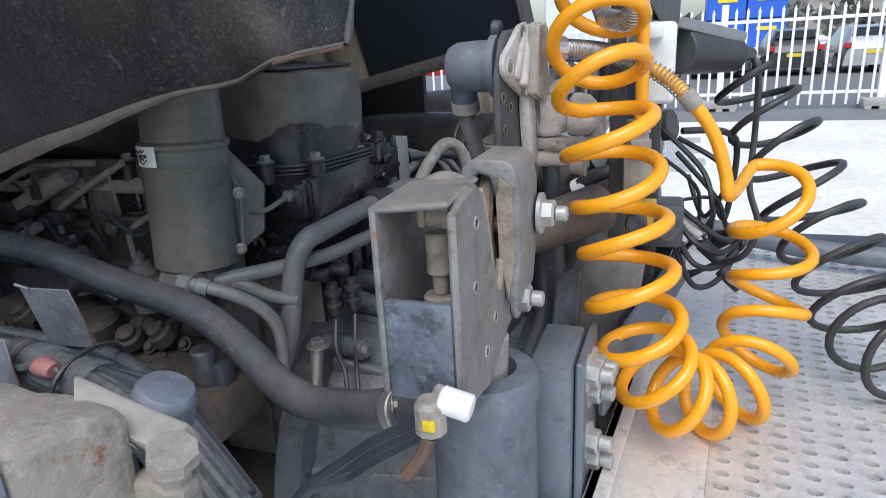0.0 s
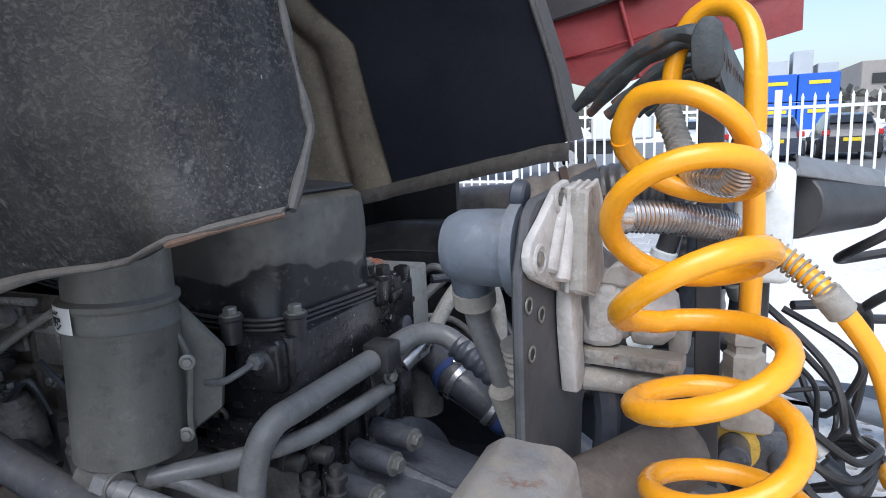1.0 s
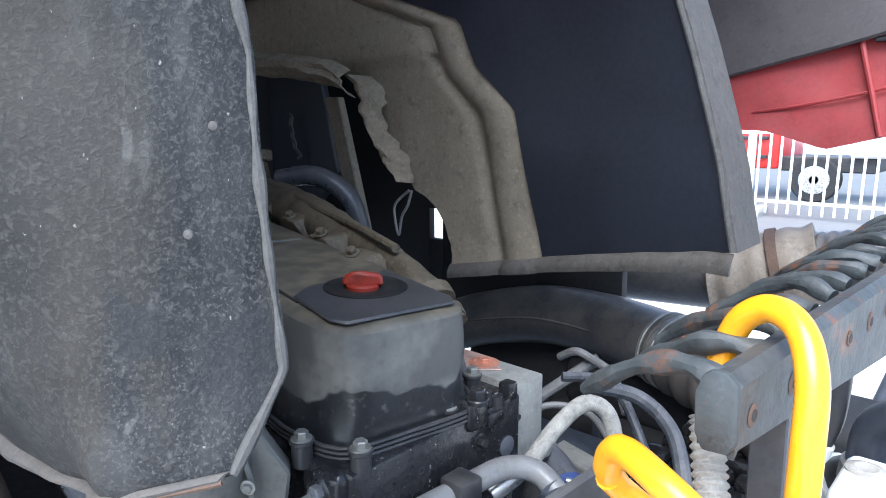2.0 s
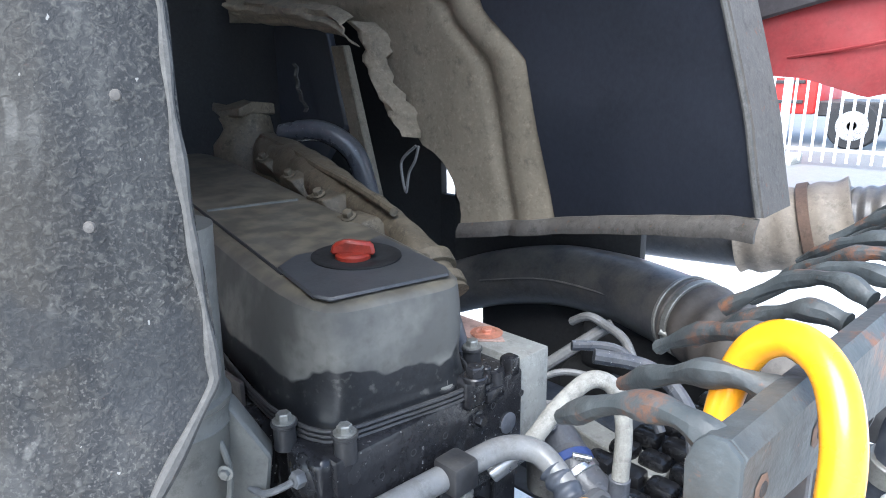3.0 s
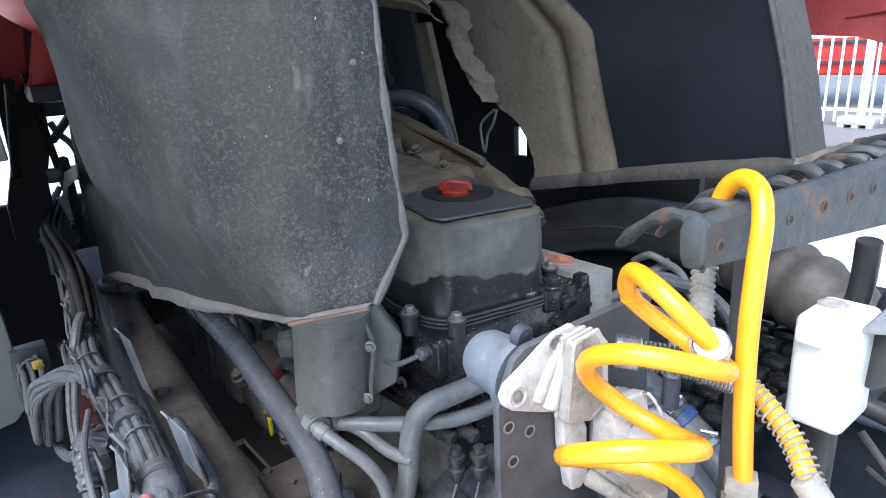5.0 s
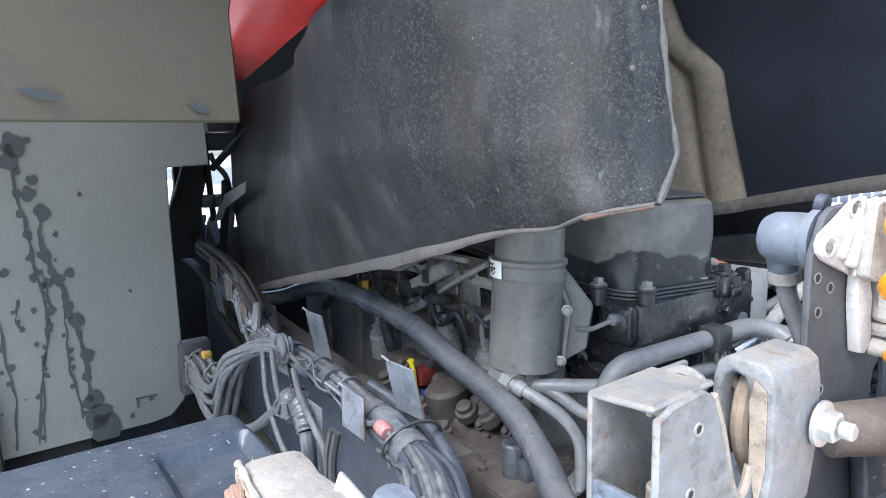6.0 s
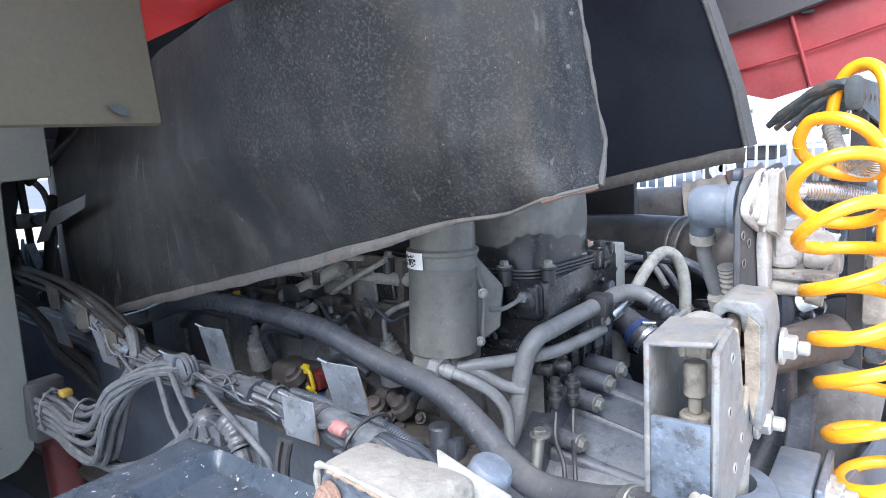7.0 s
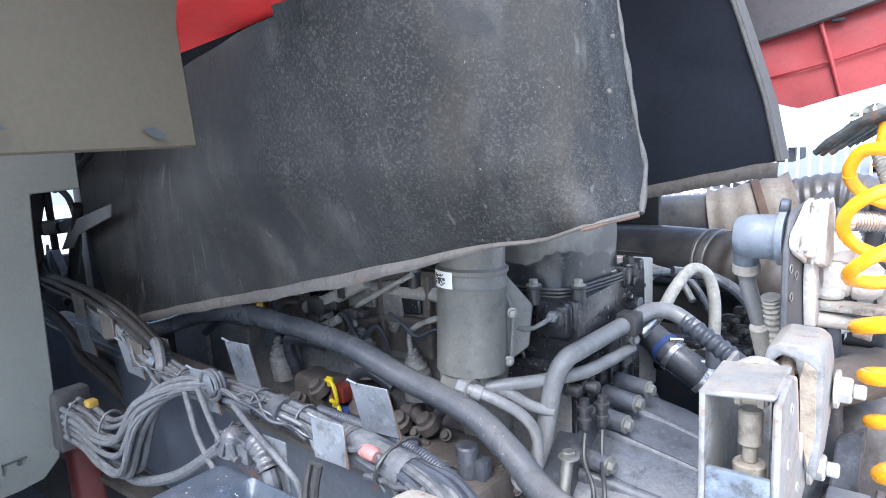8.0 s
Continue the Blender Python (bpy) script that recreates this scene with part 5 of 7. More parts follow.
part("rubber", tube([(-1.75, 0.60, 1.38), (-1.56, 0.645, 1.42), (-1.38, 0.665, 1.475), (-1.2, 0.66, 1.50), (-0.883, 0.655, 1.483), (-0.70, 0.65, 1.44), (-0.532, 0.638, 1.407), (-0.43, 0.612, 1.368), (-0.365, 0.585, 1.339), (-0.29, 0.55, 1.335), (-0.187, 0.50, 1.37), (-0.105, 0.455, 1.41), (-0.03, 0.42, 1.43)], 0.0235, 18), M_RUBBER, hose)
part("clamp", joined(rod((-0.122, 0.463, 1.402), (-0.108, 0.456, 1.409), 0.0265, seg=28), hexbolt((-0.115, 0.437, 1.425), (1, 0.5, 0), 0.006)), M_STEELBOLT, hose, "dull steel hose clamp")
pipe = thing("coolant_pipe", (-0.42, 0.8, 1.3), "grey painted bent steel coolant pipe with clamp", "pipe")
part("pipe", tube([(-0.50, 0.74, 1.23), (-0.475, 0.752, 1.26), (-0.455, 0.765, 1.32), (-0.432, 0.765, 1.43), (-0.418, 0.785, 1.475), (-0.405, 0.84, 1.485), (-0.385, 1.02, 1.492), (-0.365, 1.09, 1.50), (-0.33, 1.125, 1.49), (-0.28, 1.12, 1.462)], 0.0175, 18), M_PIPE, pipe)
part("corrugated_hose", ribbed([(-0.308, 1.124, 1.474), (-0.25, 1.11, 1.445), (-0.20, 1.09, 1.42)], 0.0195, 7, 0.10), M_BLUEHOSE, pipe, "ribbed dark blue hose end")
part("hose", tube([(-0.22, 1.10, 1.43), (-0.15, 1.065, 1.40), (-0.05, 1.02, 1.36), (0.05, 0.98, 1.3)], 0.018, 16), M_BLUEHOSE, pipe, "dark blue rubber hose")
part("clamp", joined(box((-0.405, 0.985, 1.47), (-0.36, 1.03, 1.515), 0.006, 2), prism([(-0.40, 1.03, 1.51), (-0.40, 0.99, 1.51), (-0.385, 0.99, 1.40), (-0.385, 1.03, 1.40)], (-0.006, 0, 0), 0.002)), M_BLACK, pipe, "black clamp bracket")
part("clamp_bolt", hexbolt((-0.378, 1.02, 1.455), (1, -0.3, 0), 0.009, 0.01), M_STEELBOLT, pipe)
pipe2 = part("coolant_pipe", tube([(-0.59, 0.665, 1.40), (-0.555, 0.690, 1.425), (-0.515, 0.712, 1.433), (-0.455, 0.765, 1.437), (-0.405, 0.83, 1.440), (-0.390, 0.92, 1.438), (-0.388, 1.03, 1.431)], 0.0125, 14), M_PIPE)
tagged(pipe2, "thin grey painted steel pipe beside the engine", "pipe")
rad = thing("radiator_hose", (-0.36, 1.18, 1.3), "wide dark rubber hose with blue band and steel clamps", "hose")
RAD = [(-0.43, 1.345, 1.340), (-0.394, 1.328, 1.322), (-0.318, 1.335, 1.272), (-0.24, 1.34, 1.22), (-0.15, 1.33, 1.15)]
part("hose", tube(RAD, 0.039, 20), M_RUBBER, rad)
for k, (i0, i1) in enumerate(((3, 6), (17, 19))):
    run = spline(RAD, 8)
    part("blue_band", rod(run[i0], run[i1], 0.0425), M_BLUE, rad, "blue silicone band")
for i0 in (7, 15, 23):
    p, q = spline(RAD, 8)[i0], spline(RAD, 8)[i0 + 1]
    q = p + (q - p).normalized() * 0.014
    part("clamp", joined(rod(p, q, 0.0425, seg=28), rod(p + Vector((0.0, -0.014, 0.041)), q + Vector((0.018, 0.004, 0.046)), 0.006)), M_CHROME, rad, "bright steel hose clamp")
part("elbow", joined(tube([(-0.54, 1.28, 1.33), (-0.51, 1.345, 1.365), (-0.468, 1.36, 1.358), (-0.43, 1.346, 1.341)], 0.036, 18), hexbolt((-0.46, 1.33, 1.396), (0, -0.5, 1), 0.010), hexbolt((-0.50, 1.305, 1.38), (0.3, -1, 0.4), 0.011)), M_GREYCAST, rad, "grey cast elbow")
braid = thing("braided_hose", (-0.36, 1.14, 1.45), "arched grey braided hose", "hose")
part("sleeve", tube([(-0.385, 1.10, 1.455), (-0.363, 1.139, 1.484), (-0.345, 1.19, 1.535), (-0.325, 1.24, 1.565), (-0.30, 1.27, 1.545), (-0.285, 1.275, 1.48), (-0.285, 1.27, 1.36)], 0.0135, 14), M_WEB, braid)
part("ferrule", rod((-0.392, 1.088, 1.446), (-0.37, 1.127, 1.475), 0.015), M_CHROME, braid, "steel ferrule")
part("ferrule", rod((-0.285, 1.27, 1.33), (-0.285, 1.272, 1.40), 0.017), M_GREYCAST, braid, "dull ferrule")

sens = thing("sensor_cluster", (-0.41, 0.83, 1.3), "black sensor plugs with twisted cables above the gearbox", "sensor")
for i, (dx, dy) in enumerate(((0, 0), (0.022, 0.03))):
    part("plug", joined(lathe((-0.462 + dx, 0.825 + dy, 1.408), (1, 0.1, -0.12), [(0, 0.010), (0.004, 0.0135), (0.022, 0.0135), (0.024, 0.0155), (0.030, 0.0155), (0.032, 0.013), (0.052, 0.0125), (0.056, 0.008)], 16), box((-0.448 + dx, 0.82 + dy, 1.418), (-0.424 + dx, 0.832 + dy, 1.427), 0.002)), M_BLACK, sens)
    part("collar", lathe((-0.402 + dx, 0.83 + dy, 1.325), (0, 0, 1), [(0, 0.007), (0.006, 0.011), (0.018, 0.011), (0.02, 0.014), (0.026, 0.014), (0.028, 0.011), (0.040, 0.011), (0.042, 0.015), (0.050, 0.015), (0.052, 0.010), (0.064, 0.009)], 14), M_BLACK, sens)
    part("cable", tube([(-0.402 + dx, 0.83 + dy, 1.32), (-0.39 + dx, 0.80 + dy, 1.28), (-0.36 + dx, 0.77, 1.25), (-0.345 + dx, 0.74, 1.20)], 0.0045, 8), M_BLACK, sens)
part("tie_bolt", joined(rod((-0.42, 0.76, 1.18), (-0.405, 0.765, 1.30), 0.011), hexbolt((-0.404, 0.766, 1.30), (0, 0, 1), 0.013, 0.012)), M_STEELBOLT, sens, "steel bolt with pale sleeve")

# ---- air intake ----
intake = thing("intake_pipe", (-0.6, 1.7, 1.45), "large black air intake pipe with ribbed rubber joint", "pipe")
part("elbow", tube([(-1.20, 1.80, 1.36), (-1.02, 1.84, 1.43), (-0.82, 1.86, 1.478), (-0.64, 1.855, 1.487), (-0.52, 1.82, 1.488), (-0.41, 1.775, 1.488)], lambda s: 0.078 + 0.010 * s, 28), M_BLACKPIPE, intake)
part("seam", tube([(-1.02, 1.762, 1.44), (-0.82, 1.778, 1.485), (-0.64, 1.772, 1.492), (-0.54, 1.742, 1.49), (-0.44, 1.70, 1.488)], 0.004, 6), M_BLACKPIPE, intake)
part("band", joined(rod((-0.430, 1.784, 1.488), (-0.421, 1.780, 1.488), 0.0915, seg=32), rod((-0.406, 1.774, 1.488), (-0.392, 1.768, 1.487), 0.0915, seg=32), rod((-0.44, 1.69, 1.475), (-0.40, 1.70, 1.46), 0.008)), M_STEELBOLT, intake, "dull band clamp")
part("rubber_joint", ribbed([(-0.41, 1.776, 1.488), (-0.32, 1.735, 1.480), (-0.22, 1.70, 1.46), (-0.10, 1.68, 1.40)], 0.088, 6, 0.05, 28), M_BROWNRUB, intake, "ribbed brown black rubber joint")
duct = thing("air_duct", (-0.7, 2.74, 1.45), "black air duct with tan rubber bellows", "duct")
part("duct", tube([(-1.773, 2.70, 1.43), (-1.148, 2.716, 1.442), (-0.648, 2.741, 1.467)], 0.125, 28), M_BLACKPIPE, duct)
part("bellows", ribbed([(-0.673, 2.741, 1.467), (-0.523, 2.766, 1.492), (-0.348, 2.804, 1.542)], 0.14, 4, 0.035, 36, 16), M_BELLOW, duct, "tan rubber bellows with rusty band")
part("band", rod((-0.486, 2.772, 1.502), (-0.455, 2.779, 1.511), 0.150, seg=36), M_RUST, duct, "rusty band clamp")
part("stay", joined(rod((-0.05, 2.80, 1.46), (-0.10, 2.16, 1.16), 0.018), rod((-0.05, 2.80, 1.40), (-0.05, 2.80, 1.52), 0.03)), M_RAIL, duct, "dirty steel stay to the side tank")
part("hose", ribbed([(-0.361, 2.804, 1.542), (-0.173, 2.804, 1.567), (-0.048, 2.804, 1.505), (0.002, 2.804, 1.342), (0.002, 2.804, 1.0)], 0.106, 22, 0.03, 24), M_BLACKPIPE, duct, "black ribbed hose")
for k, (pts, r) in enumerate((([(-0.42, 1.40, 1.52), (-0.34, 1.46, 1.50), (-0.26, 1.44, 1.46), (-0.2, 1.36, 1.40)], 0.014), ([(-0.5, 1.45, 1.50), (-0.42, 1.52, 1.48), (-0.33, 1.5, 1.36)], 0.01))):
    ob = part("loose_hose", tube(pts, r, 10), M_RUBBER)
    tagged(ob, "dusty rubber hose among the pipes behind the engine", "hose", "small hoses behind the engine")
channel = part("steel_channel", prism([(-0.56, 1.50, 1.30), (-0.30, 1.44, 1.30), (-0.30, 1.50, 1.30), (-0.56, 1.56, 1.30)], (0, 0, -0.03), 0.003), M_ZINC)
tagged(channel, "dull zinc channel bar behind the engine", "bracket")
tank = part("expansion_pot", lathe((-0.500, 1.385, 1.22), (0, 0, 1), [(0, 0.040), (0.11, 0.044), (0.145, 0.036), (0.165, 0.024), (0.175, 0.024)], 24), M_CASTDUST)
tagged(tank, "pale grey rounded pot behind the engine", "pot")
for pts, r in (([(-0.64, 1.66, 1.45), (-0.59, 1.65, 1.479), (-0.546, 1.65, 1.470), (-0.478, 1.62, 1.459), (-0.42, 1.58, 1.40)], 0.010), ([(-0.70, 1.56, 1.32), (-0.655, 1.60, 1.361), (-0.584, 1.66, 1.430), (-0.55, 1.69, 1.46)], 0.014), ([(-0.66, 1.50, 1.33), (-0.60, 1.56, 1.37), (-0.52, 1.60, 1.36), (-0.44, 1.56, 1.33)], 0.008)):
    ob = part("loose_hose", tube(pts, r, 10), M_PIPE)
    tagged(ob, "dusty rubber hose among the pipes behind the engine", "hose", "small hoses behind the engine")
mat_ = thing("quilted_mat", (-0.2, 1.5, 1.28), "black quilted heat mat", "heat mat")
for i in range(5):
    for j in range(7):
        x, y = -0.46 + 0.062 * i + 0.02 * j, 1.36 + 0.052 * j
        part("pad", box((x, y, 1.262 + 0.012 * j), (x + 0.056, y + 0.046, 1.296 + 0.012 * j), 0.012, 2), M_BLACKSHINE, mat_)

# ---- chassis ----
rail = thing("frame_rail", (-1.0, 0.46, 1.0), "dirty steel chassis frame rail", "frame rail", "frame rails")
RAILT = Matrix.Translation((-0.65, 0.60, 0)) @ pose(0, 0, 0, 0, 0, -5.0)
part("web", moved(box((-1.65, -0.13, 1.05), (0.15, -0.12, 1.365), 0.002), RAILT), M_RAIL, rail)
part("flange", moved(sheet(lambda s, h: Vector((-1.65 + 1.80 * s, -0.135 + 0.112 * h, 1.367 - 0.02 * max(0, (h - 0.75) / 0.25) ** 2 - 0.016 * max(0, (0.25 - h) / 0.25) ** 2 + wob(s * 9, h * 2, 0, 2.0, 0.0025))), 90, 8, (0, 0, -0.009)), RAILT), M_RAILTOP, rail, "dust caked top flange")
part("flange", moved(box((-1.65, -0.135, 1.045), (0.15, 0.0, 1.055), 0.003), RAILT), M_RAIL, rail)
for x in (-1.2, -0.75, -0.32, 0.02):
    part("rivet", moved(lathe((x, -0.09, 1.368), (0, 0, 1), [(0, 0.012), (0.006, 0.011), (0.009, 0.006)], 14), RAILT), M_RAILTOP, rail, "dusty rivet head")
rail = thing("frame_rail", (-1.0, 1.62, 1.0), "dirty steel chassis frame rail", "frame rail", "frame rails")
part("web", box((-2.3, 1.655, 1.0), (1.7, 1.665, 1.27), 0.002), M_RAIL, rail)
part("flange", box((-2.3, 1.58, 1.262), (1.7, 1.67, 1.272), 0.003), M_RAIL, rail)
part("flange", box((-2.3, 1.58, 0.995), (1.7, 1.67, 1.005), 0.003), M_RAIL, rail)
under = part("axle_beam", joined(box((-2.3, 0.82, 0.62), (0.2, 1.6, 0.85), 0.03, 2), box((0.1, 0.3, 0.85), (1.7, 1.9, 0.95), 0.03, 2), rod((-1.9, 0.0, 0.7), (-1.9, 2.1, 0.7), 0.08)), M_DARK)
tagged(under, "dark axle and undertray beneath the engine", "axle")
for i, (x, y) in enumerate(((-1.95, 0.0), (-1.95, 2.1), (1.4, 0.2), (1.4, 1.9))):
    w = thing("truck_wheel", (x, y, GROUND), "black truck tyre in deep shade", "wheel", "truck wheels")
    part("tyre", lathe((x, y - 0.15, GROUND + 0.5), (0, 1, 0), [(0, 0.3), (0.0, 0.46), (0.04, 0.5), (0.26, 0.5), (0.3, 0.46), (0.3, 0.3)], 36), M_TYRE, w)
    part("rim", lathe((x, y - 0.13, GROUND + 0.5), (0, 1, 0), [(0, 0.3), (0.1, 0.25), (0.16, 0.25), (0.26, 0.3)], 24), M_CHROME, w)
arch = thing("wheel_arch", (-2.2, 0.2, 0.9), "inner wheel arch closed against light, deep shade in its black colour", "wheel arch")
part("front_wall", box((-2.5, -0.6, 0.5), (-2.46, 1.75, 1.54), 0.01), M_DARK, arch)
# Side and roof added behind the mudguard to keep sky light off the hoses.
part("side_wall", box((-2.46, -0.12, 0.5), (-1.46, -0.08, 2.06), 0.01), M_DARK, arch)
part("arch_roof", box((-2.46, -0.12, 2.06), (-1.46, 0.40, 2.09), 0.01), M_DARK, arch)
part("side_tray", box((-2.4, 0.12, 0.93), (-0.62, 0.40, 0.96), 0.01), M_RAIL, arch)
part("side_tray", joined(box((-2.4, 0.50, 0.98), (-1.28, 0.86, 1.0), 0.004), box((-1.0, 0.50, 0.98), (-0.5, 0.86, 1.0), 0.004), box((-1.28, 0.78, 0.98), (-1.0, 0.86, 1.0), 0.004)), M_RAILTOP, arch)

# ---- cable harness on the near rail ----
def tab(tl, tr, h, lean):
    tl, tr = Vector(tl), Vector(tr)
    down = Vector((0.012, lean, -h))
    return prism([tl, tr, tr + down, tl + down], (0, 0.0025, 0), 0.0008)


for tl, tr, h, lean in (
    ((-0.654, 0.388, 1.470), (-0.582, 0.388, 1.470), 0.062, -0.008), ((-1.017, 0.403, 1.479), (-0.945, 0.398, 1.486), 0.085, 0.01), ((-1.388, 0.446, 1.467), (-1.30, 0.44, 1.467), 0.08, 0.01),
    ((-1.70, 0.48, 1.46), (-1.61, 0.475, 1.46), 0.08, 0.01), ((-0.639, 0.461, 1.503), (-0.563, 0.467, 1.503), 0.085, 0.012), ((-1.018, 0.486, 1.509), (-0.945, 0.49, 1.51), 0.13, 0.02), ((-1.427, 0.54, 1.449), (-1.33, 0.535, 1.45), 0.075, 0.0)):
    ob = part("harness_tab", tab(tl, tr, h, lean), M_GREYTAB)
    tagged(ob, "grey sheet metal tab with a rusty edge holding cables", "bracket", "harness tabs")
    a, b = Vector(tr), Vector(tr) + Vector((0.012, lean, -h))
    part("rust_edge", rough(sweep([a.lerp(b, k / 8) + Vector((0.0004, 0.001, 0)) for k in range(9)], lambda s: 0.0006 + 0.0022 * s * s, 6), 0.0008, 90, 0), M_RUST, ob, "rusty edge")
    part("bent_corner", tube([Vector(tl) + Vector((0.016, 0.001, -0.001)), Vector(tl) + Vector((0.006, -0.001, 0.002)), Vector(tl) + Vector((-0.001, -0.004, 0.006))], 0.0022, 6), M_GREYTAB, ob)

harness = thing("cable_harness", (-0.9, 0.42, 1.37), "thick dusty grey cable harness tied along the frame rail", "cable harness")
TRUNK = [(-1.52, 0.49, 1.50), (-1.45, 0.485, 1.488), (-1.36, 0.475, 1.46), (-1.13, 0.437, 1.427), (-0.94, 0.438, 1.431), (-0.76, 0.437, 1.427), (-0.6, 0.428, 1.416), (-0.45, 0.405, 1.410), (-0.34, 0.365, 1.393), (-0.2, 0.31, 1.34)]
FRONT = [(-2.15, 0.60, 1.60), (-1.93, 0.52, 1.553), (-1.76, 0.50, 1.548), (-1.60, 0.50, 1.525), (-1.42, 0.488, 1.492), (-1.25, 0.468, 1.452)]
for k in range(7):
    a = 6.283185 * k / 7
    off = Vector((0, 0.021 * math.cos(a), 0.019 * math.sin(a)))
    part("front_hose", tube([Vector(p) + off * (1 + 0.25 * math.sin(i * 1.9 + k)) for i, p in enumerate(FRONT)], (0.008, 0.0055, 0.0095)[k % 3], 10), M_DARKHOSE, harness, "grimy dark hose of the harness")
for k, x in enumerate((-1.62, -1.46, -1.30)):
    p = spline(FRONT, 20)[min(range(101), key=lambda i: abs(spline(FRONT, 20)[i].x - x))]
    part("clamp_plate", prism([p + Vector(v) for v in ((-0.03, -0.036, 0.02), (0.035, -0.036, 0.012), (0.045, -0.04, -0.035), (-0.01, -0.04, -0.045))], (0, 0.003, 0), 0.001), M_RAILTOP, harness, "dusty brown sheet clamp")
rnd = random.Random(21)
for k in range(9):
    a = 6.283185 * k / 8
    rr = 0.0 if k == 8 else 0.017
    pts = [Vector(p) + Vector((0, math.cos(a + i * 0.25) * rr * rnd.uniform(0.8, 1.35), math.sin(a + i * 0.25) * rr * rnd.uniform(0.8, 1.35))) for i, p in enumerate(TRUNK)]
    part("cable", tube(pts, rnd.choice((0.0065, 0.008, 0.0095)), 8), M_CABLE, harness)
for k in range(9):
    a = 6.283185 * k / 9
    off = Vector((0, 0.021 * math.cos(a), 0.017 * math.sin(a)))
    fan = Vector((0, 0.034 * math.cos(a) + 0.01, 0.020 * math.sin(a)))
    part("air_tube", tube([Vector(p) + off for p in ((-0.60, 0.428, 1.418), (-0.53, 0.420, 1.418), (-0.46, 0.406, 1.414))] + [Vector(p) + fan for p in ((-0.40, 0.385, 1.405), (-0.33, 0.358, 1.382), (-0.24, 0.32, 1.34))], 0.0075, 8), M_BLUEHOSE if k % 3 else M_CABLE, harness, "dusty blue black air tube")
part("conduit", ribbed([(-0.77, 0.505, 1.408), (-0.66, 0.50, 1.407), (-0.555, 0.488, 1.407), (-0.42, 0.44, 1.405), (-0.34, 0.40, 1.385), (-0.25, 0.35, 1.33)], 0.0105, 110, 0.07, 12), M_BLUEHOSE, harness, "dark corrugated conduit")
part("sleeve", tube([(-0.60, 0.428, 1.416), (-0.53, 0.420, 1.416), (-0.47, 0.409, 1.412)], lambda s: 0.0275 + 0.002 * math.sin(s * 9), 16), M_CABLE, harness, "grey wrapped tape sleeve")
part("pink_tape", tube([(-0.556, 0.398, 1.434), (-0.537, 0.396, 1.436), (-0.522, 0.394, 1.434)], lambda s: 0.0085 + 0.003 * math.sin(s * 3.1), 14), M_PINK, harness, "pink tape")
part("black_tie", sweep([Vector((-0.515 + 0.006 * math.sin(a), 0.432 + 0.052 * math.cos(a), 1.414 + 0.030 * math.sin(a))) for a in [i * 0.3307 for i in range(20)]], 0.0032, 6), M_BLACK, harness, "black cable tie")
for s in (0.2, 0.36, 0.43, 0.5, 0.58, 0.66):
    p = spline(TRUNK, 20)[int(s * 180)]
    ring = [p + Vector((0.004 * math.sin(a * 0.7), 0.027 * math.cos(a), 0.027 * math.sin(a))) for a in [i * 0.3307 for i in range(20)]]
    part("cable_tie", sweep(ring, 0.0025, 6), M_CABLE, harness, "grey cable tie")
for k in range(10):
    s0 = 0.15 + 0.07 * k
    dense = spline(TRUNK, 20)
    run = [dense[min(180, int((s0 + 0.03 * j) * 180))] + Vector((0, -0.026 + rnd.uniform(-0.012, 0.006), rnd.uniform(-0.022, 0.03))) for j in range(9)]
    part("thin_wire", tube(run, rnd.choice((0.0025, 0.0035, 0.0045)), 6, 4), M_RUBBER if k % 3 else M_CABLE, harness, "thin dusty wire")
for k in range(4):
    p = spline(TRUNK, 20)[int((0.30 + 0.12 * k) * 180)]
    part("tape_wrap", tube([p + Vector((-0.016, 0.002, 0)), p, p + Vector((0.018, -0.003, 0))], 0.0285, 12), M_RUBBER, harness, "grimy black tape wrap")
loop = [Vector((-0.95 + 0.028 * math.cos(i * 0.35), 0.40 + 0.004 * i * 0.1, 1.455 + 0.028 * math.sin(i * 0.35))) for i in range(40)]
part("cable_loop", sweep(loop, 0.005, 8), M_CABLE, harness, "looped spare cable")

side_loom = thing("cable_loom", (-1.3, 0.36, 1.25), "sagging loom of many thin grey cables from a plug", "cable loom")
for k in range(17):
    z0 = 1.335 - 0.0055 * k
    y0 = 0.37 - 0.018 * (k % 3)
    sag = rnd.uniform(-0.01, 0.03) - 0.002 * k
    pts = [(-1.46, y0, z0), (-1.37, y0, z0 - 0.004), (-1.27, y0 - 0.01, z0 - 0.012 + sag * 0.3), (-1.17, y0 - 0.012, z0 + 0.012 + sag), (-1.10, y0 + 0.0, 1.40 + sag * 0.8 + rnd.uniform(-0.012, 0.012)), (-1.03, 0.385 + rnd.uniform(-0.012, 0.012), 1.445 + rnd.uniform(-0.015, 0.012)), (-0.96, 0.415, 1.45 + rnd.uniform(-0.01, 0.01))]
    part("cable", tube(pts, rnd.choice((0.0055, 0.0065, 0.0075)), 8, 6), M_CABLE, side_loom)
for p0 in ((-1.42, 1.29), (-1.26, 1.30)):
    part("cable_tie", sweep([Vector((p0[0], 0.355 + 0.032 * math.cos(a), p0[1] + 0.055 * math.sin(a))) for a in [i * 0.3307 for i in range(20)]], 0.003, 6), M_CABLE, side_loom)
part("plug", box((-1.50, 0.32, 1.22), (-1.455, 0.40, 1.36), 0.006), M_BLACK, side_loom, "black plug block")
part("yellow_cap", box((-1.39, 0.355, 1.335), (-1.365, 0.378, 1.352), 0.004), M_BRASS, side_loom, "small yellow cap")
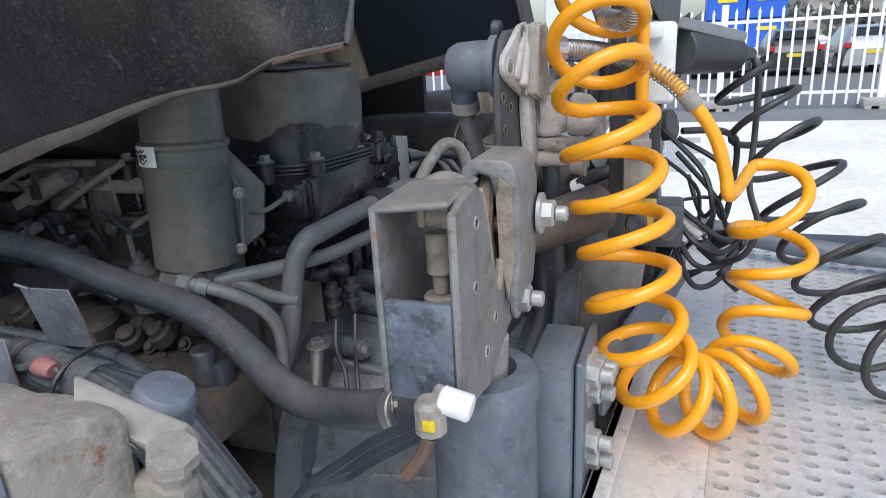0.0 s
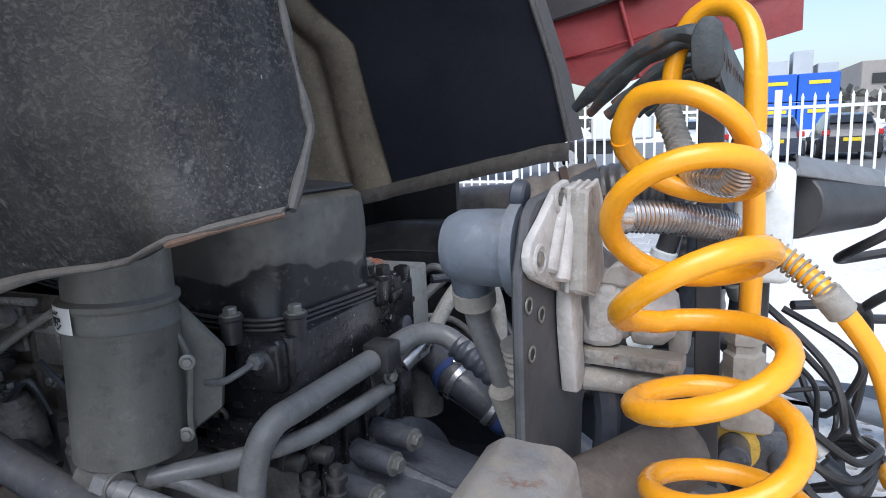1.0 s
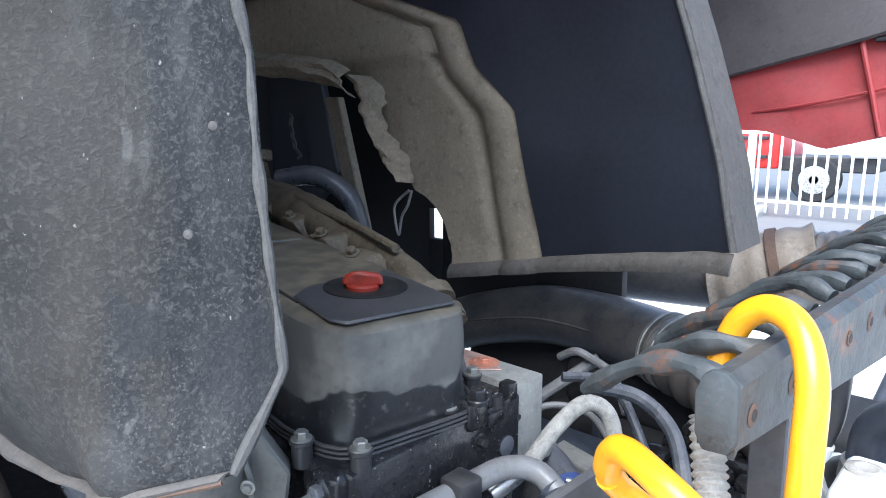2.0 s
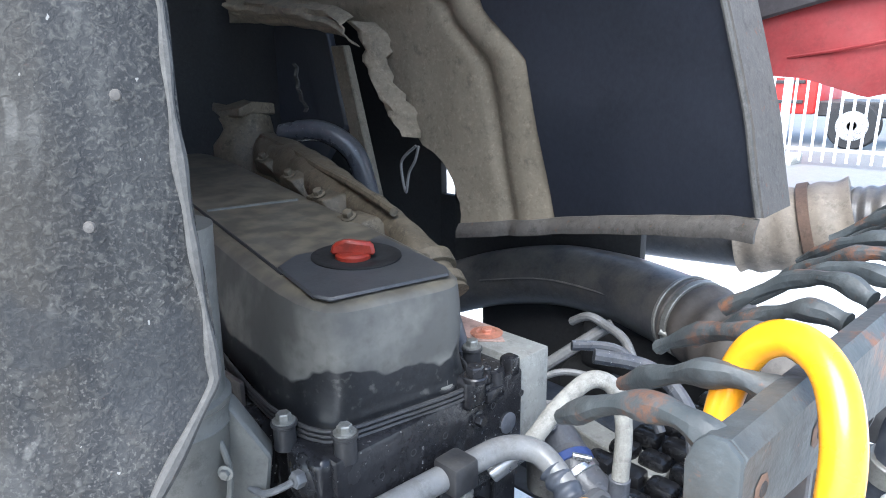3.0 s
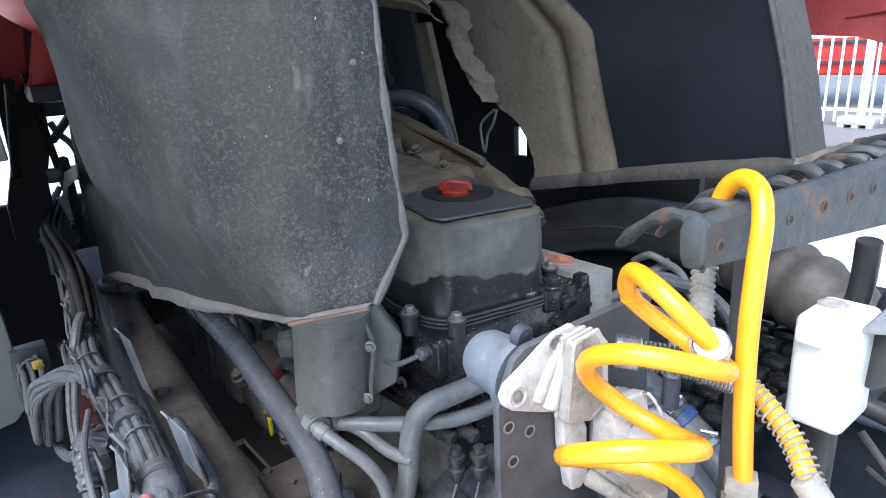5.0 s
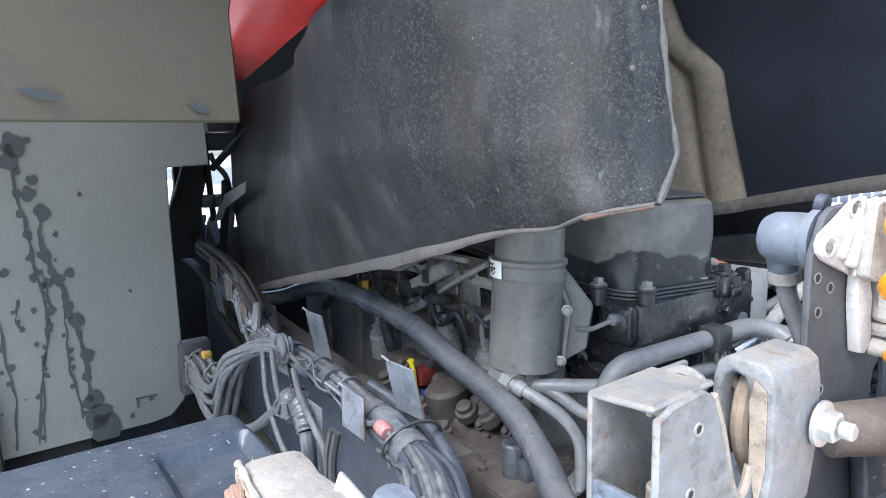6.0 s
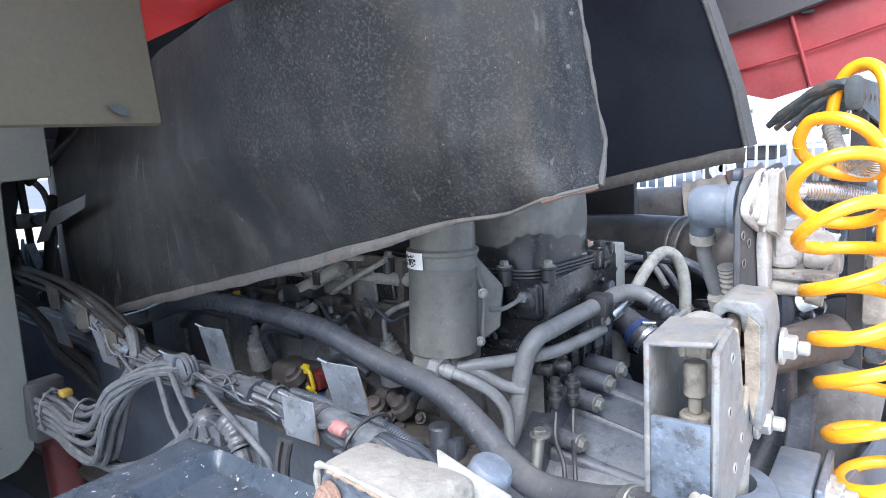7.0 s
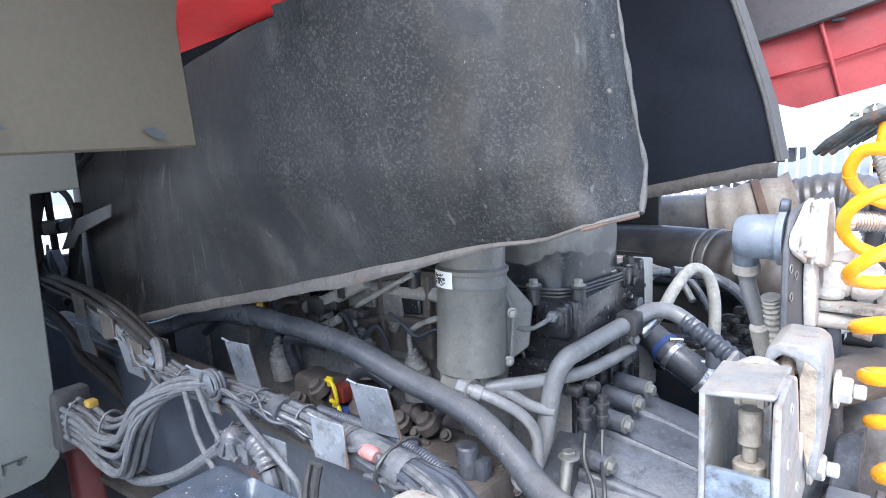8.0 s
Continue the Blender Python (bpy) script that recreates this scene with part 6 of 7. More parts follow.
for pts, r in (([(-1.40, 0.38, 1.26), (-1.35, 0.37, 1.238), (-1.26, 0.36, 1.218), (-1.16, 0.355, 1.225), (-1.02, 0.36, 1.278), (-0.886, 0.37, 1.365)], 0.0105), ([(-1.20, 0.40, 1.37), (-1.16, 0.42, 1.43), (-1.19, 0.44, 1.47), (-1.24, 0.46, 1.48)], 0.012), ([(-1.02, 0.39, 1.45), (-0.98, 0.375, 1.41), (-0.94, 0.365, 1.36), (-0.87, 0.36, 1.30), (-0.80, 0.36, 1.27)], 0.006), ([(-0.97, 0.39, 1.45), (-0.90, 0.37, 1.40), (-0.86, 0.365, 1.37), (-0.82, 0.36, 1.36)], 0.006), ([(-0.86, 0.39, 1.44), (-0.76, 0.36, 1.425), (-0.68, 0.35, 1.395), (-0.645, 0.35, 1.36), (-0.64, 0.35, 1.25)], 0.0055)):
    part("conduit", tube(pts, r, 10), M_CABLE, side_loom)
for dx in (0.0, 0.016):
    part("black_cable", tube([(-0.615 + dx, 0.35, 1.42), (-0.625 + dx, 0.345, 1.37), (-0.63 + dx, 0.345, 1.28)], 0.007, 8), M_BLACK, side_loom, "black cable")
part("white_ferrule", rod((-0.613, 0.345, 1.30), (-0.611, 0.345, 1.335), 0.009), M_WHITE, side_loom, "white ferrule")

blockv = thing("valve_block", (-0.80, 0.36, 1.36), "dusty black valve with ribbed connectors beside the harness", "valve")
VC, VA = Vector((-0.855, 0.385, 1.375)), Vector((0.25, -0.55, 0.8)).normalized()
part("body", joined(lathe(VC, VA, [(-0.02, 0.020), (0.0, 0.034), (0.008, 0.036), (0.012, 0.030), (0.022, 0.022), (0.032, 0.016), (0.036, 0.008)], 24), box((-0.90, 0.365, 1.35), (-0.80, 0.40, 1.385), 0.008, 2)), M_RUBBER, blockv)
for k in range(8):
    u = VA.orthogonal().normalized()
    u = u * math.cos(k * 0.7854) + VA.cross(u) * math.sin(k * 0.7854)
    part("cover_rib", rod(VC + VA * 0.012 + u * 0.034, VC + VA * 0.034 + u * 0.008, 0.0042, 0.003), M_RUBBER, blockv)
    part("cover_screw", rod(VC + VA * 0.008 + u * 0.033, VC + VA * 0.015 + u * 0.033, 0.0036), M_STEELBOLT, blockv)
part("connector", ribbed([(-0.77, 0.36, 1.41), (-0.745, 0.357, 1.40), (-0.725, 0.353, 1.375)], 0.017, 5, 0.08), M_RUBBER, blockv)
part("hose", tube([(-0.725, 0.353, 1.375), (-0.71, 0.35, 1.34), (-0.71, 0.35, 1.25)], 0.013, 10), M_RUBBER, blockv)
part("back_plate", box((-0.76, 0.37, 1.30), (-0.70, 0.374, 1.42), 0.002), M_GREYTAB, blockv, "rusty grey back plate")
redo = part("red_reservoir", joined(box((-1.80, 0.44, 0.90), (-1.73, 0.52, 1.10), 0.02, 3), lathe((-1.765, 0.48, 1.09), (0, 0, 1), [(0, 0.032), (0.02, 0.035), (0.025, 0.02), (0.04, 0.02)], 20)), M_REDRES)
tagged(redo, "small red reservoir below the loom", "reservoir")
for k, (a, b, r) in enumerate((((-2.05, 0.62, 1.45), (-1.78, 0.57, 1.76), 0.014), ((-2.1, 0.62, 1.50), (-1.90, 0.54, 2.0), 0.011), ((-2.15, 0.47, 1.60), (-1.62, 0.47, 1.98), 0.012))):
    ob = part("cab_strut", joined(rod(a, b, r), hexbolt(Vector(a) + Vector((0.01, -r, 0)), (0, -1, 0), 0.012)), M_DEEPBLACK)
    tagged(ob, "black strut of the cab tilt hinge", "strut", "cab hinge struts")
for k in range(2):
    z = 1.40 - 0.05 * k
    ob = part("shaded_hose", tube([(-2.2, 0.5 + 0.05 * k, z + 0.1), (-1.95, 0.52 + 0.03 * k, z + 0.05), (-1.78, 0.52, z - 0.02), (-1.66, 0.56, z - 0.12), (-1.60, 0.60, z - 0.30), (-1.58, 0.62, 0.99)], 0.014, 10), M_DARKHOSE)
    tagged(ob, "dark hose in the shade by the cab hinge", "hose", "hoses by the hinge")
hinge = thing("tilt_bracket", (-2.0, 0.52, 1.5), "black steel bracket of the tilting cab in shade", "bracket")
part("side_arm", prism([(-2.0, y, z) for y, z in ((0.47, 2.02), (0.57, 2.02), (0.585, 1.85), (0.572, 1.76), (0.55, 1.68), (0.55, 1.50), (0.43, 1.50), (0.43, 1.61), (0.468, 1.74))], (-0.03, 0, 0), 0.004), M_DEEPBLACK, hinge)
part("cross_arm", joined(box((-2.02, 0.545, 1.667), (-1.98, 0.70, 1.711), 0.008, 2), rod((-2.0, 0.60, 1.69), (-1.96, 0.60, 1.69), 0.018)), M_BLACK, hinge)
part("brake_hose", tube([(-2.0, 0.59, 1.85), (-2.0, 0.605, 1.815), (-2.0, 0.638, 1.77), (-2.0, 0.65, 1.70), (-2.0, 0.648, 1.62), (-1.98, 0.62, 1.54)], 0.010, 8), M_BLACK, hinge)
part("clevis_plate", prism([(-1.99, 0.56, 1.62), (-1.99, 0.59, 1.62), (-1.99, 0.605, 1.55), (-1.99, 0.585, 1.535)], (-0.01, 0, 0), 0.002), M_STEEL, hinge, "pale blue grey plate")
step = part("cab_side_stay", prism([(-1.66, 0.47, 1.50), (-1.60, 0.47, 1.53), (-1.50, 0.50, 1.44), (-1.56, 0.50, 1.42)], (0, 0.012, 0), 0.004), M_GREYTAB)
tagged(step, "worn grey steel stay below the tunnel wall", "bracket")

# ---- battery box and cast bracket ----
cover = thing("battery_box", (-0.45, -0.05, 1.2), "dusty black moulded plastic box cover with recess", "box cover")


def lid(s, h):
    x, y = -0.615 + 0.37 * s, -0.32 + 0.535 * h
    z = 1.495
    inx = min(1, max(0, (x + 0.535) / 0.012)) * min(1, max(0, (y - 0.08) / 0.012)) * min(1, max(0, (0.195 - y) / 0.012))
    z -= 0.022 * inx
    z -= 0.03 * max(0, (abs(s - 0.5) - 0.44) / 0.06) ** 2 + 0.03 * max(0, (h - 0.95) / 0.05) ** 2
    return Vector((x, y, z + wob(x, y, 0, 9, 0.002)))


part("lid", sheet(lid, 64, 80, (0, 0, -0.01)), M_BOXLID, cover)
part("side", box((-0.605, -0.31, 1.1), (-0.255, 0.205, 1.472), 0.012, 3), M_BOXLID, cover)
blk = thing("cast_bracket", (-0.15, 0.12, 1.4), "pale weathered cast bracket with rusty bolts", "bracket")
TOP = [(-0.243, 0.099), (-0.139, 0.085), (-0.121, 0.139), (-0.160, 0.143), (-0.233, 0.144)]
part("casting", rough(prism([(x, y, 1.430) for x, y in TOP], (0, 0, 0.171), 0.007, 2), 0.003, 35), M_CASTTOP, blk)
part("face_plate", prism([(-0.2415, 0.0965, 1.44), (-0.2415, 0.0965, 1.585), (-0.232, 0.0945, 1.596), (-0.142, 0.0825, 1.594), (-0.140, 0.0825, 1.44)], (0.0004, 0.004, 0), 0.002), M_CASTFACE, blk, "blue grey face plate")
part("rim", sweep(spline([(-0.245, 0.097, 1.45), (-0.245, 0.097, 1.55), (-0.244, 0.0965, 1.588), (-0.236, 0.0945, 1.599), (-0.200, 0.090, 1.600), (-0.142, 0.083, 1.599)], 6), lambda s: 0.0030 + 0.0008 * math.sin(s * 37), 8), M_DUSTSTEEL, blk, "pale chipped rim")
part("rim_rust", sweep(spline([(-0.225, 0.0905, 1.5985), (-0.200, 0.0870, 1.5990), (-0.160, 0.0820, 1.5985)], 6), lambda s: 0.0018 + 0.0009 * math.sin(s * 31), 6), M_RUSTDUST, blk, "rusty chipped edge")
part("bolt", joined(hexbolt((-0.224, 0.091, 1.578), (-0.15, -1, 0), 0.0085, 0.012), rough(rod((-0.224, 0.092, 1.578), (-0.2255, 0.083, 1.578), 0.011), 0.001, 90, 1)), M_ORANGERUST, blk, "thick rusty bolt")
lug = part("lug", rough(box((-0.178, 0.064, 1.43), (-0.139, 0.090, 1.577), 0.006, 2), 0.0015, 60, 1), M_CASTFACE, blk, "blue grey projecting lug")
part("lug_edge", rough(tube([(-0.177, 0.066, 1.48), (-0.177, 0.0655, 1.566), (-0.173, 0.066, 1.577), (-0.145, 0.064, 1.577)], 0.0035, 8), 0.001, 80, 1), M_ORANGERUST, lug, "rusty worn lug edge")
part("flange", rough(prism([(-0.163, 0.146, 1.611), (-0.104, 0.162, 1.578), (-0.108, 0.142, 1.572), (-0.150, 0.132, 1.598)], (0.0, 0.010, -0.016), 0.003, 2), 0.0012, 60, 1), M_DUSTSTEEL, blk, "tilted pale grey flange")
part("nut", rough(joined(lathe((-0.106, 0.145, 1.548), (0.3, -0.15, 1), [(0, 0.013), (0.010, 0.013), (0.011, 0.010), (0.020, 0.010), (0.021, 0.0135), (0.030, 0.0135)], 8), box((-0.130, 0.135, 1.52), (-0.100, 0.160, 1.556), 0.004)), 0.001, 80, 1), M_CASTTOP, blk, "dust caked nut stack")
part("rubber_boot", lathe((-0.138, 0.172, 1.566), (0.45, 0.1, 1), [(0, 0.020), (0.016, 0.0185), (0.024, 0.0175), (0.027, 0.015), (0.028, 0.006)], 24), M_CASTFACE, blk, "blue grey rubber boot")

# ---- cab lock ----
latch = thing("cab_lock_bracket", (0.0, 0.38, 1.5), "galvanised cab lock bracket caked in pale dust", "bracket")
part("left_cheek", box((-0.046, 0.285, 1.535), (-0.0405, 0.40, 1.670), 0.002), M_GALV, latch)
part("right_cheek", prism([(0.008, y, z) for y, z in ((0.285, 1.525), (0.285, 1.668), (0.30, 1.674), (0.336, 1.677), (0.349, 1.669), (0.361, 1.64), (0.376, 1.594), (0.387, 1.579), (0.398, 1.584), (0.404, 1.60), (0.412, 1.60), (0.440, 1.57), (0.43, 1.535), (0.40, 1.53), (0.36, 1.51))], (0.006, 0, 0), 0.002), M_GALV, latch)
part("front_plate", box((-0.0405, 0.286, 1.532), (0.008, 0.292, 1.606), 0.0015), M_GALVBLUE, latch, "bluish galvanised front plate")
part("top_plate", joined(prism([(-0.0465, 0.285, 1.666), (0.010, 0.285, 1.671), (0.010, 0.355, 1.674), (-0.01, 0.352, 1.672), (-0.02, 0.35, 1.672), (-0.0465, 0.36, 1.668)], (0, 0, 0.005), 0.002), tube([(-0.035, 0.352, 1.668), (-0.02, 0.358, 1.676), (-0.005, 0.357, 1.674), (0.0, 0.352, 1.668)], 0.005, 8)), M_GALV, latch)
part("back_plate", box((-0.0405, 0.395, 1.535), (-0.012, 0.401, 1.64), 0.0015), M_GALV, latch)
JAW = [(-0.023, 1.59), (-0.023, 1.660), (-0.019, 1.675), (-0.009, 1.682), (0.017, 1.681), (0.025, 1.674), (0.028, 1.655), (0.028, 1.60), (0.024, 1.555), (0.015, 1.562), (0.010, 1.60), (0.008, 1.652), (0.004, 1.667), (-0.006, 1.670), (-0.013, 1.664), (-0.016, 1.650), (-0.017, 1.59)]
part("rear_jaw", rough(prism([(x, 0.404, z) for x, z in JAW], (0, 0.070, 0), 0.003, 2), 0.0008, 60, 1), M_GALV, latch, "dust caked arched rear jaw")
part("jaw_dust", rough(prism([(0.0105, 0.4035, 1.60), (0.0090, 0.4035, 1.65), (0.012, 0.4035, 1.668), (0.022, 0.4035, 1.660), (0.0235, 0.4035, 1.60), (0.018, 0.4035, 1.566)], (0, -0.0012, 0), 0.0004), 0.0006, 90, 1), M_TANDUST, latch, "tan dust caked on the jaw")
part("notch_dust", tube([(0.011, y, z) for y, z in ((0.350, 1.669), (0.3625, 1.640), (0.3775, 1.594), (0.388, 1.5795), (0.397, 1.584), (0.403, 1.600))], 0.0036, 8), M_TANDUST, latch, "tan dust in the notch")
part("jaw_slot", box((-0.017, 0.466, 1.56), (0.009, 0.473, 1.668), 0.002), M_RUST, latch, "brown rusty slot of the jaw")
part("hook", joined(tube([(-0.004, 0.432, 1.662), (-0.004, 0.420, 1.650), (-0.005, 0.417, 1.615), (-0.003, 0.430, 1.58)], 0.0075, 10), rod((-0.016, 0.426, 1.652), (0.008, 0.426, 1.652), 0.006), rod((-0.016, 0.43, 1.622), (0.008, 0.43, 1.622), 0.007), hexbolt((-0.004, 0.416, 1.640), (0, -1, 0), 0.005, 0.004)), M_RUSTDUST, latch, "brown hook inside the jaw")
part("clevis", joined(rod((-0.018, 0.34, 1.54), (-0.018, 0.34, 1.592), 0.0135), rod((-0.018, 0.34, 1.592), (-0.018, 0.34, 1.612), 0.006), rod((-0.018, 0.34, 1.608), (-0.018, 0.34, 1.64), 0.010), rod((-0.032, 0.34, 1.652), (-0.004, 0.34, 1.652), 0.008), box((-0.03, 0.33, 1.645), (-0.024, 0.35, 1.665), 0.002), box((-0.012, 0.33, 1.645), (-0.006, 0.35, 1.665), 0.002)), M_RUSTDUST2, latch, "dusty actuator rod and clevis")
for p, r in (((0.032, 0.470, 1.622), 0.0125), ((0.016, 0.44, 1.552), 0.0125)):
    b = part("bolt", hexbolt(p, (1, 0, 0), r, 0.013), M_ZINCBOLT, latch, "zinc hex bolt")
    part("thread", rod(Vector(p) + Vector((0.013, 0, 0)), Vector(p) + Vector((0.024, 0, 0)), 0.007), M_ZINCBOLT, b)
for y, z in ((0.329, 1.651), (0.322, 1.606), (0.372, 1.562), (0.345, 1.545)):
    hole = part("hole", lathe((0.0140, y, z), (1, 0, 0), [(0, 0.0052), (0.0012, 0.0050), (0.0012, 0.0034), (0.0002, 0.003)], 14), M_DUSTSTEEL, latch, "pale rimmed hole")
    part("hole_shadow", lathe((0.0141, y, z), (1, 0, 0), [(0, 0.0034), (0.0007, 0.0030), (0.0004, 0.001)], 12), M_DARK, hole)
spring = thing("air_spring", (0.0, 0.41, 1.1), "blue grey cab air spring cylinder", "air spring")
part("body", lathe((-0.008, 0.405, 1.05), (0, 0, 1), [(0, 0.05), (0.36, 0.047), (0.415, 0.047), (0.425, 0.050), (0.440, 0.050), (0.447, 0.046), (0.449, 0.030), (0.430, 0.026)], 36), M_CASTFACE, spring)
part("piston", rod((-0.008, 0.405, 1.47), (-0.006, 0.405, 1.53), 0.022), M_DUSTSTEEL, spring, "dusty steel rod")
vf = thing("valve_fitting", (0.0, 0.28, 1.5), "small brass and white push-in air fitting", "fitting")
part("stem", rod((-0.003, 0.30, 1.56), (-0.003, 0.285, 1.525), 0.008), M_DUSTSTEEL, vf)
part("white_cap", rod((0.002, 0.272, 1.545), (0.024, 0.272, 1.540), 0.0095), M_WHITE, vf, "off-white cap")
part("body", joined(lathe((-0.004, 0.268, 1.522), (0, 0, 1), [(0, 0.011), (0.02, 0.011), (0.024, 0.008)], 10), rod((-0.004, 0.268, 1.53), (-0.004, 0.258, 1.53), 0.007)), M_DUSTSTEEL, vf)
part("yellow_mark", box((-0.006, 0.256, 1.528), (0.003, 0.259, 1.536), 0.001), M_YCLIP, vf, "yellow mark")
part("lever", tube([(-0.004, 0.262, 1.52), (-0.008, 0.257, 1.508), (-0.018, 0.25, 1.495)], 0.005, 8), M_RUST, vf, "rusty lever")
for k in range(3):
    part("hose", tube([(-0.012, 0.272, 1.525 - 0.006 * k), (-0.06, 0.295, 1.485 - 0.008 * k), (-0.10, 0.318, 1.445 - 0.008 * k), (-0.15, 0.325, 1.40), (-0.2, 0.33, 1.33)], 0.0062, 8), M_BLUEHOSE, vf, "dark blue air hose")
cross = thing("cross_member", (0.05, 0.5, 1.1), "blue grey painted cross member with bolted plates", "cross member")
part("beam", box((0.02, 0.455, 1.05), (0.062, 0.56, 1.475), 0.004), M_STEEL, cross)
part("plate", prism([(0.064, 0.47, 1.475), (0.064, 0.585, 1.47), (0.064, 0.60, 1.05), (0.064, 0.45, 1.05)], (0.008, 0, 0), 0.002), M_STEEL, cross, "blue grey bolted plate")
for y, z in ((0.50, 1.452), (0.515, 1.425), (0.50, 1.375), (0.515, 1.345), (0.54, 1.44)):
    b = part("bolt", hexbolt((0.072, y, z), (1, -0.2, 0), 0.013, 0.014), M_ZINCBOLT, cross, "zinc hex bolt")
    part("thread", rod((0.085, y - 0.002, z), (0.098, y - 0.004, z), 0.008), M_ZINCBOLT, b)
part("strut", prism([(0.075, 0.57, 1.435), (0.165, 1.02, 1.435), (0.165, 1.02, 1.36), (0.075, 0.57, 1.36)], (0.008, -0.002, 0), 0.002), M_STEEL, cross, "blue grey side strut")
low = thing("steering_gear", (0.0, 0.75, 1.2), "dark cast parts between the rail and the engine", "gear housing")
part("housing", joined(lathe((0.0, 0.70, 1.25), (0.25, 0.2, 1), [(0, 0.06), (0.18, 0.05), (0.22, 0.06), (0.26, 0.055), (0.28, 0.03)], 24), box((-0.02, 0.72, 1.0), (0.08, 0.9, 1.40), 0.02, 3)), M_CAST, low)
part("pipe", rod((-0.02, 0.60, 1.56), (0.06, 0.70, 1.57), 0.026, 0.03), M_CAST2, low, "brown dusty pipe stub")
part("hose", tube([(0.0, 0.66, 1.55), (0.0, 0.68, 1.45), (-0.03, 0.70, 1.35), (-0.05, 0.7, 1.2)], 0.022, 12), M_RUBBER, low)
part("lever", prism([(0.02, 0.62, 1.50), (0.05, 0.62, 1.52), (0.04, 0.60, 1.30), (0.0, 0.60, 1.25)], (0, 0.02, 0), 0.003), M_GREYCAST, low)
part("brass_tag", joined(lathe((0.10, 0.80, 1.53), (0, -1, 0.2), [(0, 0.022), (0.004, 0.022)], 20), box((0.09, 0.795, 1.545), (0.125, 0.80, 1.56), 0.002)), M_BRASS, low, "yellow brass tag")

# ---- air valve on its plate ----
valve = thing("air_valve", (-0.03, 0.61, 1.5), "pale alloy air valve on a black plate with blue grey elbow", "valve")
part("plate", prism([(-0.037, y, z) for y, z in ((0.574, 1.44), (0.573, 1.735), (0.590, 1.772), (0.602, 1.780), (0.745, 1.790), (0.755, 1.782), (0.755, 1.66), (0.70, 1.60), (0.68, 1.44))], (0.007, 0, 0), 0.002), M_BAR2, valve, "black steel plate")
for y, z in ((0.584, 1.714), (0.588, 1.680), (0.606, 1.702), (0.600, 1.60)):
    hole = part("hole", lathe((-0.0295, y, z), (1, 0, 0), [(0, 0.0058), (0.001, 0.0058), (0.001, 0.0042), (0.0, 0.004)], 12), M_STEELBOLT, valve)
    part("hole_shadow", lathe((-0.0294, y, z), (1, 0, 0), [(0, 0.0042), (0.0006, 0.0040), (0.0004, 0.002)], 12), M_DARK, hole)
FLANGE = [(0.5735, 1.748), (0.5755, 1.738), (0.584, 1.731), (0.645, 1.707), (0.655, 1.712), (0.660, 1.74), (0.659, 1.780), (0.648, 1.789), (0.630, 1.786), (0.618, 1.780), (0.578, 1.756)]
part("flange", rough(prism([(-0.0300, y, z) for y, z in FLANGE], (0.0065, 0, 0), 0.002, 2), 0.0009, 60, 1), M_WHITECAST, valve, "white alloy flange with two lobes")
for a, b, r0, r1 in (((-0.026, 0.609, 1.730), (-0.023, 0.636, 1.780), 0.0070, 0.0050), ((-0.022, 0.620, 1.722), (-0.019, 0.640, 1.784), 0.0080, 0.0055)):
    part("flute", rod(a, b, r0, r1, 0.002), M_WHITECAST, valve, "rounded flute of the cover")
part("cover_body", rough(prism([(-0.0240, y, z) for y, z in ((0.6248, 1.714), (0.6312, 1.783), (0.655, 1.787), (0.6665, 1.771), (0.6695, 1.719), (0.650, 1.7055))], (0.019, 0, 0), 0.002, 1), 0.0012, 50, 1), M_ALLOY, valve, "corroded alloy valve cover")
for k, x in enumerate((-0.0195, -0.0140, -0.0085)):
    part("cover_rib", rough(prism([(x, y + 0.002 * k, z) for y, z in ((0.6235, 1.713), (0.6300, 1.784), (0.655, 1.788), (0.668, 1.772), (0.671, 1.718), (0.650, 1.704))], (0.0030, 0, 0), 0.0008, 1), 0.0010, 90, 1), M_WHITECAST, valve, "thin rib of the valve cover")
for y, z in ((0.5885, 1.7435), (0.629, 1.777)):
    b = part("bolt_seat", lathe((-0.0236, y, z), (1, 0, 0), [(0, 0.0105), (0.0012, 0.0105), (0.0020, 0.0085), (0.0004, 0.0072)], 20), M_WHITECAST, valve, "worn white bolt seat")
    part("bolt", hexbolt((-0.0232, y, z), (1, 0, 0), 0.0052, 0.002, False), M_STEELBOLT, b, "grey bolt")
part("side_plate", rough(prism([(-0.029, y, z) for y, z in ((0.632, 1.712), (0.655, 1.706), (0.661, 1.69), (0.664, 1.64), (0.656, 1.630), (0.643, 1.633), (0.634, 1.68))], (0.012, 0, 0), 0.002, 2), 0.0012, 60, 1), M_WHITECAST, valve, "white corroded plate")
part("valve_body", rough(joined(rod((-0.026, 0.690, 1.688), (0.012, 0.695, 1.690), 0.027, bev=0.008), box((-0.026, 0.668, 1.660), (0.006, 0.715, 1.712), 0.008, 2)), 0.003, 45, 1), M_WHITECAST, valve, "lumpy dust caked valve body")
part("end_cap", lathe((0.010, 0.697, 1.684), (1, 0.1, -0.05), [(0, 0.019), (0.003, 0.0245), (0.012, 0.0255), (0.024, 0.0235), (0.032, 0.016), (0.034, 0.006)], 26), M_WHITECAST, valve, "rounded alloy end cap")
part("end_block", rough(box((0.036, 0.700, 1.652), (0.050, 0.722, 1.682), 0.002), 0.001, 50, 1), M_ALLOY, valve, "grey square end block")
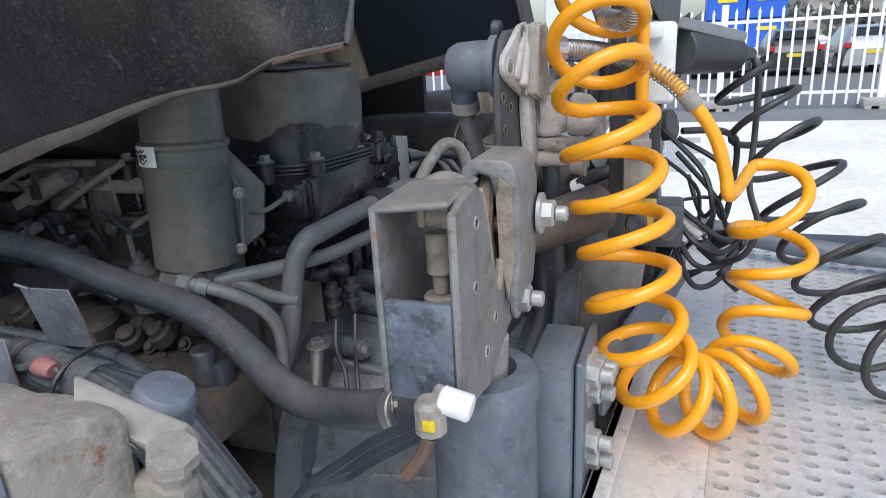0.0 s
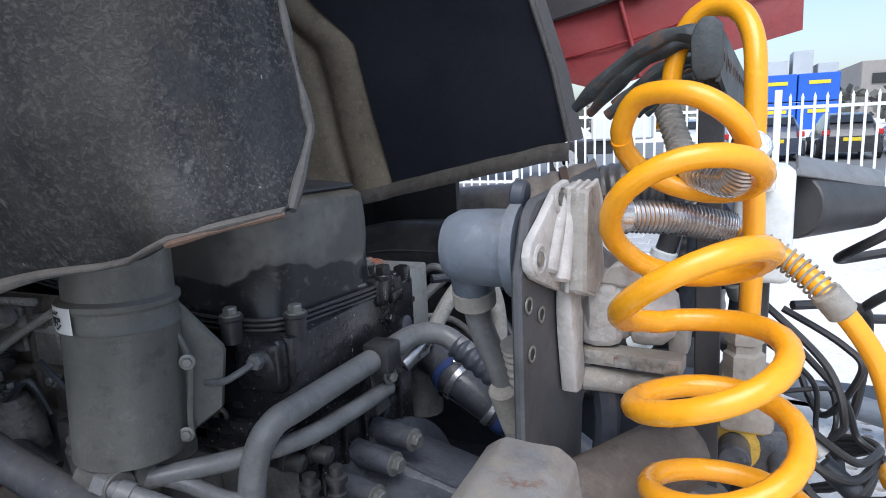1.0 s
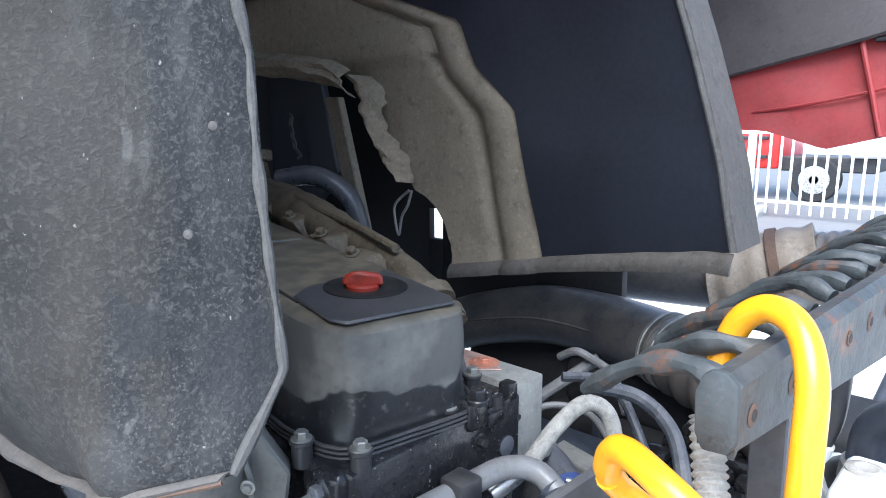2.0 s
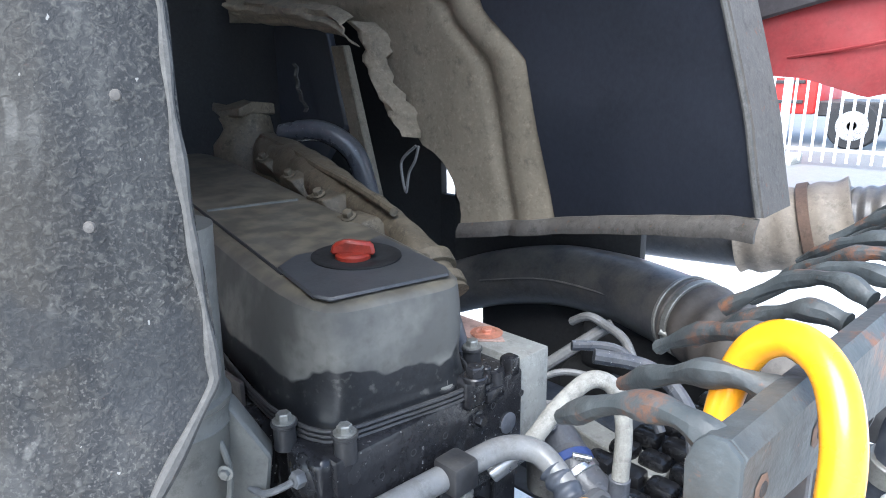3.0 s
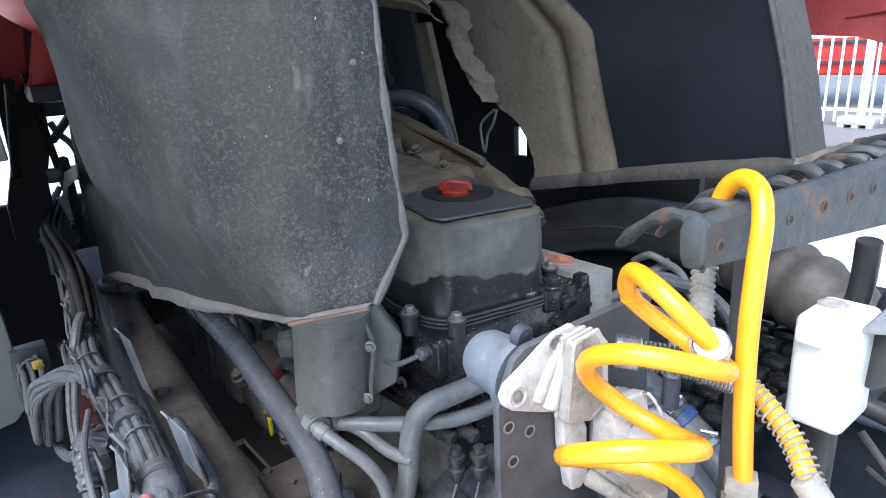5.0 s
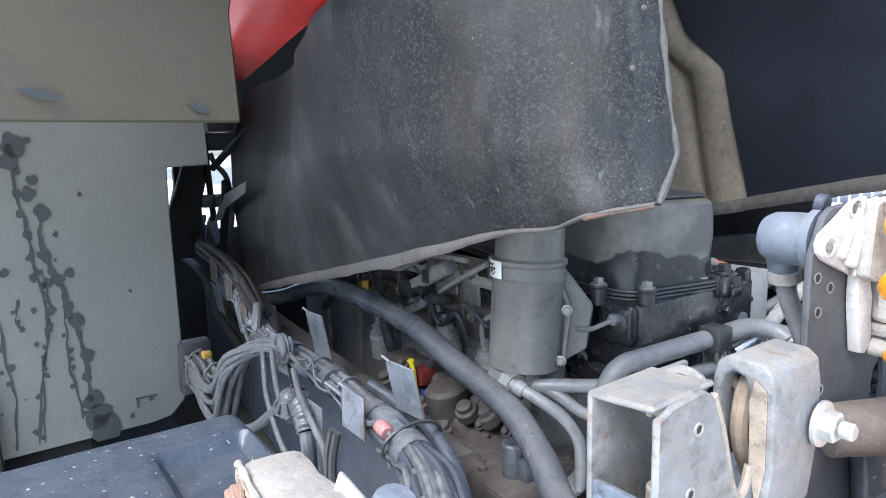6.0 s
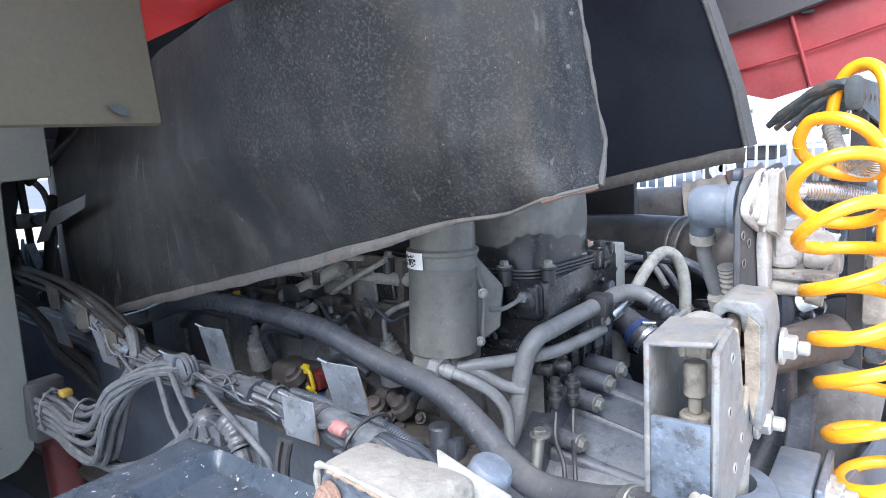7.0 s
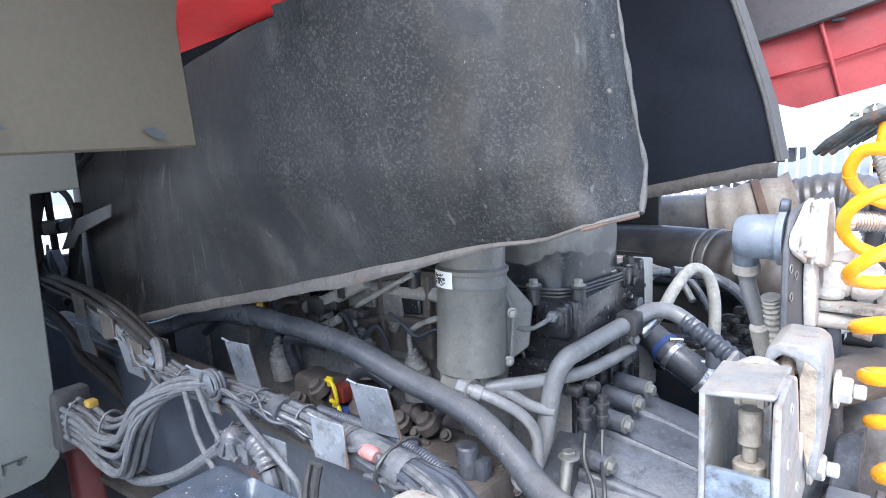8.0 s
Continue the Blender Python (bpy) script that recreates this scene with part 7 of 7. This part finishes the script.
part("top_port", rough(prism([(-0.012, 0.668, 1.71), (0.0, 0.668, 1.724), (0.014, 0.668, 1.728), (0.018, 0.668, 1.708)], (0, 0.03, 0), 0.002, 1), 0.0015, 50, 1), M_WHITECAST, valve)
part("slotted_bar", joined(box((-0.024, 0.664, 1.648), (0.052, 0.684, 1.660), 0.002), *[box((-0.005 + 0.022 * k, 0.662, 1.651), (0.005 + 0.022 * k, 0.666, 1.657), 0.001) for k in range(3)]), M_ALLOY, valve, "grey slotted bar")
part("side_port", rough(joined(rod((-0.020, 0.668, 1.636), (0.040, 0.678, 1.634), 0.009), rod((0.018, 0.676, 1.630), (0.038, 0.678, 1.626), 0.012)), 0.0015, 60, 1), M_ALLOY, valve, "dusty pipe stub")
part("lower_hose", tube([(-0.006, 0.676, 1.632), (-0.004, 0.678, 1.60), (-0.008, 0.682, 1.56)], 0.010, 10), M_BLUEHOSE, valve, "dark hose below the valve")
part("wire_clip", tube([(0.012, 0.700, 1.706), (0.010, 0.695, 1.719), (0.020, 0.692, 1.729), (0.030, 0.694, 1.719), (0.030, 0.700, 1.704)], 0.0016, 6), M_CHROME, valve, "bent wire clip")
VALVE_TURN = Matrix.Translation((-0.033, 0.575, 0)) @ pose(0, 0, 0, 0, 0, -6) @ Matrix.Translation((0.033, -0.575, 0))
for ob in valve.children_recursive:
    ob.data.transform(VALVE_TURN)
part("ring_lug", joined(rod((-0.036, 0.612, 1.781), (-0.046, 0.612, 1.782), 0.010), box((-0.044, 0.604, 1.760), (-0.037, 0.620, 1.782), 0.002)), M_BLUEHOSE, valve, "dark blue lug of the elbow ring")
part("elbow", joined(lathe((-0.037, 0.612, 1.745), (-1, 0.05, 0), [(0, 0.033), (0.008, 0.033), (0.009, 0.027), (0.03, 0.027), (0.048, 0.026), (0.056, 0.022), (0.060, 0.012)], 28), tube([(-0.080, 0.620, 1.738), (-0.086, 0.632, 1.724), (-0.088, 0.642, 1.704)], 0.0155, 14)), M_STEEL, valve, "blue grey plastic elbow")
part("elbow_clip", rod((-0.0875, 0.640, 1.708), (-0.088, 0.644, 1.694), 0.0165), M_DUSTSTEEL, valve)
part("drop_hose", tube([(-0.088, 0.643, 1.705), (-0.087, 0.652, 1.675), (-0.081, 0.668, 1.64), (-0.076, 0.682, 1.606), (-0.07, 0.69, 1.55), (-0.07, 0.70, 1.45)], 0.0105, 12), M_PIPE, valve, "grey drop hose")
part("hose_end", rod((-0.076, 0.668, 1.618), (-0.072, 0.69, 1.575), 0.0125), M_DUSTSTEEL, valve)
part("ribbed_sleeve", ribbed([(-0.062, 0.66, 1.66), (-0.058, 0.68, 1.60), (-0.055, 0.70, 1.52)], 0.011, 16, 0.1), M_DUSTSTEEL, valve)

# ---- hose carrier ----
bar = thing("hose_carrier", (0.075, 0.9, 1.3), "rusty black steel hose carrier arm with forked fingers", "hose carrier")


def arm_point(y, x, z):
    return Vector((x + 0.05 * (y - 0.676), y, z - (0.1 * (y - 0.676) if z < 1.865 else 0)))


arm = bmesh.new()
sec = [(0.062, 1.856), (0.061, 1.880), (0.064, 1.887), (0.073, 1.889), (0.079, 1.884), (0.079, 1.853), (0.076, 1.853), (0.076, 1.880), (0.065, 1.880), (0.065, 1.856)]
ys = [0.672, 0.676, 0.70, 0.9, 1.2, 1.6, 2.0]
rings = [[arm.verts.new(arm_point(y, x, z - (0.004 if y < 0.674 else 0))) for x, z in sec] for y in ys]
for a, b in zip(rings, rings[1:]):
    for i in range(len(sec)):
        arm.faces.new((a[i], a[(i + 1) % len(sec)], b[(i + 1) % len(sec)], b[i]))
arm.faces.new(rings[0])
arm.faces.new(rings[-1][::-1])
part("arm", arm, M_BAR, bar)
part("end_plate", prism([arm_point(0.669, x, z) for x, z in ((0.065, 1.850), (0.061, 1.858), (0.060, 1.878), (0.063, 1.887), (0.067, 1.891), (0.074, 1.891), (0.0795, 1.886), (0.0805, 1.858), (0.077, 1.851))], (0.0006, 0.004, 0), 0.0018, 2), M_BAR, bar)
for i in range(15):
    y = 0.69 + 0.052 * i
    y += 0.004 * math.sin(i * 2.3)
    part("hole_rim", lathe(arm_point(y, 0.0793, 1.866), (1, -0.05, 0), [(0, 0.0062 + 0.0015 * math.sin(i * 1.9)), (0.0005, 0.0052), (0.0006, 0.0035)], 7), M_RUST, bar, "rusty hole rim")
    part("hole", lathe(arm_point(y, 0.0797, 1.866), (1, -0.05, 0), [(0, 0.0034), (0.0006, 0.0030), (0.0004, 0.002)], 9), M_DARK, bar, "dark hole")
    jy, jz = 0.007 * math.sin(i * 5.1), 0.006 * math.sin(i * 3.7)
    part("finger", rough(tube([Vector((0.068, y - 0.006, 1.880)), Vector((0.045, y - 0.002 + jy, 1.883 + jz * 0.4)), Vector((0.012, y + 0.012 + jy, 1.868 + jz)), Vector((-0.027, y + 0.032 - jy, 1.838 + jz))], lambda s, i=i: 0.0066 - 0.0016 * s + 0.0011 * math.sin(s * 17 + i), 10), 0.0010, 80, 0), M_BAR, bar, "bent rusty finger")
part("post", prism([(0.063, 0.745, 1.86), (0.082, 0.745, 1.86), (0.092, 0.76, 1.2), (0.070, 0.76, 1.2)], (0, 0.006, 0), 0.001), M_BAR2, bar, "flat steel post")

# ---- yellow and black coiled lines ----
def coil_path(axis_pts, turns, radius, per=22, a0=0.0):
    axis = spline(axis_pts, 24)
    m = len(axis) - 1
    n = int(turns * per)
    out, up = [], Vector((1, 0, 0))
    frames = []
    for k in range(m + 1):
        t = (axis[min(k + 1, m)] - axis[max(k - 1, 0)]).normalized()
        up = (up - t * up.dot(t)).normalized()
        frames.append((up.copy(), t.cross(up)))
    for i in range(n + 1):
        f = i / n * m
        k = min(int(f), m - 1)
        p = axis[k].lerp(axis[k + 1], f - k)
        u, sd = frames[k]
        a = a0 + 6.283185 * i / per
        rr = radius if not callable(radius) else radius(i / n)
        out.append(p + (u * math.cos(a) + sd * math.sin(a)) * rr)
    return out


def steel_spring(pts, r, turns, wire=0.0014):
    return sweep(coil_path(pts, turns, r, 12), wire, 5)


air = thing("air_line", (0.07, 0.65, 1.33), "bright yellow coiled air brake hose with steel guards", "air hose")
AXIS = [(0.061, 0.677, 1.814), (0.061, 0.633, 1.760), (0.071, 0.604, 1.714), (0.080, 0.600, 1.659), (0.090, 0.604, 1.603), (0.099, 0.598, 1.552), (0.109, 0.590, 1.496), (0.120, 0.595, 1.445), (0.138, 0.607, 1.400), (0.164, 0.627, 1.368), (0.198, 0.658, 1.355), (0.232, 0.695, 1.357), (0.256, 0.750, 1.385), (0.268, 0.790, 1.440), (0.268, 0.800, 1.510), (0.250, 0.780, 1.590)]
TUBE = 0.0076
coil = coil_path(AXIS, 15.0, 0.046, 24, math.pi)
part("coil", sweep(coil, TUBE, 12), M_YELLOW, air)
part("upper_end", tube([(0.098, 0.655, 1.806), (0.088, 0.642, 1.826), (0.062, 0.642, 1.842), (0.030, 0.660, 1.842), coil[0] + Vector((0.001, -0.004, 0.008)), coil[1]], TUBE, 12), M_YELLOW, air)
part("guard", joined(steel_spring([(0.097, 0.658, 1.803), (0.088, 0.674, 1.784), (0.062, 0.708, 1.788)], 0.0105, 22), rod((0.099, 0.651, 1.810), (0.096, 0.661, 1.801), 0.0125)), M_CHROME, air, "bright steel spring guard")
part("guard_tube", ribbed([(0.060, 0.711, 1.788), (0.050, 0.727, 1.81), (0.041, 0.742, 1.834)], 0.0092, 13, 0.10), M_WEB, air, "pale ribbed hose sleeve")
part("carrier_loop", tube([(0.104, 0.712, 1.672), (0.104, 0.700, 1.74), (0.102, 0.699, 1.80), (0.101, 0.703, 1.852), (0.098, 0.712, 1.882), (0.088, 0.725, 1.901), (0.071, 0.736, 1.906), (0.055, 0.742, 1.895), (0.045, 0.745, 1.868), (0.042, 0.744, 1.835), (0.040, 0.742, 1.818)], TUBE, 12), M_YELLOW, air)
part("screw_fitting", joined(lathe((0.102, 0.714, 1.632), (0, 0, 1), [(0, 0.015), (0.018, 0.015), (0.02, 0.012), (0.026, 0.012), (0.027, 0.014), (0.042, 0.0135)], 6), box((0.085, 0.71, 1.585), (0.125, 0.745, 1.635), 0.006)), M_DUSTSTEEL, air, "zinc screw fitting")
LINE = [(0.005, 0.685, 1.758), (0.05, 0.715, 1.752), (0.09, 0.733, 1.742), (0.13, 0.722, 1.720), (0.158, 0.703, 1.695), (0.185, 0.708, 1.655), (0.200, 0.712, 1.61), (0.205, 0.715, 1.585)]
part("second_line", tube(LINE + [coil[-1].lerp(Vector((0.205, 0.715, 1.585)), 0.6) + Vector((0, 0, -0.004)), coil[-1], coil[-3]], TUBE, 12), M_YELLOW, air)
part("guard", joined(steel_spring(LINE[:3], 0.0118, 34), rod((0.0, 0.682, 1.759), (0.018, 0.694, 1.757), 0.0145)), M_CHROME, air, "bright steel spring guard")
part("guard", joined(steel_spring(LINE[2:5], 0.0096, 17, 0.0010), rod((0.150, 0.702, 1.704), (0.163, 0.704, 1.688), 0.0105)), M_DUSTSTEEL, air, "pale spring guard")

BL = [(0.244, 1.013, 1.70), (0.272, 0.999, 1.64), (0.304, 0.967, 1.58), (0.337, 0.942, 1.509), (0.363, 0.905, 1.46), (0.385, 0.866, 1.41), (0.401, 0.828, 1.38), (0.43, 0.77, 1.365)]
eline = thing("electric_line", (0.35, 0.9, 1.32), "black coiled electric trailer cable over the catwalk", "coiled cable")
bc = coil_path(BL, 8.5, lambda s: 0.05 + 0.012 * math.sin(s * 3), 22, 1.0)
part("coil", sweep(bc, 0.0054, 10), M_BLACK, eline)
part("tail", tube([(0.243, 1.0, 1.735), (0.255, 0.99, 1.70), (0.255, 0.97, 1.62), (0.25, 0.93, 1.55), (0.262, 0.90, 1.50), (0.245, 0.88, 1.46), (0.215, 0.9, 1.44)], 0.0045, 8), M_BLACK, eline)
for k in range(4):
    part("loose_cable", tube([(0.15, 0.93, 1.52 - 0.02 * k), (0.18, 0.91 - 0.01 * k, 1.50 - 0.03 * k), (0.22, 0.92, 1.47 - 0.02 * k), (0.25, 0.98, 1.46), (0.21, 1.02, 1.42 + 0.01 * k)], 0.0045, 8), M_BLACK, eline)

rnd = random.Random(33)
tangle = thing("cable_tangle", (0.18, 0.95, 1.45), "tangle of black cables hanging behind the coiled hose", "cables")
for k in range(6):
    a = Vector((rnd.uniform(0.12, 0.17), rnd.uniform(0.90, 1.02), rnd.uniform(1.50, 1.64)))
    b = Vector((rnd.uniform(0.17, 0.26), rnd.uniform(0.90, 1.05), rnd.uniform(1.36, 1.50)))
    mid = (a + b) / 2 + Vector((rnd.uniform(-0.03, 0.06), rnd.uniform(-0.05, 0.05), rnd.uniform(-0.06, 0.04)))
    end = b + Vector((rnd.uniform(-0.10, 0.02), rnd.uniform(0.0, 0.12), rnd.uniform(-0.10, 0.06)))
    part("cable", tube([a, a.lerp(mid, 0.5) + Vector((0.02, 0, rnd.uniform(-0.03, 0.02))), mid, b, end], rnd.choice((0.003, 0.004, 0.005)), 8), M_BLACK, tangle)
for k in range(3):
    part("plug", rod((0.16 + 0.03 * k, 0.93, 1.50 - 0.04 * k), (0.19 + 0.03 * k, 0.92, 1.475 - 0.04 * k), 0.011), M_BLUEHOSE if k else M_WHITE, tangle, "small cable plug")

sk = thing("socket", (0.12, 0.85, 1.7), "off-white electrical socket box with a black plug", "socket")
part("case", joined(box((0.092, 0.803, 1.682), (0.139, 0.868, 1.783), 0.007, 3), box((0.098, 0.790, 1.763), (0.123, 0.81, 1.781), 0.004)), M_WHITE, sk)
part("cover_screw", lathe((0.106, 0.845, 1.7825), (0, 0, 1), [(0, 0.012), (0.001, 0.012), (0.0025, 0.007), (0.001, 0.004)], 20), M_DUSTSTEEL, sk, "round screw cap")
part("lid", prism([(0.139, 0.815, 1.782), (0.143, 0.868, 1.790), (0.235, 0.99, 1.765), (0.228, 0.945, 1.757)], (0, 0, -0.008), 0.002), M_PIPE, sk, "grey hinged lid")
part("plug", joined(rod((0.139, 0.848, 1.745), (0.215, 0.955, 1.735), 0.030, 0.024), rod((0.215, 0.955, 1.735), (0.243, 1.0, 1.733), 0.016, 0.010)), M_BLACK, sk, "black plug")
part("support", box((0.10, 0.83, 1.30), (0.125, 0.85, 1.683), 0.003), M_BLACK, sk, "black mounting post")
jb = thing("junction_block", (0.11, 0.85, 1.5), "grey steel junction block with air couplings", "coupling")
part("block", joined(box((0.08, 0.80, 1.49), (0.16, 0.86, 1.55), 0.006), rod((0.10, 0.80, 1.53), (0.10, 0.77, 1.53), 0.014), rod((0.14, 0.80, 1.52), (0.14, 0.77, 1.52), 0.012)), M_GREYCAST, jb)

# ---- catwalk ----
deck = thing("catwalk", (0.4, 1.2, 1.28), "perforated aluminium catwalk plate", "catwalk")
ROT = Matrix.Translation((0.095, 0.565, 0)) @ pose(0, 0, 0, 0, 0, -5.5)
bm = bmesh.new()
PX, PY, NX, NY = 0.030, 0.0245, 44, 48
X0, Y0 = 0.098, -0.28
hole = [(math.cos(a) * 0.0085, math.sin(a) * 0.0055) for a in [i * 0.7853982 for i in range(8)]]
for i in range(NX):
    for j in range(NY):
        cx, cy = X0 + PX * (i + 0.5), Y0 + PY * (j + 0.5)
        sq = [(PX / 2, 0), (PX / 2, PY / 2), (0, PY / 2), (-PX / 2, PY / 2), (-PX / 2, 0), (-PX / 2, -PY / 2), (0, -PY / 2), (PX / 2, -PY / 2)]
        o = [bm.verts.new((cx + a, cy + b, 0)) for a, b in sq]
        n_ = [bm.verts.new((cx + a, cy + b, 0.0018)) for a, b in hole]
        d_ = [bm.verts.new((cx + a * 0.9, cy + b * 0.9, -0.008)) for a, b in hole]
        for k in range(8):
            q = (k + 1) % 8
            bm.faces.new((o[k], o[q], n_[q], n_[k]))
            bm.faces.new((n_[k], n_[q], d_[q], d_[k]))
bmesh.ops.remove_doubles(bm, verts=bm.verts, dist=0.0002)
part("perforated_sheet", moved(bm, Matrix.Translation((0, 0, 1.3)) @ ROT), M_DECK, deck)
part("border", moved(box((0.0, -0.28, 1.286), (X0, 0.92, 1.301), 0.002), ROT), M_DECK, deck, "smooth aluminium border")
part("border", moved(box((0.0, Y0 + PY * NY, 1.286), (X0 + PX * NX, Y0 + PY * NY + 0.06, 1.301), 0.002), ROT), M_DECK, deck, "smooth aluminium border")
part("edge_profile", moved(joined(box((-0.012, -0.28, 1.22), (0.0, 0.95, 1.335), 0.002), box((-0.012, -0.28, 1.328), (0.012, 0.95, 1.335), 0.002)), ROT), M_DECK, deck, "folded edge profile")
for x, y in ((0.055, 0.32), (0.10, 0.685), (0.05, -0.15)):
    part("slot", moved(box((x - 0.006, y - 0.022, 1.3005), (x + 0.006, y + 0.022, 1.3022), 0.001), ROT), M_DARK, deck, "long slot")
# Black sheet added below the deck; its colour gives the perforations their shade.
part("tray", moved(box((0.0, -0.28, 1.15), (1.45, 0.98, 1.16), 0.002), ROT), M_DARK, deck, "black sheet under the deck that darkens its holes")
part("air_pipe", tube([(0.20, 1.40, 1.36), (0.45, 1.30, 1.34), (0.8, 1.25, 1.34), (1.2, 1.2, 1.34)], 0.02, 12), M_STEEL, deck, "blue grey pipe across the deck")

tank = thing("side_tank", (-0.7, 2.0, 0.6), "dark side tank beyond the far frame rail", "tank")
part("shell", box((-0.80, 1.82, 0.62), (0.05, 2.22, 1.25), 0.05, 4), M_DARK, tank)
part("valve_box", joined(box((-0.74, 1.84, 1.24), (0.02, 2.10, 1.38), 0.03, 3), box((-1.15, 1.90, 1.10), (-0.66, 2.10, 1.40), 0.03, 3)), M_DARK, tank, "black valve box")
for x in (-0.62, -0.2):
    part("strap", box((x - 0.03, 1.812, 0.62), (x + 0.03, 2.228, 1.258), 0.04, 3), M_RAIL, tank, "dirty steel strap")

# small parts along the engine's side
rnd = random.Random(77)
for k in range(4):
    x = -1.38 + 0.17 * k + rnd.uniform(-0.02, 0.02)
    z = rnd.uniform(1.47, 1.57)
    part("wire", tube([(x, 0.795, z), (x + 0.04, 0.785, z + rnd.uniform(-0.03, 0.02)), (x + 0.08, 0.79, z + rnd.uniform(-0.05, 0.03)), (x + 0.13, 0.80, z + rnd.uniform(-0.06, 0.01)), (x + 0.15, 0.815, z - 0.06)], rnd.choice((0.003, 0.004, 0.0055)), 8), M_BLUEHOSE if k % 2 else M_RUBBER, engine)
for k in range(12):
    x, z = rnd.uniform(-1.40, -0.68), rnd.uniform(1.40, 1.565)
    part("bolt", hexbolt((x, 0.835, z), (rnd.uniform(-0.2, 0.3), -1, rnd.uniform(-0.1, 0.3)), rnd.choice((0.007, 0.009, 0.011)), 0.010), M_STEELBOLT, engine, "small steel bolt")
for k in range(4):
    x, z = -1.36 + 0.13 * k, 1.485 + 0.03 * math.sin(k * 2.1)
    part("plug", joined(box((x, 0.775, z), (x + 0.035, 0.81, z + 0.024), 0.005), box((x + 0.033, 0.78, z + 0.004), (x + 0.055, 0.80, z + 0.02), 0.003), rod((x - 0.02, 0.79, z + 0.012), (x, 0.79, z + 0.012), 0.007)), M_BLACK, engine, "black cable plug")
for k in range(8):
    x = -1.15 + 0.085 * k
    z = 1.24 + 0.05 * math.sin(k * 1.7)
    part("casting_lug", joined(lathe((x, 0.765, z), (rnd.uniform(-0.3, 0.3), -0.6, 1), [(0, 0.026), (0.02, 0.025), (0.024, 0.018), (0.034, 0.017), (0.037, 0.012)], 14), hexbolt((x + 0.035, 0.77, z - 0.01), (0.2, -1, 0.6), 0.009)), M_CAST2, engine, "rusty cast lug with bolt")
for k, (pts, r) in enumerate((([(-0.02, 1.20, 1.55), (0.0, 1.22, 1.61), (0.015, 1.22, 1.66), (0.02, 1.21, 1.74)], 0.016), ([(0.03, 1.25, 1.50), (0.05, 1.24, 1.58), (0.06, 1.22, 1.66), (0.10, 1.20, 1.70)], 0.02), ([(-0.06, 1.35, 1.45), (0.0, 1.32, 1.52), (0.07, 1.28, 1.58), (0.14, 1.25, 1.60)], 0.03), ([(0.10, 1.30, 1.45), (0.11, 1.24, 1.56), (0.09, 1.16, 1.64)], 0.012), ([(-0.10, 1.25, 1.40), (-0.04, 1.20, 1.48), (0.03, 1.18, 1.52), (0.10, 1.20, 1.50)], 0.014))):
    ln = thing("brake_hose", pts[0], "black rubber hose with a pale ferrule beneath the carrier arm", "hose", "hoses under the carrier")
    part("rubber", tube(pts, r, 12), M_BLUEHOSE if k % 2 else M_BLACK, ln)
    p, q = Vector(pts[1]), Vector(pts[2])
    part("ferrule", rod(p, p.lerp(q, 0.35), r * 1.25), M_STEELBOLT if k % 2 else M_WHITE, ln, "pale ferrule")
